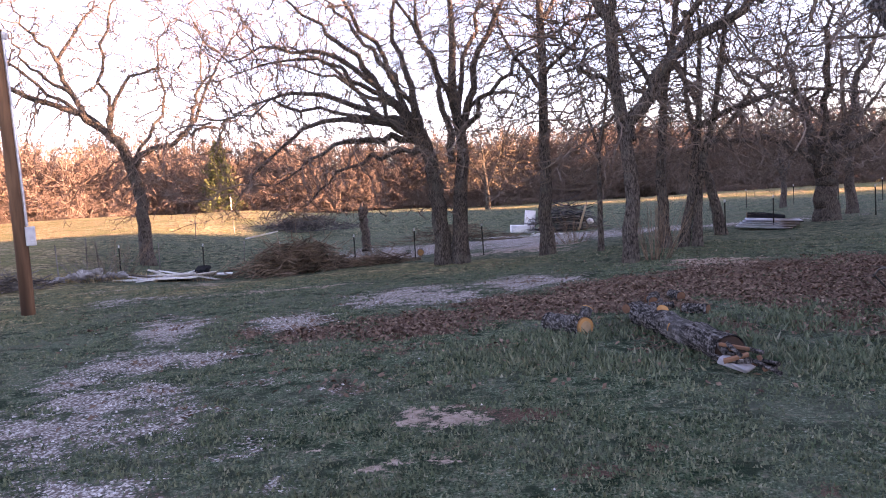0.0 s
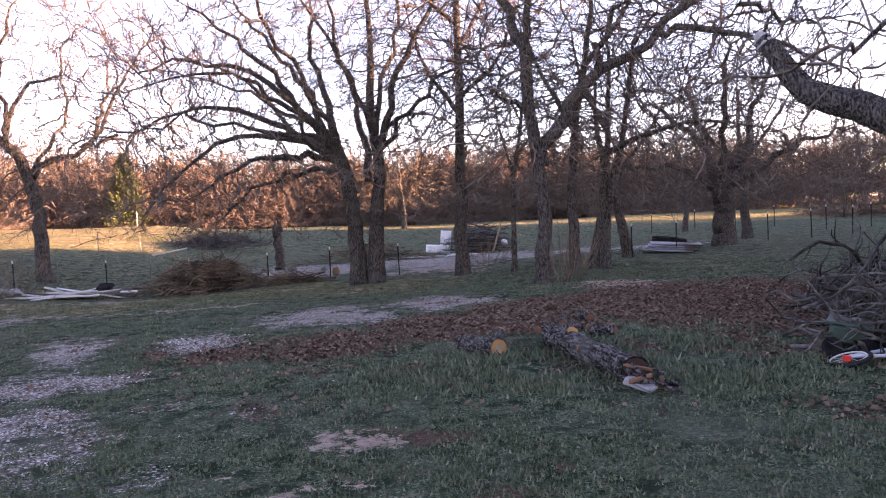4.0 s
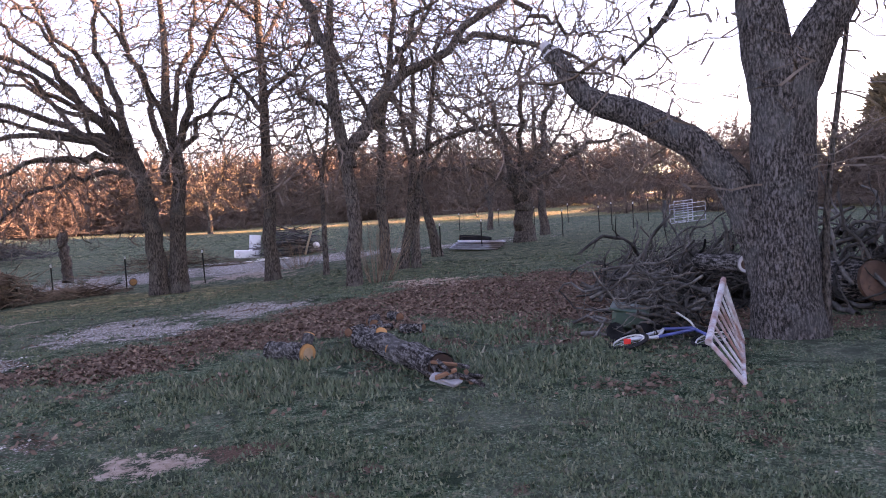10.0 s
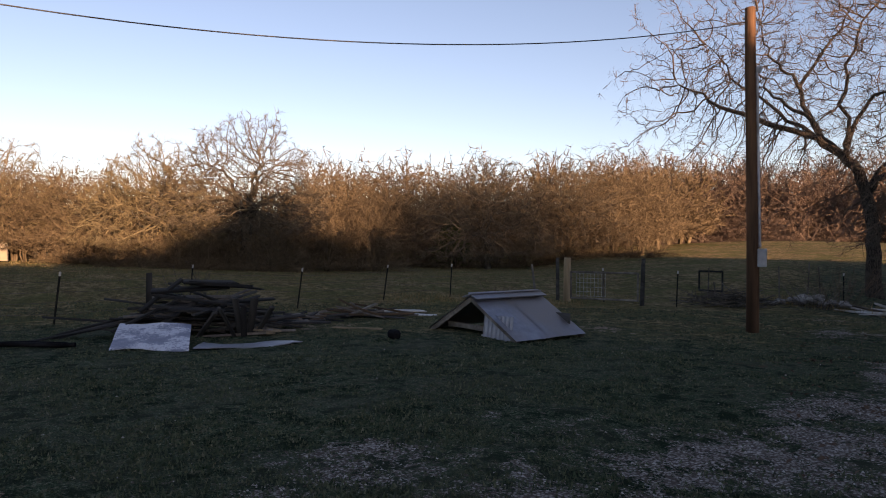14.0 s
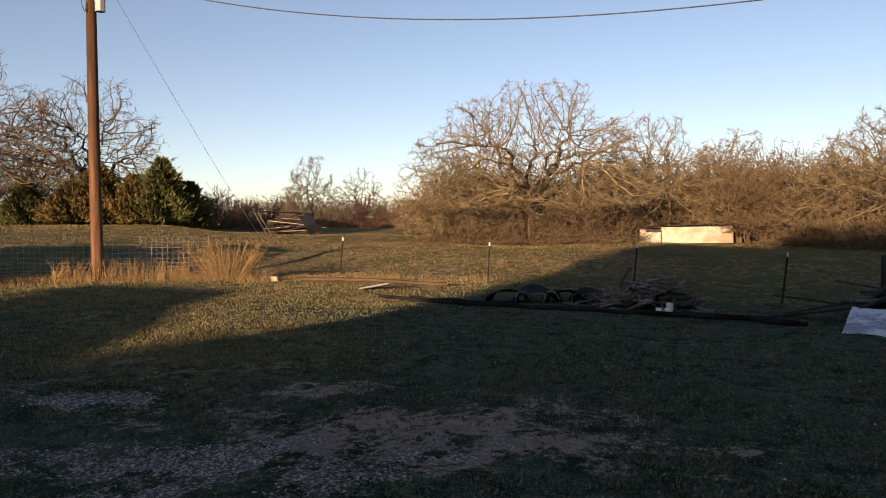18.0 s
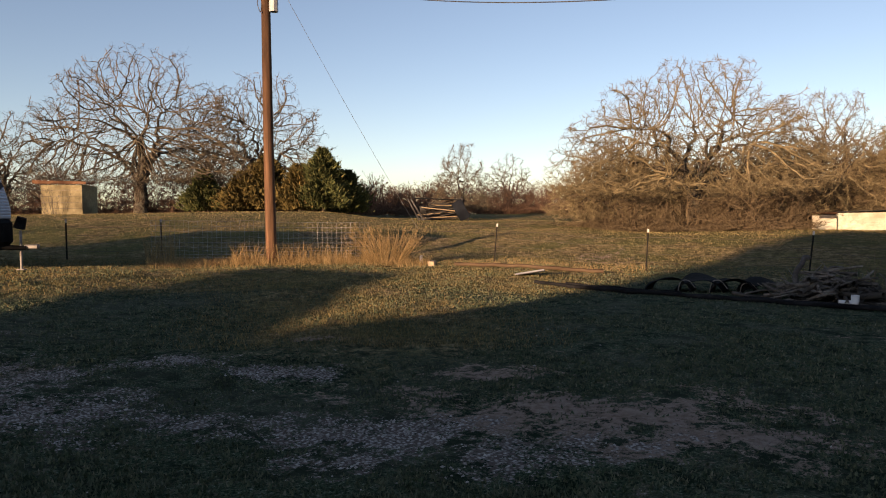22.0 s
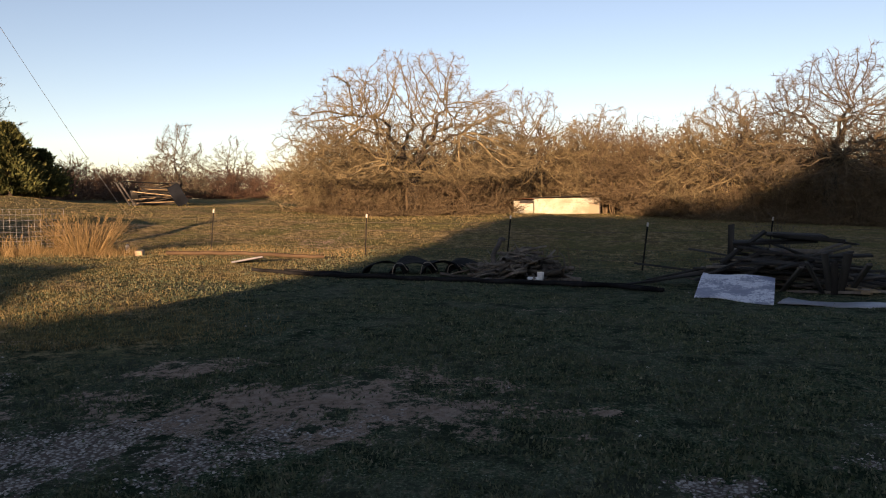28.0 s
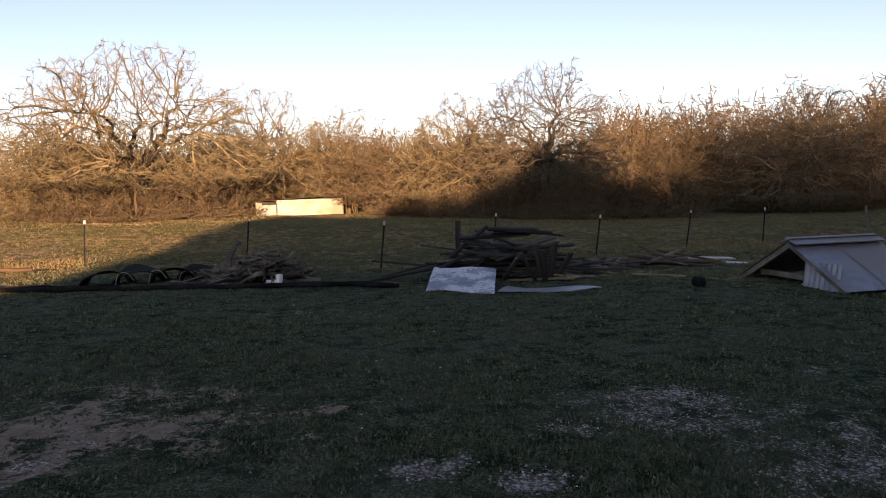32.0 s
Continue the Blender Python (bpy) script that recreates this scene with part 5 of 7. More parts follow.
P1, P2 = polar(32.0, 18.3), polar(133.15, 22.3)
p1 = pole(*P1, 7.45, .145, .115, (-.05, -.05), "weathered brown wooden pole with a grey meter box and conduit")
_rt, _tw = side_dir(*P1)
at1 = lambda r, t, z: (_rt[0] * r + _tw[0] * t, _rt[1] * r + _tw[1] * t, z)
part("conduit", rod(at1(.15, .07, 1.95), at1(.06, .05, 5.95), .032, bm=None), GALV, p1, "thin grey metal conduit")
box = part("meter_box", solid((.2, .13, .42), at1(.2, .08, 1.72), (0, 0, 32), .012), GREYBOX, p1, "small grey meter box")
part("box_lid", solid((.17, .02, .3), at1(.2, .15, 1.75), (0, 0, 32), .006), GREYBOX, box)
part("weatherhead", solid((.13, .12, .16), at1(.1, .05, 6.02), (20, 0, 32), .03), GREYBOX, p1)
part("insulator", rod(at1(-.12, .02, 7.2), at1(-.26, .02, 7.22), .035, .03), GREYBOX, p1)
p2 = pole(*P2, 9.1, .165, .125, (.12, .1), "tall reddish-brown wooden pole standing in dry grass at the fence")
_r2, _t2 = side_dir(*P2)
at2 = lambda r, t, z: (_r2[0] * r + _t2[0] * t + .1, _r2[1] * r + _t2[1] * t + .09, z)
part("transformer", rod(at2(.22, .06, 7.35), at2(.22, .06, 8.0), .13, bm=None), GREYBOX, p2, "grey can mounted high on the pole")
part("bracket", solid((.3, .06, .06), at2(.12, .03, 7.7), (0, 0, 42), .01), GALV, p2)
part("insulator", rod(at2(-.14, .05, 7.75), at2(-.22, .1, 7.9), .04, .03), GREYBOX, p2)
part("cable_coil", tube_mesh("cable_coil", [curve_pts([at2(-.12, .08, 7.9), at2(-.24, .1, 7.6), at2(-.16, .12, 7.3), at2(-.12, .1, 7.55)], 12)], np.full((1, 13), .012), 5), WIRE, p2)


def cable(name, a, b, sag, r, label, n=40, mat=None):
    t = np.linspace(0, 1, n + 1)[:, None]
    a, b = np.array(a), np.array(b)
    p = a + (b - a) * t
    p[:, 2] -= sag * 4 * (t * (1 - t))[:, 0]
    ob = part(name, tube_mesh(name, p[None], np.full((1, n + 1), r), 5), mat or WIRE)
    return tagged(ob, label, "cable")


cable("overhead_cable", (P1[0] - .2, P1[1] - .2, lz(*P1) + 7.1), (P2[0] + .1, P2[1] + .2, lz(*P2) + 8.35), 2.42, .012, "twisted overhead service cable sagging between the poles", 60)
_a = polar(121.6, 36)
cable("guy_wire", (P2[0] + .1, P2[1] + .1, lz(*P2) + 8.9), (*_a, lz(*_a)), .15, .007, "thin straight guy wire running down to the pasture", mat=FENCE_WIRE)


# ---------------------------------------------------------------- fences
def steel_post(height=1.32, tilt=0.0):
    """Mesh parts of a steel T-post with a painted tip."""
    bm = solid((.045, .008, height), (0, 0, height / 2 - .1))
    bm = solid((.006, .032, height), (0, .016, height / 2 - .1), bm=bm)
    tip = solid((.052, .014, .1), (0, 0, height - .148), bm=None)
    tip = solid((.012, .04, .1), (0, .018, height - .148), bm=tip)
    return bm, tip


_first = {}


def fence_posts(spots, group, label):
    made = []
    for k, (x, y, lean) in enumerate(spots):
        m = pose(x, y, lz(x, y), lean * .4, lean, math.degrees(math.atan2(-x, y)))
        if "post" not in _first:
            top = new("fence_post")
            tagged(top, label, "fence post", group)
            a, b = steel_post()
            part("shaft", a, POST, top)
            part("tip", b, TIP, top, "white-painted tip")
            top.matrix_world = m
            _first["post"] = top
        else:
            top = copy_thing(_first["post"], m)
            tagged(top, label, "fence post", group)
        made.append(np.array([x, y, lz(x, y)]))
    return made


def strands(name, spots, heights, label, r=.004, sway=.03):
    rng = np.random.default_rng(len(name))
    P = []
    for h in heights:
        line = []
        for a, b in zip(spots[:-1], spots[1:]):
            for t in np.linspace(0, 1, 6)[:-1]:
                q = a + (b - a) * t
                line.append((q[0], q[1], lz(q[0], q[1]) + h - sway * 4 * t * (1 - t) + rng.uniform(-.012, .012)))
        line.append((*spots[-1][:2], spots[-1][2] + h))
        P.append(line)
    top = thing(name, 0, 0, 0, 0, label, "fence")
    for line in P:
        line = np.array(line)
        part("wire", tube_mesh("wire", line[None], np.full((1, len(line)), r), 4), OLD_WIRE, top)
    return top


WEST = [polar(a, r) for a, r in ((115.85, 22.9), (104.3, 21.7), (93.15, 21.5), (82.9, 18.9), (74.1, 22.8), (66.2, 22.4), (59.6, 25.2), (54.4, 27.0))]
wposts = fence_posts([(x, y, l) for (x, y), l in zip(WEST, (5, 3, 5, 6, 5, 7, 7, 3))], "posts of the pasture fence", "dark steel T-post with a pale tip in the pasture fence")
strands("pasture_fence", wposts, (.25, .5, .75, .98), "sagging thin wire fence between steel posts", .0045)
NORTH = [polar(a, r) for a, r in ((42.5, 27.2), (37.2, 25.9), (32.0, 27.4), (26.2, 30.2), (20.5, 31.0), (14.9, 30.2), (9.1, 27.6), (4.4, 27.8), (-1.0, 28.2))]
nposts = fence_posts([(x, y, l) for (x, y), l in zip(NORTH, (-2, 2, 1, 0, 1, 2, 0, 1, -1))], "posts of the garden fence", "steel T-post with a white tip in the garden fence")
strands("garden_fence", nposts, (.3, .62, .95), "loose wire fence along the junk heaps", .004)
EAST = [polar(a, r) for a, r in ((-19.1, 26.8), (-22.3, 28.9), (-28.6, 33.2), (-31.4, 34.2), (-33.9, 35.7))]
eposts = fence_posts([(x, y, l) for (x, y), l in zip(EAST, (0, 1, 0, -1, 1))], "posts beside the meadow", "steel T-post with a pale tip beside the meadow")
strands("meadow_fence", eposts, (.3, .62, .95), "thin wire fence along the meadow", .004)
FAR = [polar(a, r) for a, r in ((-18, 52), (-20.5, 51), (-23.6, 50), (-26.4, 48), (-29, 46), (-32.3, 40), (-35, 42))]
fence_posts([(x, y, 0) for x, y in FAR], "posts far out in the meadow", "weathered steel T-post far out in the meadow")
SW = [polar(a, r) for a, r in ((147.1, 24.5), (140.9, 26.5), (133.2, 25.6), (124.6, 25.4), (115.2, 23.0))]
sposts = fence_posts([(x, y, 0) for x, y in SW[:3]], "posts by the tall pole", "steel T-post with a pale tip beside the wire panel")
sposts = [np.array([x, y, lz(x, y)]) for x, y in SW]
strands("corner_fence", sposts, (.25, .5, .75, 1.0), "thin wire fence running past the tall pole", .0045)
# odd thin stakes seen beyond the garden fence
for _az, _rr, _h in ((23.6, 33.5, 1.1), (17.6, 35.5, .95), (21.0, 43, 1.1), (18.2, 46, 1.0), (30.2, 31, 1.2), (28.4, 33, 1.3), (27.6, 32.5, 1.2), (11.9, 31.5, 1.1), (35.0, 32, 1.1)):
    _x, _y = polar(_az, _rr)
    tagged(part("stake", rod((_x, _y, lz(_x, _y) - .1), (_x + RNG.uniform(-.08, .08), _y, lz(_x, _y) + _h), .028, .022), GREYWOOD), "thin weathered wooden stake standing in the grass", "stake", "stakes beyond the garden fence")


def panel(a, b, height, nx, label):
    """A welded wire panel with square openings."""
    top = thing("cattle_panel_fence", 0, 0, 0, 0, label, "fence panel", "welded panels")
    a, b = np.array(a), np.array(b)
    rows = (.06, .16, .27, .4, .55, .72, .9, 1.08, 1.25)
    for h in [r * height / 1.25 for r in rows]:
        t = np.linspace(0, 1, 12)[:, None]
        p = np.hstack([a + (b - a) * t, np.zeros((12, 1))])
        p[:, 2] = land(p[:, 0], p[:, 1]) + h
        part("rod", tube_mesh("rod", p[None], np.full((1, 12), .0052), 4), FENCE_WIRE, top)
    for k in range(nx + 1):
        x, y = a + (b - a) * k / nx
        z = lz(x, y)
        p = np.array([[(x, y, z + .02), (x, y, z + height)]])
        part("stay", tube_mesh("stay", p, np.full((1, 2), .0046), 4), FENCE_WIRE, top)
    return top


panel(polar(141.6, 25.6), polar(133.0, 24.6), 1.25, 26, "welded galvanised wire panel beside the tall pole")
panel(polar(132.9, 24.5), polar(125.6, 25.0), 1.2, 20, "welded galvanised wire panel behind dry grass")


def wood_post(x, y, h, r, lean, mat, label):
    top = thing("gate_post", x, y, None, 0, label, "post")
    bm = rod((0, 0, -.2), (lean[0], lean[1], h), r, r * .88, 10)
    return part("shaft", bm, mat, top).parent


wood_post(*polar(45.3, 27.5), 1.62, .15, (.02, .0), TANWOOD, "thick pale wooden gate post at the pasture corner")
wood_post(*polar(46.0, 27.9), 1.6, .07, (-.03, .0), DARKWOOD, "dark wooden post behind a paler one")
wood_post(*polar(39.7, 26.0), 1.62, .08, (.06, .0), DARKWOOD, "tall dark wooden post in the fence line")
wood_post(*polar(47.6, 26.3), 1.35, .045, (-.28, .0), GREYWOOD, "leaning thin post with a white end")


def pipe_gate(a, b, h, bars, name, label, mat, stays=0, r=.022):
    """A gate of level bars with upright stays between two places."""
    top = thing(name, 0, 0, 0, 0, label, "gate")
    za, zb = lz(*a), lz(*b)
    lev = lambda s, t: (a[0] + (b[0] - a[0]) * t, a[1] + (b[1] - a[1]) * t, za + (zb - za) * t + s)
    for k in range(bars):
        z = .15 + (h - .15) * k / (bars - 1)
        part("bar", rod(lev(z, 0), lev(z, 1), r, sides=6), mat, top)
    for k in range(stays + 2):
        t = k / (stays + 1)
        part("upright", rod(lev(.12, t), lev(h + .02, t), r, sides=6), mat, top)
    return top


pipe_gate(polar(45.0, 27.2), polar(40.0, 26.2), 1.1, 2, "rail_fence", "weathered two-rail wooden fence by the gate post", GREYWOOD, 1, .035)
pipe_gate(polar(44.6, 28.4), polar(42.4, 28.2), 1.0, 6, "wire_gate", "pale wire gate leaning behind the rails", FENCE_WIRE, 7, .008)
pipe_gate(polar(35.6, 32.4), polar(34.0, 32.0), .95, 2, "pen_frame", "dark wooden frame of an old pen", DARKWOOD, 0, .04)
wood_post(*polar(-36.2, 35.0), 1.25, .1, (.03, 0), DARKWOOD, "dark wooden gate post beside white gates")
pipe_gate(polar(-36.6, 35.2), polar(-39.1, 36.6), 1.0, 5, "farm_gate", "pale tubular farm gate standing open", GALV, 1, .02)
pipe_gate(polar(-36.9, 36.0), polar(-38.2, 37.6), 1.1, 5, "farm_gate", "pale tubular farm gate leaning behind another", GALV, 1, .02)
_wx, _wy = polar(18.4, 82)
tagged(part("marker_post", solid((.1, .1, 1.7), (_wx, _wy, lz(_wx, _wy) + .75), (0, 0, 20), .02), WHITE), "white marker post far out in the meadow", "post")
_wx, _wy = polar(16.2, 39)
tagged(part("white_board", solid((1.7, .12, .06), (_wx, _wy, lz(_wx, _wy) + .75), (0, -9, 10), .01), WHITE), "white board propped up in the meadow", "board")


# ---------------------------------------------------------------- dog shelter of roofing sheets
def sheet_np(w, l, waves, amp, nx=48, ny=2):
    """A corrugated sheet in the xy plane, ribs along y."""
    xs, ys = np.linspace(-w / 2, w / 2, nx), np.linspace(-l / 2, l / 2, ny)
    X, Y = np.meshgrid(xs, ys, indexing="ij")
    Z = amp * np.cos(2 * np.pi * waves * (X / w))
    up, dn = np.stack([X, Y, Z], -1).reshape(-1, 3), np.stack([X, Y, Z - .004], -1).reshape(-1, 3)
    i = np.arange(nx * ny).reshape(nx, ny)
    q = np.stack([i[:-1, :-1], i[1:, :-1], i[1:, 1:], i[:-1, 1:]], -1).reshape(-1, 4)
    return np.vstack([up, dn]), np.vstack([q, q[:, ::-1] + nx * ny])


def placed_sheet(name, w, l, m, mat, parent=None, waves=0, amp=.0, label=""):
    v, q = sheet_np(w, l, waves, amp, 64 if waves else 8, 4)
    M = np.array(m)
    v = v @ M[:3, :3].T + M[:3, 3]
    return part(name, mesh_np(name, v, q, None, bool(waves)), mat, parent, label)


def dog_shelter():
    fl, fr = np.array(polar(55.85, 15.8)), np.array(polar(49.17, 13.8))
    mid = (fl + fr) / 2
    across = fr - fl
    w = float(np.hypot(*across))
    turn = math.degrees(math.atan2(across[1], across[0]))
    top = thing("dog_shelter", *mid, None, turn, "low A-shaped shelter of grey roofing sheets on the ground", "dog house")
    h, deep = .74, 1.95
    slope = math.degrees(math.atan2(h, w / 2))
    L = math.hypot(h, w / 2) + .1
    for side in (-1, 1):
        for k in (0, 1):
            y = deep * (.26 + .47 * k)
            m = pose(side * w / 4, y, h / 2 + .03 + .012 * k, 0, side * slope, 0)
            placed_sheet("roof_sheet", L, deep * .53, m, TIN, top, 0, 0)
    part("ridge_cap", solid((.3, deep + .05, .02), (-.06, deep / 2, h + .045), (0, -16, 0), .004), TIN, top)
    part("ridge_cap", solid((.3, deep + .04, .02), (.1, deep / 2, h + .04), (0, 22, 0), .004), TIN, top)
    for side in (-1, 1):
        part("rafter", solid((L - .05, .05, .1), (side * w / 4, .06, h / 2 - .03), (0, side * slope, 0), .006), GREYWOOD, top)
        part("rafter", solid((L - .05, .05, .1), (side * w / 4, deep - .08, h / 2 - .03), (0, side * slope, 0), .006), GREYWOOD, top)
    part("sill_board", solid((w * .8, .06, .1), (.05, .3, .1), (0, 1.5, 2), .006), GREYWOOD, top)
    v, q = sheet_np(.75, .5, 7, .012, 64, 4)
    M = np.array(pose(w * .27, .1, .18, 82, 0, 6))
    part("front_sheet", mesh_np("front_sheet", v @ M[:3, :3].T + M[:3, 3], q), TIN, top, "corrugated sheet leaning in the opening")
    part("back_wall", solid((w * .8, .04, h * .55), (0, deep - .15, h * .27), (0, 0, 0), .004), DARKWOOD, top)


dog_shelter()


def lie(name, az, r, size, mat, label, category, turn=0.0, up=0.0, tilt=(0, 0), bevel=.006, group=""):
    x, y = polar(az, r)
    z = lz(x, y)
    ob = part(name, solid(size, (0, 0, size[2] / 2), (0, 0, 0), bevel, jitter=min(size) * .08), mat)
    ob.matrix_world = pose(x, y, z + up, tilt[0], tilt[1], turn)
    return tagged(ob, label, category, group)


lie("feed_bucket", 58.7, 13.9, (.22, .22, .17), BLACKPIPE, "dark plastic tub lying on the grass", "bucket", 20, 0, (0, 12), .05)
lie("old_board", 61.5, 15.6, (1.1, .14, .03), TANWOOD, "weathered board lying beside the shelter", "board", 40)
for _k, (_a, _q, _w) in enumerate(((57.6, 20.0, 1.6), (58.8, 19.8, 1.4), (58.2, 20.3, 1.5))):
    lie("white_plank", _a, _q, (_w, .34, .03), WHITE, "white painted panel lying by the fence", "panel", 60 + 14 * _k, .015 + .035 * _k, (2, 3), .004, "white panels on the ground")
lie("white_scrap", 51.5, 14.6, (.14, .1, .03), WHITE, "small white scrap lying in the shelter", "scrap", 10)

# ---------------------------------------------------------------- lumber heap
def heap(name, az, r, n, size, spread_xy, height, seed, label, mats, category="wood pile", long_dir=0.0, board=(.1, .04)):
    """Boards thrown on a heap, each a part of it."""
    rng = np.random.default_rng(seed)
    x, y = polar(az, r)
    top = thing(name, x, y, None, az, label, category)
    for k in range(n):
        t = k / n
        L = rng.uniform(*size)
        u, v = rng.normal(0, spread_xy[0] * (1 - .5 * t) * .5), rng.normal(0, spread_xy[1] * .4)
        z = height * t * rng.uniform(.75, 1.0) + .04
        bm = solid((L, rng.uniform(.6, 1.5) * board[0], rng.uniform(.7, 1.3) * board[1]), (0, 0, 0), bevel=.004, jitter=.008)
        ob = part("board", bm, mats[rng.integers(0, len(mats))], top)
        ob.matrix_local = pose(u, v, z, rng.normal(0, 12), rng.normal(0, 5 + 7 * t), long_dir + rng.normal(0, 22))
    return top


lum = heap("lumber_heap", 73.3, 15.7, 64, (.9, 2.6), (1.7, 1.0), .78, 91, "heap of dark weathered boards and broken timber", (DARKWOOD, DARKWOOD, GREYWOOD))
for _u, _v, _z, _rx, _ry, _rz, _s in ((-.15, .1, .92, 4, -3, 4, (1.5, .5, .05)), (.45, .0, 1.0, -6, 4, -8, (1.25, .34, .07)), (-.95, .2, .7, 0, 90, 6, (1.1, .12, .12)), (-.7, -.1, .82, 10, -38, 12, (1.0, .16, .04)),
                                      (.75, -.75, .36, 0, 62, 70, (1.0, .12, .05)), (1.0, -.8, .38, 0, 58, 100, (1.0, .14, .04)), (.15, -.7, .25, 0, 40, 120, (.9, .1, .05)), (-1.6, -.2, .28, 0, -13, 6, (2.6, .1, .05)),
                                      (-1.9, -.4, .2, 0, -9, 12, (2.4, .1, .04)), (-1.5, -.1, .36, 0, -14, 2, (2.2, .12, .05)), (.3, -.5, .55, 0, 4, -4, (2.3, .14, .04)), (.5, -.3, .66, 5, -3, 5, (2.0, .18, .05)), (.55, -.85, .3, 20, 48, 60, (.9, .1, .04)), (.85, -.9, .28, -15, 64, 84, (.8, .12, .03)),
                                      (1.25, -.7, .3, 0, 40, 110, (1.0, .1, .04)), (-.5, -.6, .4, 10, -30, 30, (1.3, .12, .04)), (-.9, -.5, .5, 0, -24, 20, (1.5, .16, .04)), (.2, .2, 1.06, 3, 2, 12, (1.1, .6, .04)), (.9, .1, .96, -5, 8, -20, (.8, .3, .05)), (1.5, -.2, .2, 0, 10, 20, (1.2, .15, .04))):
    _o = part("board", solid(_s, (0, 0, 0), bevel=.006, jitter=.012), DARKWOOD, lum)
    _o.matrix_local = pose(_u, _v, _z, _rx, _ry, _rz)
heap("scrap_boards", 66.5, 18.2, 30, (.4, 1.2), (1.3, 1.1), .1, 92, "scatter of grey and brown scrap boards on the ground", (GREYWOOD, DARKWOOD, DARKTIMBER))
heap("scrap_boards", 61.4, 19.3, 30, (.5, 1.6), (1.2, .8), .2, 93, "low pile of rotten boards beside the fence", (GREYWOOD, DARKTIMBER, DARKWOOD))
heap("scrap_boards", 69.3, 15.4, 12, (.3, .9), (.7, .5), .1, 94, "broken lath lying in front of the lumber heap", (GREYWOOD, TANWOOD))


def flat_sheet(name, corners, mat, label, category, lift=.0):
    """A sheet lying on the ground between four bearings and distances."""
    c = np.array([polar(a, r) for a, r in corners])
    n = 10
    V = []
    for i in range(n + 1):
        for j in range(n + 1):
            s, t = i / n, j / n
            p = (c[0] * (1 - s) + c[1] * s) * (1 - t) + (c[3] * (1 - s) + c[2] * s) * t
            V.append((p[0], p[1], lz(p[0], p[1]) + .03 + lift * t + .02 * math.sin(7 * s + 3 * t)))
    V = np.array(V)
    i = np.arange((n + 1) ** 2).reshape(n + 1, n + 1)
    q = np.stack([i[:-1, :-1], i[1:, :-1], i[1:, 1:], i[:-1, 1:]], -1).reshape(-1, 4)
    lo = V - np.array([0, 0, .018])
    rim = np.concatenate([i[:, 0], i[-1, 1:], i[-2::-1, -1], i[0, -2:0:-1]])
    m = len(V)
    sides = np.stack([rim, np.roll(rim, -1), np.roll(rim, -1) + m, rim + m], -1)
    me = mesh_np(name, np.vstack([V, lo]), np.vstack([q, q[:, ::-1] + m, sides]), None, False)
    return tagged(part(name, me, mat), label, category)


def peeling():
    m, nt, b = material("flaking_painted_plywood", .75)
    v = coords(nt)
    n = noise_tex(nt, v, 16, 8, .8)
    reg = noise_tex(nt, v, 1.6, 3)
    add = nt.nodes.new("ShaderNodeMath")
    add.operation = "MULTIPLY"
    nt.links.new(n, add.inputs[0])
    nt.links.new(reg, add.inputs[1])
    c = ramp(nt, add.outputs[0], [(.2, (.2, .22, .29)), (.25, (.28, .3, .37)), (.285, (.58, .6, .65)), (1, (.68, .69, .72))])
    nt.links.new(c, b.inputs["Base Color"])
    bump(nt, b, n, .3, .01)
    return m


flat_sheet("painted_panel", ((79.25, 13.45), (73.85, 12.85), (73.75, 14.5), (78.6, 15.2)), peeling(), "blue-grey plywood panel with flaking white paint", "panel", .28)
flat_sheet("tin_strip", ((73.6, 13.1), (66.6, 13.2), (65.6, 13.6), (72.9, 13.9)), TIN, "long grey roofing strip lying on the lawn", "metal sheet")


# ---------------------------------------------------------------- black pipes, netting and a firewood pile
def ground_tube(name, pts, r, mat, label, category, n=30, sides=10, lift=None):
    p = curve_pts([(*polar(a, d), 0) for a, d in pts], n)
    p[:, 2] = land(p[:, 0], p[:, 1]) + (r if lift is None else lift) + .015
    return tagged(part(name, tube_mesh(name, p[None], np.full((1, n + 1), r), sides), mat), label, category)


ground_tube("black_pipe", ((112.9, 17.2), (109.5, 16.5), (103.7, 15.3), (96.4, 14.9), (88, 14.6), (81.4, 13.9)), .042, BLACKPIPE, "long black plastic pipe lying across the lawn", "pipe")
ground_tube("black_pipe", ((109.5, 16.9), (103.5, 15.6), (96.2, 15.15), (88, 14.8), (81.9, 14.15)), .038, BLACKPIPE, "long black plastic pipe beside another", "pipe")
ground_tube("black_pipe", ((110.5, 17.2), (107, 16.6), (102, 15.8)), .034, BLACKPIPE, "short black pipe behind the longer ones", "pipe")
_x, _y = polar(91.1, 15.1)
_cup = thing("pipe_elbow", _x, _y, None, 0, "white plastic pipe elbow lying by the black pipes", "pipe fitting")
part("elbow", tube_mesh("elbow", [curve_pts([(.0, -.14, .08), (0, .02, .07), (.0, .12, .1), (.0, .13, .24)], 12)], np.full((1, 13), .07), 12), PVC, _cup)


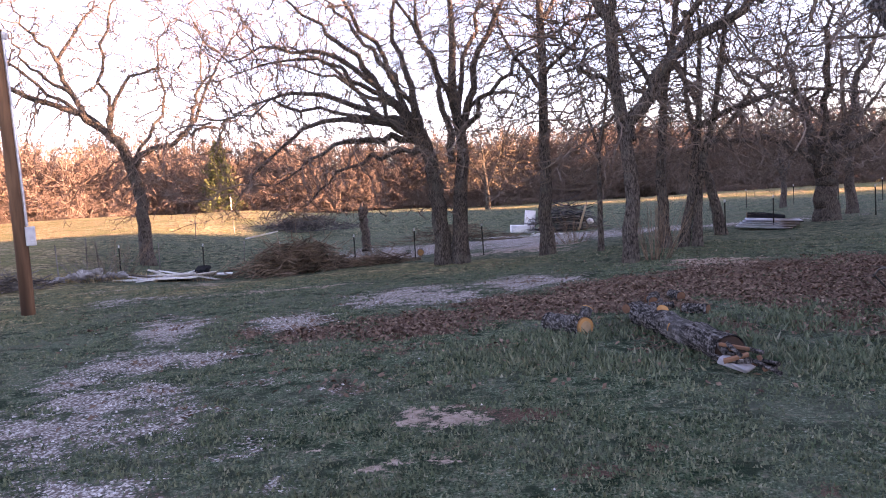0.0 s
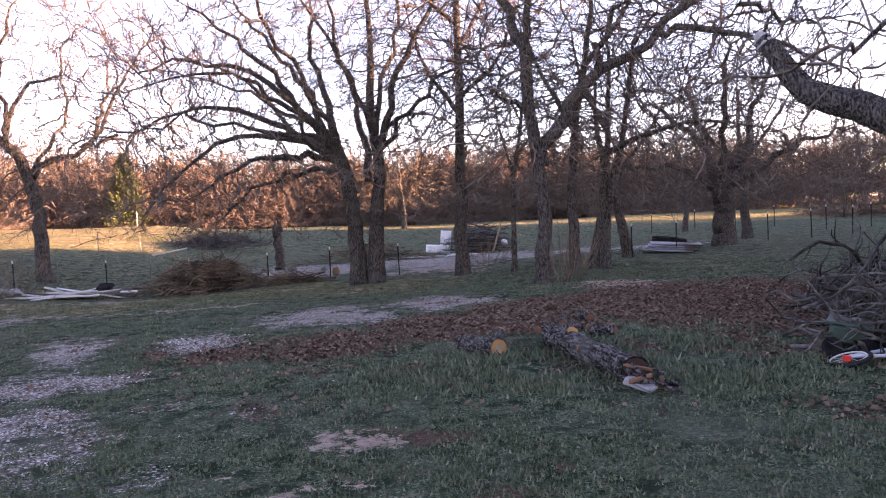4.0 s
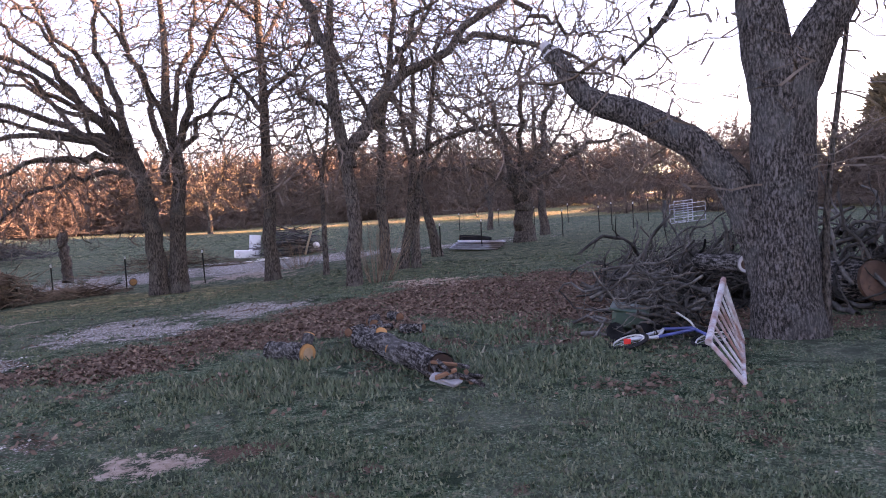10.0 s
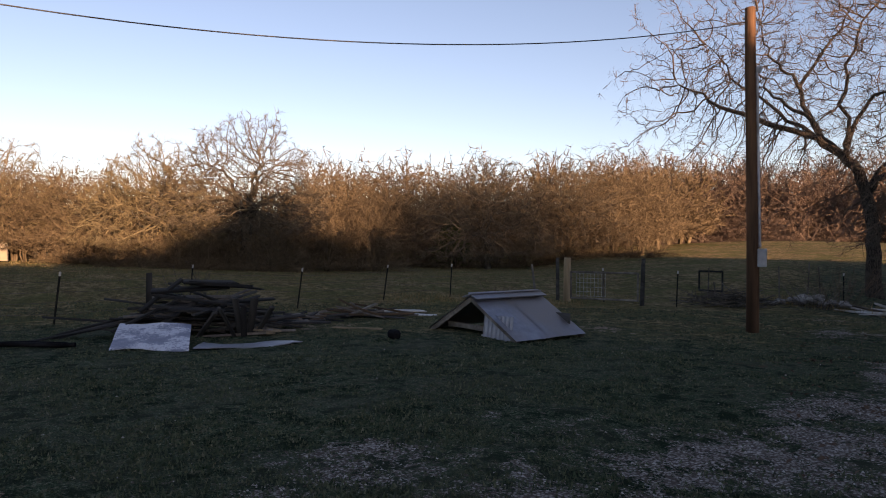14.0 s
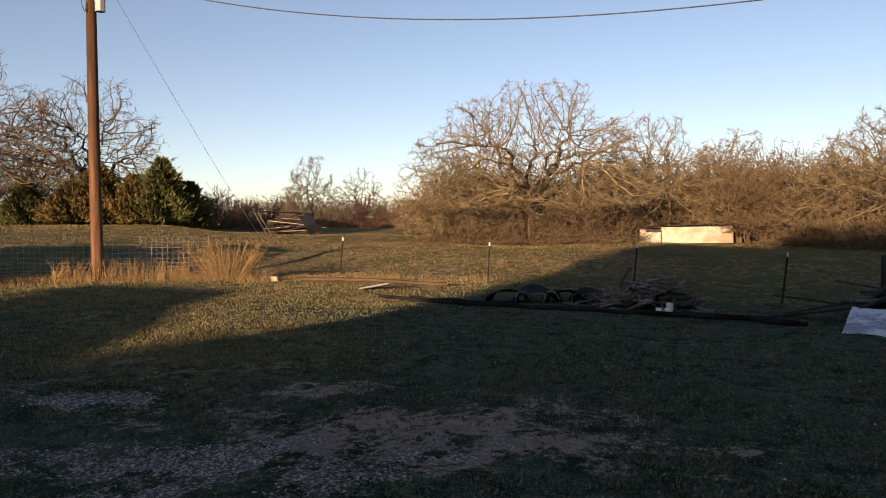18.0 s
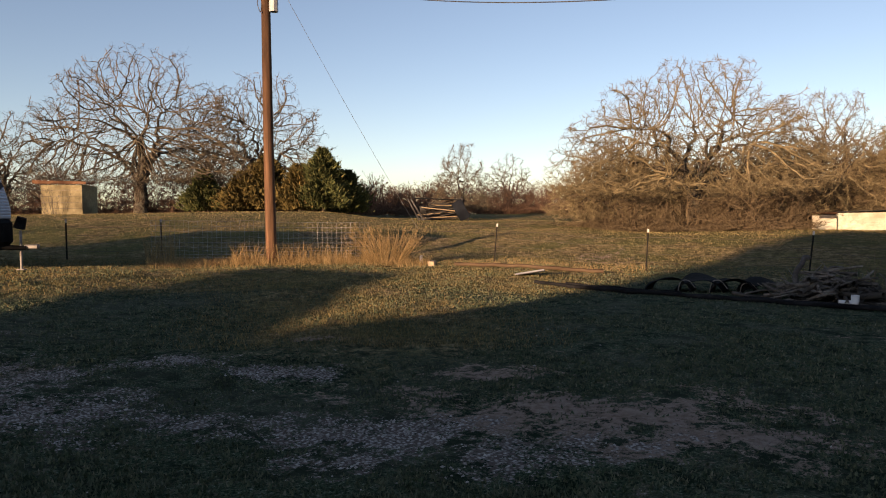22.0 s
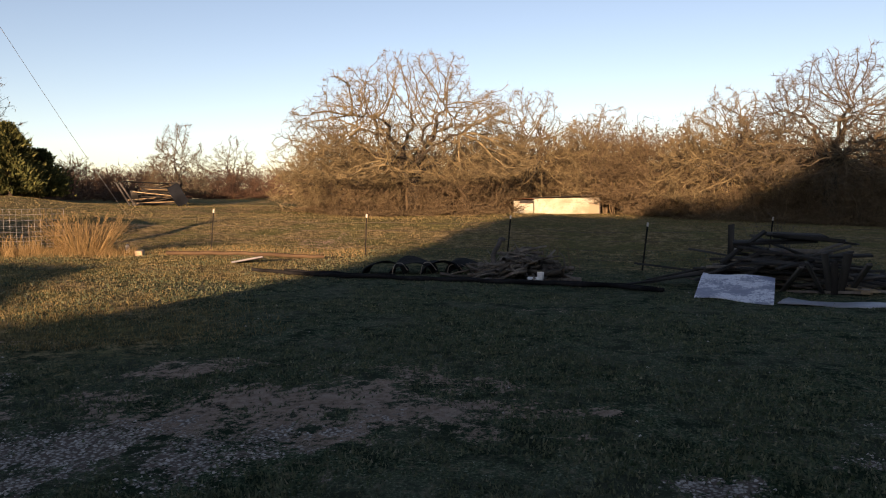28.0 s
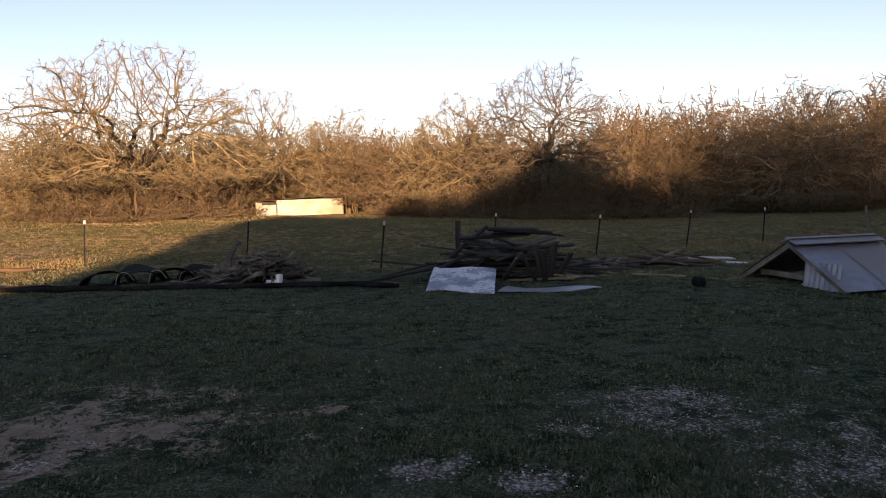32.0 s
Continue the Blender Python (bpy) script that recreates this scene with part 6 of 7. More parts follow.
def netting():
    """A sagging roll of black plastic culvert sheet with pale rims."""
    x, y = polar(99.5, 16.9)
    top = thing("plastic_liner", x, y, None, 99, "crumpled black plastic liner lying by the fence", "plastic sheet")
    for k, (u, w, h) in enumerate(((-.95, .75, .27), (-.3, .8, .3), (.35, .7, .26), (.95, .75, .24))):
        n, m = 14, 6
        V = []
        for i in range(n + 1):
            a = math.pi * i / n
            for j in range(m + 1):
                s = j / m - .5
                V.append((u + w * .62 * math.cos(a) + .06 * math.sin(5 * s + k), s * .9 + .07 * math.sin(a * 3 + k), max(.01, h * math.sin(a) * (1 - .3 * s * (-1) ** k) + .03 * math.sin(3 * a + 4 * s))))
        i = np.arange((n + 1) * (m + 1)).reshape(n + 1, m + 1)
        q = np.stack([i[:-1, :-1], i[1:, :-1], i[1:, 1:], i[:-1, 1:]], -1).reshape(-1, 4)
        hump = part("fold", mesh_np("fold", V, q), BLACKPIPE, top)
        sol = hump.modifiers.new("thick", "SOLIDIFY")
        sol.thickness = .012
    for u, h in ((-.62, .26), (.02, .27), (.62, .22)):
        p = curve_pts([(u - .16, -.46, .02), (u - .1, -.4, h * .9), (u + .06, -.38, h), (u + .2, -.44, h * .4)], 14)
        part("rim", tube_mesh("rim", p[None], np.full((1, 15), .011), 5), GREYWOOD, top)


netting()


def branch_pile(name, az, r, n, L, size, seed, label, mat, rad=(.012, .03), category="brush pile", twigs=0, K=5, wig=.22):
    """A heap of sticks, lying any way, higher in its middle."""
    rng = np.random.default_rng(seed)
    x, y = polar(az, r)
    top = thing(name, x, y, None, az, label, category)
    u, v = rng.normal(0, size[0] * .42, n), rng.normal(0, size[1] * .42, n)
    hill = np.exp(-((u / size[0]) ** 2 + (v / size[1]) ** 2) * 1.6)
    z = size[2] * 1.25 * hill * rng.random(n) ** .6 + .03
    a = rng.uniform(0, 6.28, n)
    d = np.stack([np.cos(a) * 1.3, np.sin(a) * .8, rng.normal(0, .22, n)], -1)
    d /= np.linalg.norm(d, axis=1, keepdims=True)
    ll = rng.uniform(*L, n)
    P = np.zeros((n, K + 1, 3))
    P[:, 0] = np.stack([u, v, z], -1) - d * ll[:, None] / 2
    for k in range(K):
        d = d + rng.normal(size=(n, 3)) * wig * .5
        d /= np.linalg.norm(d, axis=1, keepdims=True)
        P[:, k + 1] = P[:, k] + d * (ll / K)[:, None]
    P[:, :, 2] = np.maximum(P[:, :, 2], .015)
    r0 = rng.uniform(*rad, n)
    R = r0[:, None] * np.linspace(1, .5, K + 1)[None]
    big = min(n, 60)
    for k in range(big):
        part("stick", tube_mesh("stick", P[k:k + 1], R[k:k + 1] * 1.25, 6), mat, top)
    items = [tubes(P[big:], R[big:], 4)] if n > big else []
    if twigs:
        q, rr = sprout(P, R, twigs, rng, (.2, .55), (25, 70), 3, .25, .12, (.1, 1), .5, .4)
        items.append(tubes(q, np.maximum(rr, .004), 3))
    if items:
        tagged(part("tangle", mesh_np("tangle", *join_vq(items)), mat, top), kind="stuff")
    return top


STICK = plain("grey_dead_wood", (.09, .078, .066), (.22, .195, .17), 14, .9, vary=.25)
STICK_RED = plain("reddish_brush", (.1, .07, .048), (.255, .185, .13), 14, .9, vary=.3)
STICK_GREY = plain("lichen_grey_branches", (.045, .041, .036), (.135, .125, .112), 16, .9, vary=.3)
STICK_DARK = plain("dark_dead_branches", (.055, .05, .047), (.14, .13, .125), 14, .9, vary=.25)
branch_pile("firewood_pile", 92.2, 15.9, 130, (.4, 1.1), (1.0, .6, .5), 101, "heap of short grey dead branches by the fence", STICK, (.02, .05), twigs=104)
_x, _y = polar(94.2, 16.0)
_st = thing("crooked_stick", _x, _y, None, 94, "thick crooked branch standing out of the heap", "branch")
part("stick", tube_mesh("stick", [curve_pts([(0, 0, .2), (-.02, 0, .5), (.1, 0, .72), (.14, 0, .84), (.24, 0, .82)], 12)], np.linspace(.06, .04, 13)[None], 8), STICK_DARK, _st)
for _k in range(9):
    _x, _y = polar(89.5 + RNG.uniform(-2, 2), 18 + RNG.uniform(-.4, .4))
    _s = thing("thin_sprout", _x, _y, None, 90, "thin bare upright sprout by the fence", "plant", "sprouts by the fence")
    _p = curve_pts([(0, 0, 0), (RNG.uniform(-.1, .1), 0, .5), (RNG.uniform(-.25, .25), 0, 1.0)], 8)
    part("stem", tube_mesh("stem", _p[None], np.linspace(.009, .003, 9)[None], 4), STICK_RED, _s)

branch_pile("brush_pile", 13.6, 28.2, 520, (.6, 1.8), (2.3, 1.1, .95), 102, "large heap of reddish-brown cut brush along the fence", STICK_RED, (.01, .028), twigs=585, wig=.5)
branch_pile("brush_pile", 7.5, 27.0, 120, (.5, 1.4), (1.5, .7, .25), 103, "low end of a brush heap", STICK_RED, (.008, .018), twigs=325)
branch_pile("brush_pile", 13.2, 50, 420, (.7, 1.8), (3.6, 1.4, .8), 104, "dark brush heap out in the meadow", STICK_DARK, (.01, .022), twigs=455)
branch_pile("brush_pile", 1.2, 37.5, 380, (.5, 1.4), (3.8, 1.0, .8), 105, "weedy brush growing behind the fence", STICK_RED, (.006, .014), twigs=520)
branch_pile("brush_pile", 33.6, 26.6, 120, (.6, 1.6), (1.6, 1.2, .35), 106, "thin grey branches lying by the fence", STICK, (.008, .02), twigs=325)
branch_pile("branch_pile", -41.0, 11.6, 240, (.7, 2.0), (1.8, 1.0, .36), 107, "big heap of grey cut branches under the oak", STICK_GREY, (.012, .045), twigs=1430, wig=.75, K=8)
branch_pile("branch_pile", -37.2, 13.2, 80, (.7, 1.6), (1.3, .8, .5), 108, "twiggy end of the branch heap", STICK_GREY, (.01, .025), twigs=975, wig=.7, K=8)
branch_pile("branch_pile", -49.6, 12.0, 120, (.8, 2.0), (1.5, 1.2, .7), 109, "heap of cut branches behind the oak", STICK_GREY, (.014, .05), twigs=455, wig=.7, K=8)

# ---------------------------------------------------------------- travel trailer
def trailer_siding(name, base):
    m, nt, b = material(name, .35)
    v = coords(nt)
    w = nt.nodes.new("ShaderNodeTexWave")
    w.wave_type, w.bands_direction, w.wave_profile = "BANDS", "Z", "SIN"
    w.inputs["Scale"].default_value = 4.2
    w.inputs["Distortion"].default_value = 0.0
    nt.links.new(v, w.inputs["Vector"])
    n = noise_tex(nt, v, 2.0, 4)
    c = mix(nt, ramp(nt, n, [(.4, (0, 0, 0)), (.75, (.35, .35, .35))]), base, tuple(x * .85 for x in base))
    # groove shade painted in: a darker line along each rib
    c = mix(nt, ramp(nt, w.outputs["Fac"], [(.0, (.55, .55, .55)), (.22, (0, 0, 0))]), c, tuple(x * .45 for x in base))
    nt.links.new(c, b.inputs["Base Color"])
    bump(nt, b, w.outputs["Fac"], .7, .035)
    return m


SIDE_W = trailer_siding("ribbed_white_siding", (.47, .46, .435))
SIDE_T = trailer_siding("ribbed_tan_siding", (.38, .35, .275))
# white front facing away from the sun: its bluish shade is in this colour
CAP_UP = trailer_siding("shade_blue_front_siding", (.40, .43, .5))
CAP_LOW = plain("black_gravel_guard", (.012, .012, .013), (.03, .03, .032), 30, .5)
RUBBER = plain("tyre_rubber", (.012, .012, .012), (.03, .03, .03), 30, .9)
RIM = plain("pale_wheel_steel", (.16, .145, .115), (.26, .235, .19), 12, .4, .2)
TRIMBLACK = plain("black_trim", (.008, .008, .008), (.016, .016, .016), 20, .85)
DECAL = plain("dark_grey_decal", (.04, .045, .055), (.07, .078, .09), 10, .85)
GLASS, _gt, _gb = material("dark_tinted_glass", .05)
_gb.inputs["Base Color"].default_value = (.015, .017, .02, 1)
_gb.inputs["Specular IOR Level"].default_value = .12
JACK = plain("scuffed_jack_steel", (.16, .15, .14), (.3, .29, .27), 14, .6, .3)
REDMARK = plain("faded_red_ink", (.5, .12, .1), (.6, .2, .16), 20, .7)


def profile_mesh(name, pts, y0, y1):
    """A band along a side profile, from one side of the trailer to the other."""
    n = len(pts)
    V = [(x, y0, z) for x, z in pts] + [(x, y1, z) for x, z in pts]
    Q = [(k, k + 1, n + k + 1, n + k) for k in range(n - 1)]
    return mesh_np(name, V, Q)


def travel_trailer():
    top = thing("travel_trailer", -6.0, -20.75, .52, 121.9, "white ribbed travel trailer, its front toned grey-blue for shade, parked on its jack", "travel trailer")
    z0 = .62
    nose = curve_pts([(3.5, 0, 3.0), (3.72, 0, 2.9), (4.0, 0, 2.5), (4.24, 0, 1.97), (4.39, 0, 1.42), (4.38, 0, 1.12), (4.28, 0, .85), (4.14, 0, z0 - .03)], 28)[:, ::2]
    roof = [(-4.6, 2.9), (-2, 2.97), (2.6, 3.02)]
    outline = roof + [tuple(p) for p in nose]
    for y, flip in ((0.0, False), (-2.44, True)):
        bm = bmesh.new()
        vs = [bm.verts.new((x, y, z)) for x, z in outline] + [bm.verts.new((-4.6, y, z0 - .03))]
        bm.faces.new(vs if not flip else vs[::-1])
        part("side_wall", bm, SIDE_W, top, "ribbed white side wall")
    part("lower_band", solid((8.86, .012, .55), (-.17, .008, .9), (0, 0, 0), .002), SIDE_T, top, "ribbed tan lower side band")
    cut = [k for k, (x, z) in enumerate(map(tuple, nose)) if z < 1.2][0]
    part("front_cap", profile_mesh("front_cap", [tuple(p) for p in nose[:cut + 1]], .002, -2.44), CAP_UP, top, "ribbed front wall toned grey-blue for shade")
    part("front_guard", profile_mesh("front_guard", [tuple(p) for p in nose[cut:]], .004, -2.44), CAP_LOW, top, "black guard on the lower front")
    part("roof", profile_mesh("roof", roof + [tuple(nose[0])], .01, -2.44), SIDE_W, top)
    part("underside", solid((8.6, 2.3, .1), (-.3, -1.22, z0 - .1), bevel=.01), TRIMBLACK, top)
    edge = np.array([(x, .01, z) for x, z in outline[2:]])
    part("corner_trim", tube_mesh("corner_trim", curve_pts(edge, 40)[None], np.full((1, 41), .02), 6), TRIMBLACK, top)
    part("roof_trim", rod((-4.6, .01, 2.91), (2.6, .01, 3.02), .02, sides=6), TRIMBLACK, top)
    part("skirt_rail", rod((-4.5, .012, .62), (4.14, .012, .61), .018, sides=6), TRIMBLACK, top)
    awning = part("awning", rod((-4.6, .09, 2.84), (2.16, .09, 2.92), .06, sides=10), TRIMBLACK, top, "rolled black awning")
    part("awning_arm", solid((.1, .06, 1.85), (2.2, .05, 2.02), (0, 0, 0), .008), TRIMBLACK, awning)
    part("awning_cap", solid((.2, .16, .24), (2.18, .08, 2.9), (0, 0, 0), .03), TRIMBLACK, awning)
    # door
    door = part("door", solid((.66, .03, 1.8), (.83, .012, 1.67), (0, 0, 0), .012), WHITE, top, "white entrance door")
    bm = solid((.05, .04, 1.9), (.475, .016, 1.67))
    bm = solid((.05, .04, 1.9), (1.185, .016, 1.67), bm=bm)
    bm = solid((.66, .04, .06), (.83, .016, 2.59), bm=bm)
    bm = solid((.66, .04, .04), (.83, .016, .74), bm=bm)
    part("door_frame", bm, TRIMBLACK, door)
    part("window_rim", solid((.4, .014, .74), (.85, .024, 2.12), bevel=.006), TRIMBLACK, door)
    part("door_window", solid((.32, .02, .66), (.85, .028, 2.12), bevel=.006), GLASS, door)
    part("door_handle", solid((.09, .05, .12), (.53, .04, 1.5), bevel=.01), TRIMBLACK, door)
    part("grab_handle", tube_mesh("grab_handle", [curve_pts([(.44, .02, 1.92), (.24, .1, 1.9), (.22, .1, 1.42), (.44, .02, 1.38)], 14)], np.full((1, 15), .016), 6), TRIMBLACK, top)

    def window(x, z, w, h, panes):
        win = part("window", solid((w + .07, .03, h + .07), (x, .012, z), bevel=.012), TRIMBLACK, top, "dark tinted window")
        for k in range(panes):
            part("pane", solid((w / panes - .03, .02, h - .02), (x - w / 2 + w / panes * (k + .5), .022, z), bevel=.004), GLASS, win)

    window(-.75, 1.83, 1.0, .9, 2)
    window(2.7, 1.93, .74, .52, 2)
    part("window_sticker", solid((.26, .006, .34), (2.86, .036, 1.9), bevel=.002), TIP, top, "white paper stuck in the window")
    part("sticker_mark", solid((.16, .004, .08), (2.86, .041, 1.92)), REDMARK, top)
    hatch = part("storage_door", solid((.68, .025, .48), (3.74, .016, 1.04), bevel=.008), SIDE_W, top)
    part("hatch_rim", solid((.73, .015, .53), (3.74, .012, 1.04), bevel=.004), TRIMBLACK, hatch)
    # sweeping stripes and maker's marks, as plain shapes
    for a, c, r in (((2.95, 2.7), (4.0, 2.12), .03), ((3.3, 2.55), (4.0, 2.14), .018), ((-.2, 1.42), (.42, 1.3), .03)):
        part("stripe", solid((math.dist(a, c), .006, r * 2), ((a[0] + c[0]) / 2, .016, (a[1] + c[1]) / 2), (0, math.degrees(math.atan2(a[1] - c[1], c[0] - a[0])), 0), .002), DECAL, top)
    bm = bmesh.new()
    for k, (u, z, w) in enumerate(((3.55, 2.22, .4), (3.68, 2.14, .46), (3.66, 2.07, .34), (3.8, 2.18, .2))):
        bm = solid((w, .006, .028), (u, .016, z), (0, 22 - 14 * k, 0), bm=bm)
    part("side_emblem", bm, DECAL, top)
    bm = bmesh.new()
    for k in range(8):
        bm = solid((.06 if k != 3 else .02, .006, .075), (3.36 + .085 * k, .016, 1.9), (0, 8, 0), bm=bm)
    part("side_marking", bm, DECAL, top)
    part("wheel_stripe", solid((.35, .006, .1), (.2, .02, 1.0), (0, 0, 0), .002), WHITE, top)
    for u, w in ((-1.3, .14), (-1.0, .2), (-.7, .1)):
        part("side_tag", solid((w, .006, .07), (u, .02, 1.12), (0, 0, 0), .002), DECAL, top)
    fm = lambda u, z: (float(np.interp(z, nose[::-1, 1], nose[::-1, 0])) + .015, u, z)
    bm = bmesh.new()
    for k, (w, h) in enumerate(((.1, .17), (.14, .13), (.13, .15), (.14, .13), (.15, .13))):
        bm = solid((.02, w, h), fm(-.86 - .19 * k, 2.3), (0, -25, 0), .01, bm=bm)
    part("front_marking", bm, DECAL, top)
    part("front_emblem", solid((.02, .5, .2), fm(-1.22, 2.66), (0, -33, 0), .04), DECAL, top)
    for s in (-1, 1):
        part("front_stripe", solid((.02, .6, .05), fm(-1.22 + s * .32, 1.98), (s * 16, -22, 0), .004), DECAL, top)
        part("front_stripe", solid((.02, .46, .06), fm(-1.22 + s * .26, 1.9), (s * 20, -22, 0), .004), DECAL, top)
        part("front_stripe", solid((.02, .55, .13), fm(-1.22 + s * .92, 1.92), (s * 22, -20, 0), .004), DECAL, top)
    unit = part("air_conditioner", solid((1.0, .75, .38), (.9, -1.22, 3.2), (0, 0, 0), .1), WHITE, top, "white roof air conditioner")
    part("grille", solid((.02, .6, .14), (.46, -1.22, 3.14), bevel=.004), GREYBOX, unit)
    part("roof_vent", solid((.4, .4, .12), (-1.9, -1.2, 3.02), bevel=.02), TRIMBLACK, top)
    # wheels
    for x in (0.0, -.86):
        for y in (-.14, -2.28):
            wheel = part("wheel", tube_mesh("wheel", [[(x, y - .11, .345), (x, y - .095, .345), (x, y + .095, .345), (x, y + .11, .345)]], np.array([[.29, .345, .345, .29]]), 28), RUBBER, top, "black tyre")
            part("rim", rod((x, y + .06, .345), (x, y + .112, .345), .21, .19, 20), RIM, wheel, "pale steel rim")
            part("hub", rod((x, y + .11, .345), (x, y + .14, .345), .055, .045, 12), TRIMBLACK, wheel)
            for k in range(8):
                a = k * math.pi / 4
                part("slot", rod((x + .13 * math.cos(a), y + .112, .345 + .13 * math.sin(a)), (x + .13 * math.cos(a), y + .117, .345 + .13 * math.sin(a)), .032, sides=8), TRIMBLACK, wheel)
        arch = np.array([(x + .42 * math.cos(a), .012, .40 + .40 * math.sin(a)) for a in np.linspace(.1, math.pi - .1, 16)])
        part("wheel_arch", tube_mesh("wheel_arch", arch[None], np.full((1, 16), .045), 6), TRIMBLACK, top)
    # drawbar, jack, cover and step
    for s in (-1, 1):
        part("drawbar", rod((4.1, -1.22 + s * .75, .52), (5.4, -1.22 + s * .06, .5), .045, sides=6), TRIMBLACK, top)
    jack = part("jack", rod((5.25, -1.22, .0), (5.25, -1.22, .9), .03, sides=10), JACK, top, "steel tongue jack")
    part("jack_foot", solid((.16, .16, .02), (5.25, -1.22, .0)), JACK, jack)
    part("jack_head", rod((5.22, -1.22, .95), (5.3, -1.22, 1.2), .13, .1, 12), TRIMBLACK, jack)
    part("coupler", solid((.32, .12, .1), (5.5, -1.22, .52), (0, 0, 0), .02), JACK, top)
    part("gas_cover", solid((.4, .78, .62), (4.72, -1.22, .86), (0, 0, 0), .09), TRIMBLACK, top, "black gas bottle cover")
    part("step", solid((.62, .3, .05), (.83, .1, .42), bevel=.01), TRIMBLACK, top)
    part("stabiliser", rod((3.5, -.25, .5), (2.9, -.25, .03), .022, sides=6), TRIMBLACK, top)
    part("wheel_chock", solid((.2, .18, .24), (.42, .02, .12), (0, 0, 8), .02), TANWOOD, top)
    # the door side is its right side
    for o in top.children_recursive:
        if o.data.users == 1 or not o.data.get("turned"):
            o.data.transform(Matrix.Diagonal((1, -1, 1, 1)))
            o.data.flip_normals()
            o.data["turned"] = True


travel_trailer()
lie("wood_block", 162.2, 21.0, (.28, .2, .22), TANWOOD, "tan wooden block under the trailer", "block", 20)
lie("spare_wheel", 157.8, 22.4, (.6, .6, .16), RUBBER, "tyre lying under the trailer", "wheel", 0, 0, (0, 0), .07)
for _k in range(3):
    lie("white_pipe", 153.2 + 1.0 * _k, 20.2 - .2 * _k, (1.9, .035, .035), WHITE, "white plastic pipe lying on the grass", "pipe", 40 + 4 * _k, .01, (0, 0), .015, "pipes by the trailer")

# ---------------------------------------------------------------- pale shed, collapsed hut, ruined white building
RUST = plain("rusty_roof", (.10, .05, .03), (.22, .12, .07), 6, .8)
PALEWALL = plain("pale_yellow_block_wall", (.2, .17, .1), (.33, .28, .17), 9, .9, stain=(.15, .125, .075))


def shed():
    x, y = polar(146.6, 50)
    top = thing("garden_shed", x, y, None, 126, "small pale block shed with a rusty low roof", "shed")
    w, d, h = 2.3, 2.4, 1.75
    part("front_wall", solid((w, .15, h), (0, d / 2, h / 2)), PALEWALL, top)
    part("back_wall", solid((w, .15, h), (0, -d / 2, h / 2)), PALEWALL, top)
    part("side_wall", solid((.15, d - .15, h), (w / 2 - .075, 0, h / 2)), PALEWALL, top)
    part("side_wall", solid((.15, d - .15, h), (-w / 2 + .075, 0, h / 2)), PALEWALL, top)
    for k in range(4):
        part("course", solid((w + .01, .012, .02), (0, -d / 2 - .075, .35 + .36 * k)), GREYWOOD, top)
    for k in range(9):
        part("roof_board", solid(((w + .7) / 9 - .012, d + .7, .05), (-(w + .7) / 2 + (w + .7) / 9 * (k + .5), 0, h + .16 + .008 * (k % 2)), (3, 2, 0), .006), RUST, top)
    part("fascia", solid((w + .72, .05, .16), (0, -d / 2 - .36, h + .14), (0, 2, 0), .008), RUST, top, "dark rusty roof edge")
    part("door", solid((.03, .8, 1.5), (-w / 2 - .01, .2, .78), bevel=.006), GREYWOOD, top)


shed()


def wreck():
    x, y = polar(119.5, 50)
    top = thing("collapsed_hut", x, y, None, 119, "collapsed wooden hut leaning over with a fallen sheet wall", "hut")
    rng = np.random.default_rng(5)
    for u, lean in ((-2.0, -28), (-1.75, -30), (1.1, -20), (1.5, -16)):
        o = part("post", solid((.1, .1, 1.75), bevel=.01), DARKWOOD, top)
        o.matrix_local = pose(u, rng.uniform(-.8, -.4), .75, 0, lean, 0)
    for k in range(13):
        o = part("board", solid((rng.uniform(2.0, 2.9), .12, .05), bevel=.006), TANWOOD if k % 3 == 1 else DARKWOOD, top)
        o.matrix_local = pose(rng.uniform(-.4, .2), rng.uniform(-.6, .5), .14 + .09 * k, rng.normal(0, 8), rng.normal(-4, 11), rng.normal(0, 10))
    for k in range(4):
        o = part("roof_plank", solid((3.6, .4, .05), bevel=.008), DARKWOOD, top)
        o.matrix_local = pose(-.3, -.6 + .42 * k, 1.46 + .02 * (k % 2), 2, 3, 2)
    part("back_wall", solid((3.0, .06, 1.1), (-.1, .9, .6), (0, -6, 0), .008), DARKWOOD, top)
    o = part("fallen_wall", solid((.75, .05, 1.4), bevel=.008), SLATE, top, "blue-grey fallen metal sheet")
    o.matrix_local = pose(1.2, -.95, .68, 10, -30, 6)


SLATE = plain("dull_blue_grey_sheet", (.014, .017, .023), (.026, .03, .038), 5, .8)
wreck()


PEELED = plain("peeling_white_boards", (.34, .33, .26), (.55, .545, .45), 5, .8, relief=.3, stain=(.3, .25, .18))


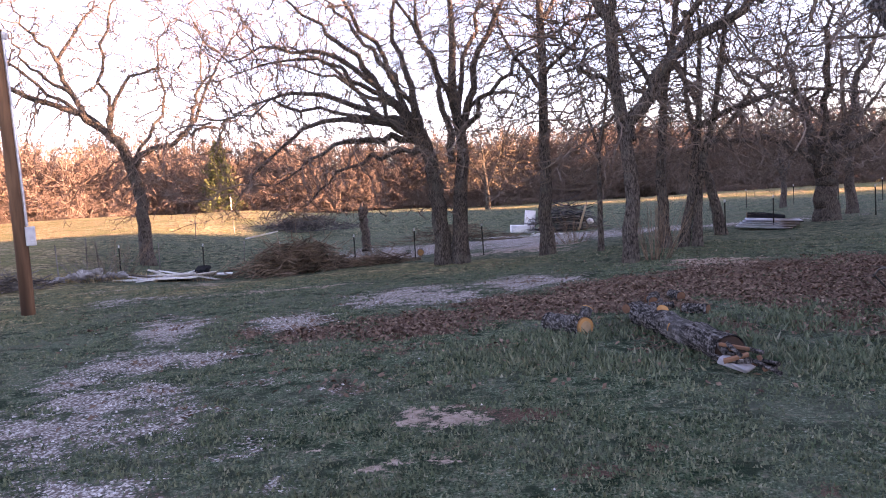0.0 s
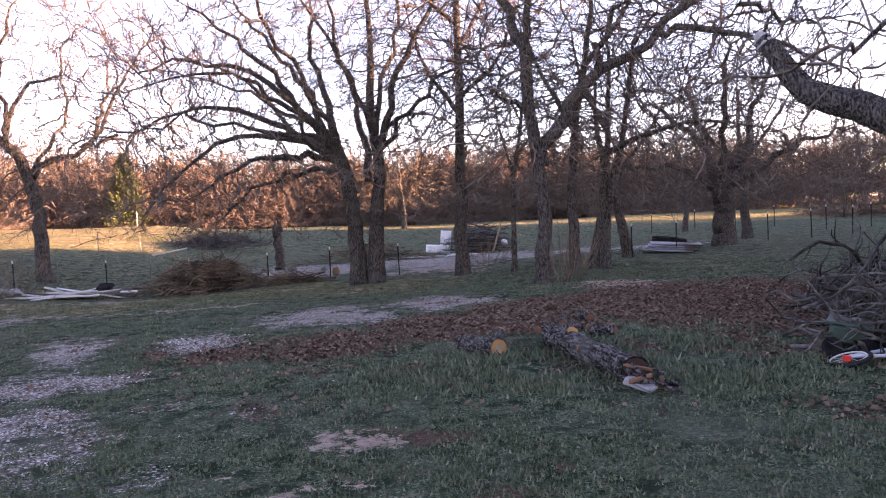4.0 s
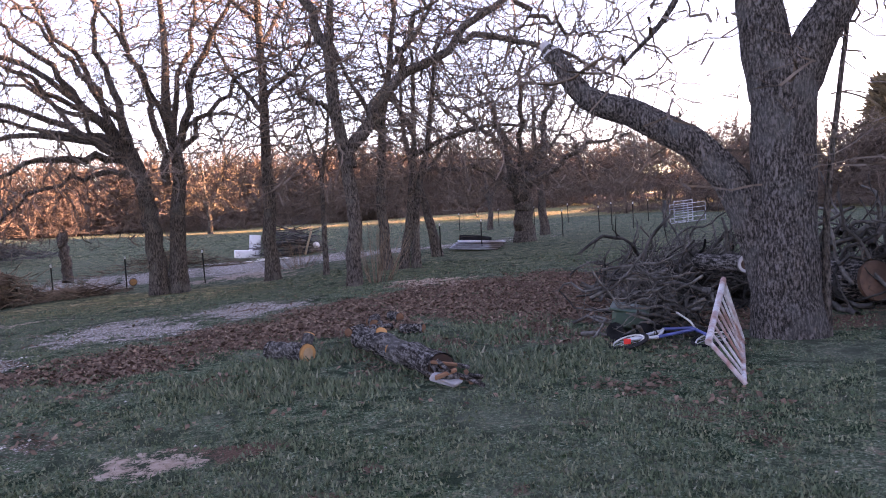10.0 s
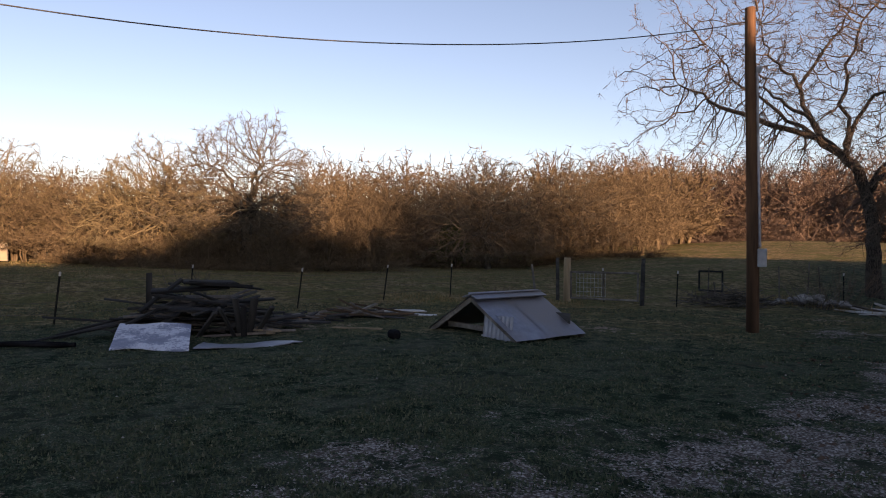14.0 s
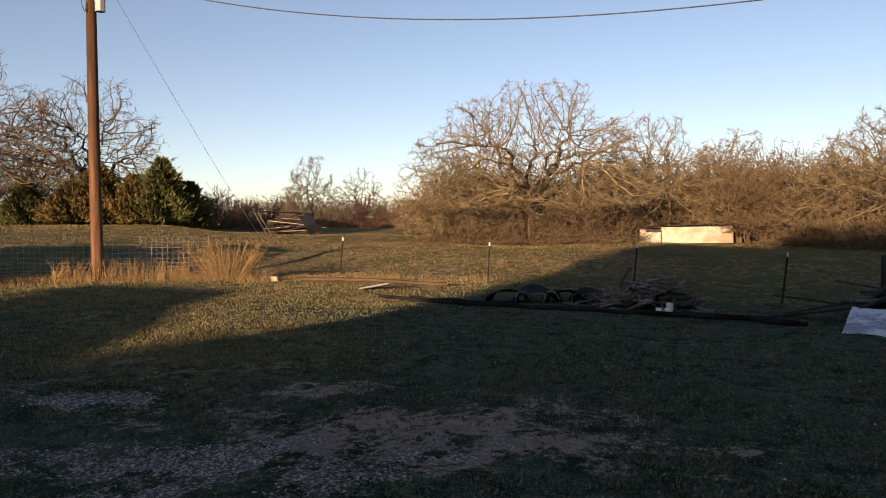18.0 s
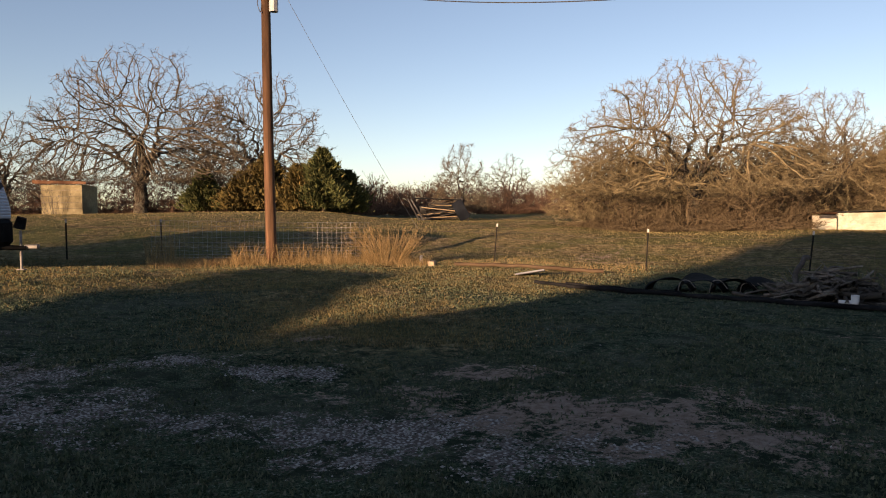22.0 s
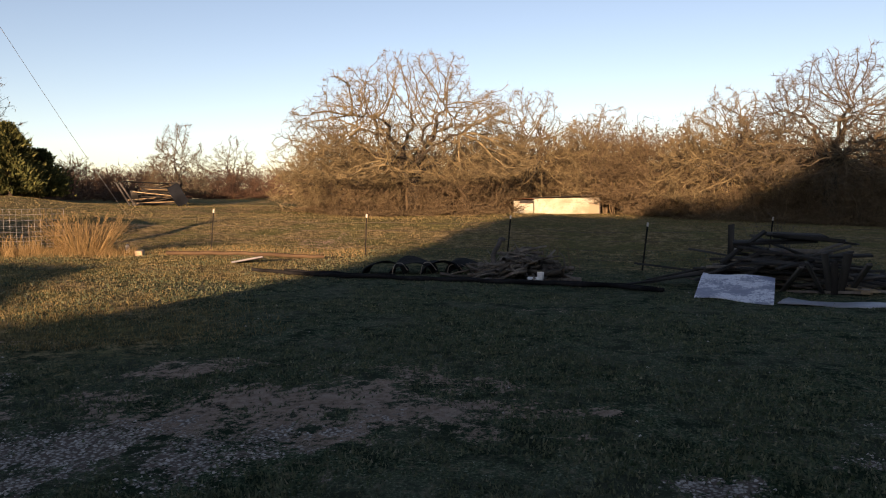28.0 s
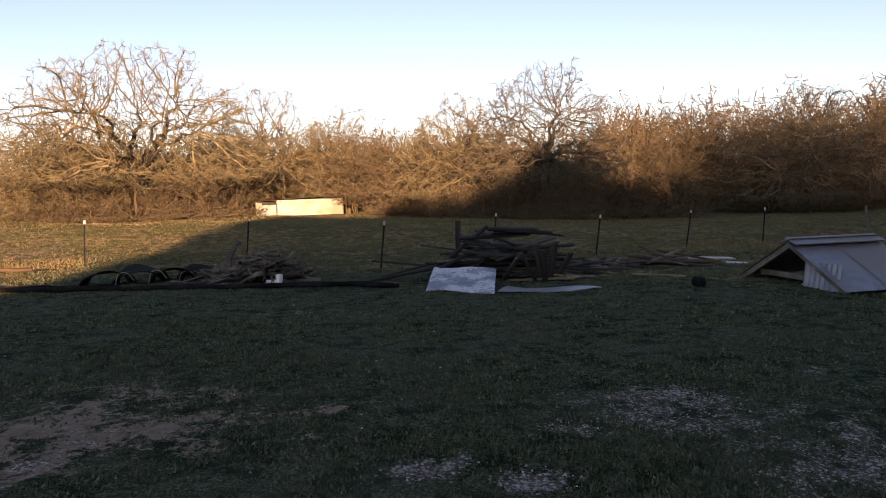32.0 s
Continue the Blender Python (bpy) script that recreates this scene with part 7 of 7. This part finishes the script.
def white_ruin():
    x, y = polar(89.2, 46.4)
    top = thing("ruined_building", x, y, None, 93, "low ruined white board building overgrown by brush", "building")
    for k in range(7):
        part("board", solid((4.4, .05, .175), (.6, -.02 + .006 * (k % 2), .1 + .176 * k), (0, -.7 * (k > 4), 0), .006), PEELED, top)
    for k in range(6):
        part("board", solid((1.25, .05, .175), (-2.3, -.5 + .006 * (k % 2), .1 + .176 * k), (0, 0, 0), .006), PEELED, top)
    part("corner_wall", solid((.05, .55, 1.1), (-1.66, -.25, .55)), PEELED, top)
    part("back_wall", solid((5.8, .1, 1.2), (0, 1.8, .6)), GREYWOOD, top)
    part("side_wall", solid((.1, 1.8, 1.2), (2.82, .9, .6)), GREYWOOD, top)
    part("side_wall", solid((.1, 1.8, 1.1), (-2.9, .7, .55)), GREYWOOD, top)
    part("roof", solid((4.6, 2.1, .04), (.6, .95, 1.34), (-3, -2, 0), .01), DARKWOOD, top, "sagging dark roof edge")
    part("roof", solid((1.4, 2.3, .06), (-2.3, .5, 1.2), (-2, 1, 0), .01), RUST, top)
    part("opening", solid((.9, .06, .22), (-2.1, -.54, .98)), DARKWOOD, top)
    top.matrix_world = top.matrix_world @ Matrix.Diagonal((.93, 1, .8, 1))


white_ruin()

# ---------------------------------------------------------------- fence corner by the tall pole
lie("timber_block", 120.8, 21.5, (.4, .2, .15), TANWOOD, "short pale timber block at the fence line", "block", 20, 0, (0, 0), .02)
ground_tube("fence_beam", ((119, 21.4), (113, 20.6), (107.5, 20.6)), .055, DARKTIMBER, "long weathered timber lying along the fence", "timber", 20, 6)
PALETIN = plain("bright_scrap_tin", (.38, .38, .38), (.52, .52, .52), 6, .6, .2)
_m = polar(113.2, 19.0)
placed_sheet("tin_scrap", .8, .75, pose(*_m, lz(*_m) + .09, 9, -6, 20), PALETIN, None, 7, .02)
tagged(bpy.data.objects["tin_scrap"], "small corrugated metal sheet lying on the grass", "metal sheet")
lie("white_bottle", 121.6, 22.6, (.09, .09, .26), TIP, "white plastic bottle standing by the fence", "bottle", 0, 0, (0, 0), .03)

STRAW = island_mat("dry_straw_grass", [(0, (.13, .08, .035)), (.5, (.28, .19, .085)), (1, (.44, .32, .16))])


def straw(name, label, spots, seed):
    """Tufts of tall dead grass: spots give bearings, distances, number and height."""
    rng = np.random.default_rng(seed)
    P, R = [], []
    for a0, a1, r0, r1, n, h0, h1, fan in spots:
        x, y = polar(rng.uniform(a0, a1, n), rng.uniform(r0, r1, n))
        z, h, a = land(x, y), rng.uniform(h0, h1, n), rng.uniform(0, 6.28, n)
        lean = h * rng.uniform(.05, fan, n)
        b = np.stack([x, y, z - .02], -1)
        t = b + np.stack([np.cos(a) * lean, np.sin(a) * lean, h], -1)
        m = (b + t) / 2 - np.stack([np.cos(a) * lean, np.sin(a) * lean, np.zeros(n)], -1) * .2
        P.append(np.stack([b, m, t], 1))
        R.append(np.tile(rng.uniform(.004, .009, n)[:, None], (1, 3)) * np.array([1, .8, .3]))
    me = mesh_np(name, *tubes(np.concatenate(P), np.concatenate(R), 3))
    return tagged(part(name, me, STRAW), label, "grass", kind="stuff")


straw("dry_grass", "tall straw-coloured dead grass along the fence", [(121, 142, 21.0, 23.5, 2600, .06, .3, .9), (127, 136, 21.6, 22.8, 420, .25, .7, .6), (140, 142, 24.6, 25.4, 90, .4, .95, .4), (104, 120, 21.4, 23.6, 600, .04, .16, .8),
                                                                     (150, 166, 17.5, 19, 700, .04, .1, .9), (44, 60, 24, 27, 800, .06, .2, .9), (20, 34, 27.5, 31, 800, .08, .3, .8)], 111)


def clump(az, r, n, h, wide, seed, label, mat, name="bush"):
    rng = np.random.default_rng(seed)
    x, y = polar(az, r)
    top = thing(name, x, y, None, 0, label, "bush")
    a, e = rng.uniform(0, 6.28, n), rng.random(n) ** .7
    L = h * rng.uniform(.6, 1.05, n)
    b = np.stack([np.cos(a) * wide * .35 * e, np.sin(a) * wide * .35 * e, np.zeros(n)], -1)
    t = b + np.stack([np.cos(a) * wide * .6 * e, np.sin(a) * wide * .6 * e, L], -1)
    m = (b + t) / 2 + rng.normal(size=(n, 3)) * .04
    P, R = np.stack([b, m, t], 1), np.tile(np.array([.007, .005, .002]), (n, 1))
    q, rr = sprout(P, R, n * 4, rng, (h * .15, h * .4), (15, 50), 3, .15, .15, (.2, 1), .6, .4)
    tagged(part("growth", mesh_np("growth", *join_vq([tubes(P, R, 4), tubes(q, np.maximum(rr, .003), 3)])), mat, top), kind="stuff")
    return top


clump(124.4, 22.2, 190, 1.1, 1.5, 112, "straw-brown twiggy bush in dry grass by the fence", STRAW)
clump(50.6, 23.5, 20, 1.0, .8, 113, "thin bare weeds by the fence", STICK_RED)
clump(73.5, 18.0, 22, 1.35, 1.1, 114, "thin bare sapling shoots behind the lumber heap", STICK_DARK)
clump(28.0, 27.6, 40, 1.0, 1.6, 115, "bare weeds growing through a rubble heap", STICK)
clump(26.5, 30.5, 50, 1.6, 2.2, 116, "bare shrub beside the forked oak", STICK_RED)
clump(-14.0, 18.8, 40, 1.6, 1.2, 117, "bare shoots round the foot of an oak", STICK_RED)
clump(-8.0, 29.0, 40, 1.2, 2.0, 118, "brown weeds along the gravel track", STICK_RED)

# ---------------------------------------------------------------- logs on the lawn
CUT = plain("fresh_sawn_wood", (.22, .105, .04), (.36, .19, .08), 9, .8, relief=.2, stain=(.34, .17, .07))
CUT_DULL = plain("dull_sawn_wood", (.1, .05, .03), (.19, .1, .06), 9, .85)
CUT_PALE = plain("pale_heartwood", (.27, .18, .1), (.4, .28, .17), 14, .85)
CUT_OLD = plain("grey_sawn_wood", (.36, .34, .32), (.5, .48, .46), 9, .85)


def log(name, a, b, r, label, cut=CUT, old=False, stubs=()):
    """A felled log from a to b (bearing, distance, lift), with its sawn face toward b."""
    p0, p1 = np.array([*polar(a[0], a[1]), 0.0]), np.array([*polar(b[0], b[1]), 0.0])
    p0[2], p1[2] = lz(*p0[:2]) + r * .85 + a[2], lz(*p1[:2]) + r * .85 + b[2]
    top = thing(name, *p0[:2], None, 0, label, "log")
    base = np.array([*p0[:2], lz(*p0[:2])])
    t = np.linspace(0, 1, 13)[:, None]
    P = p0 + (p1 - p0) * t - base
    P[1:-1] += np.random.default_rng(int(r * 1000)).normal(size=(11, 3)) * r * .07
    ends = np.concatenate([[.2], np.full(11, 1.0), [1.0]])
    part("bark", mesh_np("bark", *tubes(P[None], (r * ends * (1 + .06 * np.sin(np.arange(13) * 1.7)))[None], 16)), BARK_LOG, top, "rough furrowed bark")
    d = Vector(P[-1] - P[-2]).normalized()
    e = Vector(P[-1])
    face = part("cut_face", rod(e - d * .03, e + d * .012, r * .97, r * .93, 20), cut, top, "sawn end showing the rings")
    part("ring", rod(e + d * .012, e + d * .016, r * .6, r * .55, 18), CUT_PALE if not old else CUTDARK_, face)
    for s in stubs:
        q = Vector(P[0]) + (Vector(P[-1]) - Vector(P[0])) * s[0]
        o = q + Vector(s[1])
        stub = part("stub", rod(q, o, s[2], s[2] * .9, 12), BARK_NEAR, top)
        dd = (o - q).normalized()
        part("stub_face", rod(o, o + dd * .012, s[2] * .88, s[2] * .85, 14), CUT, stub)
    return top


CUTDARK_ = plain("dark_torn_wood", (.07, .045, .035), (.15, .09, .065), 10, .9)
log("short_log", (-6.0, 9.45, .0), (-9.1, 8.75, .0), .115, "short sawn log with a bright orange end", stubs=((.9, (.1, .1, .19), .075),))
log("long_log", (-12.9, 9.5, .0), (-19.6, 7.05, .0), .14, "long furrowed log lying in the grass", CUTDARK_, True, stubs=((.3, (.02, -.13, .15), .075), (.62, (-.15, .1, .05), .05)))


def torn_butt():
    """The splintered butt of the long log: a pale slab among ragged bark."""
    x, y = polar(-20.3, 6.78)
    top = thing("split_slab", x, y, None, -60, "pale split slab of the log's torn butt", "wood")
    rng = np.random.default_rng(16)
    part("slab", solid((.26, .16, .045), (.0, -.05, .09), (14, 16, 12), .012, jitter=.02), SLAB, top)
    for k in range(14):
        o = part("splinter", solid((rng.uniform(.12, .34), rng.uniform(.02, .06), rng.uniform(.015, .04)), bevel=.004, jitter=.008), BARK_NEAR if k % 3 else CUTDARK, top)
        o.matrix_local = pose(rng.normal(-.06, .12), rng.normal(.04, .08), rng.uniform(.05, .2), rng.uniform(-30, 30), rng.uniform(-25, 25), rng.uniform(-40, 40))


SLAB = plain("bleached_split_wood", (.26, .25, .25), (.42, .41, .41), 10, .85, stretch=(.2, 1, 1))
CUTDARK = plain("reddish_split_wood", (.16, .08, .05), (.28, .15, .09), 10, .85, stretch=(.2, 1, 1))
torn_butt()
_rg = np.random.default_rng(15)
for _k in range(9):
    _a, _d = -14.8 + _rg.normal(0, 1.5), 10.6 + _rg.normal(0, .35)
    _t = _rg.uniform(0, 180)
    _rr = _rg.uniform(.04, .075)
    _x, _y = polar(_a, _d)
    _o = thing("firewood_piece", _x, _y, None, _t, "short sawn piece of firewood among the leaves", "firewood", "firewood pieces in the leaves")
    part("bark", rod((-.17, 0, _rr * .9), (.17, 0, _rr * .9), _rr, _rr * .95, 10), BARK_LOG, _o)
    part("cut_face", rod((.17, 0, _rr * .9), (.178, 0, _rr * .9), _rr * .9, sides=12), CUT_DULL, _o)
    part("cut_face", rod((-.178, 0, _rr * .9), (-.17, 0, _rr * .9), _rr * .9, sides=12), CUT_DULL, _o)
log("old_log", (-46.6, 11.4, .05), (-50.0, 10.8, .1), .27, "big grey log lying behind the old oak", CUTDARK_, True)
log("branch_log", (-38.6, 11.0, .55), (-42.0, 10.0, .6), .11, "heavy cut limb lying on the branch heap", CUT_OLD, True)

# the sawn end of the old oak's limb
_ox, _oy = polar(-44.4, 8.95)
_q = pose(_ox, _oy, lz(_ox, _oy), 0, 0, -44.0)
CUT_GREY = plain("weathered_torn_wood", (.22, .205, .2), (.36, .34, .33), 14, .9, stretch=(1, 1, .2))
part("limb_cut", rod((-2.40, -.2, 3.36), (-2.49, -.2, 3.5), .108, .05, 14), CUT_GREY, [o for o in scene.objects if o.name == "old_oak_tree"][0], "pale sawn limb end")

# ---------------------------------------------------------------- leaning gate, bicycle and toy wagon
def slat_gate():
    """A rusty white barred gate tipped over onto the branch heap, its foot on the grass."""
    a, b = np.array([*polar(-41.9, 6.62), 0.0]), np.array([*polar(-41.7, 8.5), 0.0])
    a[2], b[2] = lz(*a[:2]) + .03, lz(*b[:2]) + .03
    up = np.array([*polar(-39.6, 6.72), lz(*polar(-39.6, 6.72)) + .36]) - a
    up2 = np.array([*polar(-40.6, 8.3), lz(*polar(-40.6, 8.3)) + .68]) - b
    top = thing("metal_gate", 0, 0, 0, 0, "rusty white barred metal gate leaning on the heap", "gate")
    f = lambda s, t: tuple(a + (b - a) * s + (up * (1 - s) + up2 * s) * t)
    M = plain("chipped_white_enamel", (.24, .23, .23), (.42, .41, .41), 30, .6, stain=(.2, .1, .08))
    for s in (0, 1):
        part("end_bar", rod(f(s, -.03), f(s, 1.04), .021, sides=8), M, top)
    part("top_rail", rod(f(-.02, 1.02), f(1.02, 1.02), .03, sides=8), M, top, "thick chipped top rail")
    part("bottom_rail", rod(f(0, .02), f(1, .02), .02, sides=8), M, top)
    for k in range(1, 8):
        part("bar", rod(f(k / 8, .02), f(k / 8, 1.0), .0125, sides=6), M, top)


slat_gate()
BLUE = plain("blue_bicycle_paint", (.02, .035, .13), (.04, .06, .2), 10, .5)
GREENP = plain("faded_green_plastic", (.01, .026, .016), (.026, .06, .038), 10, .5)
REDP = plain("red_reflector", (.55, .02, .015), (.7, .04, .03), 10, .3)


def bicycle():
    """A small bicycle lying on its side."""
    x, y = polar(-36.6, 8.35)
    top = thing("bicycle", x, y, None, -36, "small blue and white bicycle lying on its side", "bicycle")
    for u, v in ((-.42, 0), (.45, .12)):
        a = np.linspace(0, 2 * np.pi, 29)
        ring = np.stack([u + .2 * np.cos(a), v + .2 * np.sin(a), .06 + .05 * np.sin(a + 1)], -1)
        wheel = part("wheel", tube_mesh("wheel", ring[None], np.full((1, 29), .022), 8), RUBBER, top)
        ring2 = ring.copy()
        ring2[:, 0], ring2[:, 1] = u + .165 * np.cos(a), v + .165 * np.sin(a)
        part("rim", tube_mesh("rim", ring2[None], np.full((1, 29), .009), 6), TIP, wheel)
        for k in range(0, 28, 3):
            part("spoke", rod(ring2[k], (u, v, .07), .003, sides=4), GALV, wheel)
    tubes_ = (((-.42, 0, .08), (-.1, .05, .1)), ((-.1, .05, .1), (.28, .3, .13)), ((-.1, .05, .1), (-.05, .34, .13)), ((-.05, .34, .13), (.26, .34, .14)), ((-.42, 0, .08), (-.06, .3, .12)), ((.45, .12, .08), (.25, .36, .14)))
    for k, (a, b) in enumerate(tubes_):
        part("frame_tube", rod(a, b, .018, sides=8), BLUE if k % 2 else GREYBOX, top)
    part("saddle", solid((.2, .1, .05), (-.06, .4, .14), (0, 10, 40), .02), TRIMBLACK, top)
    part("handlebar", tube_mesh("handlebar", [curve_pts([(.1, .46, .3), (.24, .42, .2), (.3, .4, .12), (.38, .5, .06)], 12)], np.full((1, 13), .013), 6), TIP, top)
    part("reflector", solid((.075, .02, .06), (-.42, -.2, .1), (0, 0, 10), .006), REDP, top, "red rear reflector")


bicycle()


def toy_wagon():
    x, y = polar(-33.9, 8.9)
    top = thing("toy_wagon", x, y, None, -38, "faded green plastic wagon full of branches", "wagon")
    part("tub", solid((.4, .3, .24), (0, 0, .22), (6, 9, 0), .05), GREENP, top)
    part("rim", solid((.44, .34, .03), (0, 0, .34), (6, 9, 0), .012), GREENP, top)
    for u in (-.16, .16):
        for v in (-.18, .18):
            part("wheel", rod((u, v - .03, .1), (u, v + .03, .1), .1, sides=16), RUBBER, top)


toy_wagon()
branch_pile("cut_branches", -35.0, 9.1, 70, (.4, 1.1), (.55, .4, .6), 131, "cut branches heaped over the toy wagon", STICK_GREY, (.008, .025), twigs=260, wig=.6, K=6)
clump(147.6, 48.5, 26, 1.9, 1.6, 119, "bare scrub bush in front of the shed", STICK_DARK)

# ---------------------------------------------------------------- junk behind the fence
heap("roofing_stack", 23.2, 28.8, 10, (1.6, 3.6), (1.0, .5), .1, 121, "stack of white and grey boards on the ground", (WHITE, WHITE, GREYWOOD), "board stack", 4, (.3, .04))
for _k, (_a, _d, _L) in enumerate(((24.0, 28.2, 3.0), (21.0, 29.6, 2.6), (23.5, 29.2, 2.2))):
    lie("white_sheeting", _a, _d, (_L, .5, .04), WHITE, "long white sheet of siding on the ground", "siding", 8 + 5 * _k, .06 + .04 * _k, (0, 1.5), .006, "white siding sheets")


def rubble(name, az, r, n, size, wide, seed, label):
    rng = np.random.default_rng(seed)
    x, y = polar(az, r)
    top = thing(name, x, y, None, az, label, "rubble")
    for k in range(n):
        bm = bmesh.new()
        bmesh.ops.create_icosphere(bm, subdivisions=1, radius=1)
        s = rng.uniform(*size)
        for v in bm.verts:
            v.co = Vector((v.co.x * s * rng.uniform(.8, 1.4), v.co.y * s * rng.uniform(.7, 1.2), v.co.z * s * .6 * rng.uniform(.7, 1.2)))
        o = part("stone", bm, STONE, top)
        u = rng.normal(0, wide[0] * .45)
        o.matrix_local = pose(u, rng.normal(0, wide[1] * .4), s * .3 + max(0, .3 * (1 - abs(u) / wide[0])) * rng.random(), rng.uniform(-20, 20), rng.uniform(-20, 20), rng.uniform(0, 360))
    return top


rubble("rubble_heap", 28.2, 28.6, 46, (.08, .24), (1.5, .8), 122, "heap of pale rubble and broken concrete by the fence")
lie("worn_car_tyre", 20.6, 29.9, (.6, .6, .2), RUBBER, "old tyre lying in the junk by the fence", "tyre", 0, .2, (20, 0), .08)


def stub_tree():
    x, y = polar(8.3, 36.0)
    top = thing("dead_stump", x, y, None, 8, "tall broken dead tree stump in the meadow", "stump")
    P, R = limbs([([(0, 0), (.03, .9), (-.03, 1.6), (.02, 2.1)], .24, .2), ([(-.05, 1.7), (-.12, 2.1), (-.1, 2.4)], .1, .03), ([(.05, 1.7), (.17, 2.0), (.16, 2.3)], .08, .03), ([(0, 1.9), (.05, 2.3), (.04, 2.5)], .09, .03)], np.random.default_rng(6), 10, .05)
    for k in range(len(P)):
        part("trunk" if not k else "broken_limb", mesh_np("stem", *tubes(P[k:k + 1], R[k:k + 1], 10)), BARK, top)


stub_tree()
_x, _y = polar(4.0, 31.6)
_o = thing("sawn_round", _x, _y, None, 4, "sawn log round with a bright orange face", "log")
part("bark", rod((0, .35, .16), (0, -.1, .16), .15, .15, 16), BARK, _o)
part("cut_face", rod((0, -.1, .16), (0, -.115, .16), .135, .13, 18), CUT, _o)

# discarded white freezer, boards and heap beyond the track
_x, _y = polar(-4.6, 41)
_o = thing("white_freezer", _x, _y, None, -5, "discarded white freezer lying open beside the track", "freezer")
part("body", solid((1.3, .7, .42), (-.4, 0, .35), (0, 4, 8), .03), PVC, _o)
part("lid", solid((.6, .08, 1.0), (.05, .1, .85), (0, 6, 12), .02), PVC, _o)
part("leg", solid((1.1, .1, .1), (.9, -.1, .5), (0, -24, 4), .01), GREYBOX, _o)
heap("junk_heap", -8.0, 40, 40, (.8, 2.4), (1.6, 1.0), 1.1, 123, "heap of dark scrap timber and sheet metal", (DARKWOOD, DARKWOOD, GREYWOOD), "junk heap")
branch_pile("brush_pile", -7.4, 40.6, 160, (.8, 2.0), (2.0, 1.2, 1.4), 124, "dark tangled brush on the junk heap", STICK_DARK, (.012, .03), twigs=455)
_x, _y = polar(-8.9, 39)
_o = thing("leaning_timber", _x, _y, None, -9, "pale timber leaning against the junk heap", "timber")
part("beam", rod((-.35, 0, 0), (.1, .2, 1.35), .06, sides=6), TANWOOD, _o)
lie("white_bag", -9.2, 39.6, (.4, .3, .3), WHITE, "crumpled white sack on the junk heap", "sack", 10, .3, (10, 20), .12)
for _k, (_a, _d, _L) in enumerate(((-2.6, 39, 2.6), (-4.0, 38.4, 2.2), (-6.0, 37.6, 1.6))):
    lie("grey_plank", _a, _d, (_L, .4, .06), WHITE, "pale weathered plank lying on the gravel track", "plank", -4 + 6 * _k, .02, (0, 2), .006, "planks on the track")
# metal sheets and barrel by the meadow
OLDROOF = plain("old_galvanised_roofing", (.36, .38, .41), (.54, .56, .6), 5, .6, .2, stain=(.16, .13, .11))
for _k in range(4):
    _x, _y = polar(-21.7 - .2 * _k, 29.0 + .15 * _k)
    placed_sheet("roofing_sheet", .9, 1.9, pose(_x, _y, lz(_x, _y) + .09 + .06 * _k, 4, -3, 62 + 4 * _k), OLDROOF, None, 10, .022)
for _o in [o for o in scene.objects if o.name.startswith("roofing_sheet") and o.parent is None]:
    tagged(_o, "corrugated grey roofing sheet stacked on the grass", "metal sheet", "stacked roofing sheets")
_x, _y = polar(-21.7, 30.4)
_o = thing("black_drum", _x, _y, None, -21, "rolled black plastic pipe lying behind the roofing sheets", "pipe")
part("shell", tube_mesh("shell", [[(-.6, 0, .42), (0, .02, .38), (.7, .1, .26)]], np.array([[.15, .15, .14]]), 14), BLACKPIPE, _o)
part("mouth", rod((-.62, 0, .42), (-.6, 0, .42), .135, sides=14), RUST, _o)
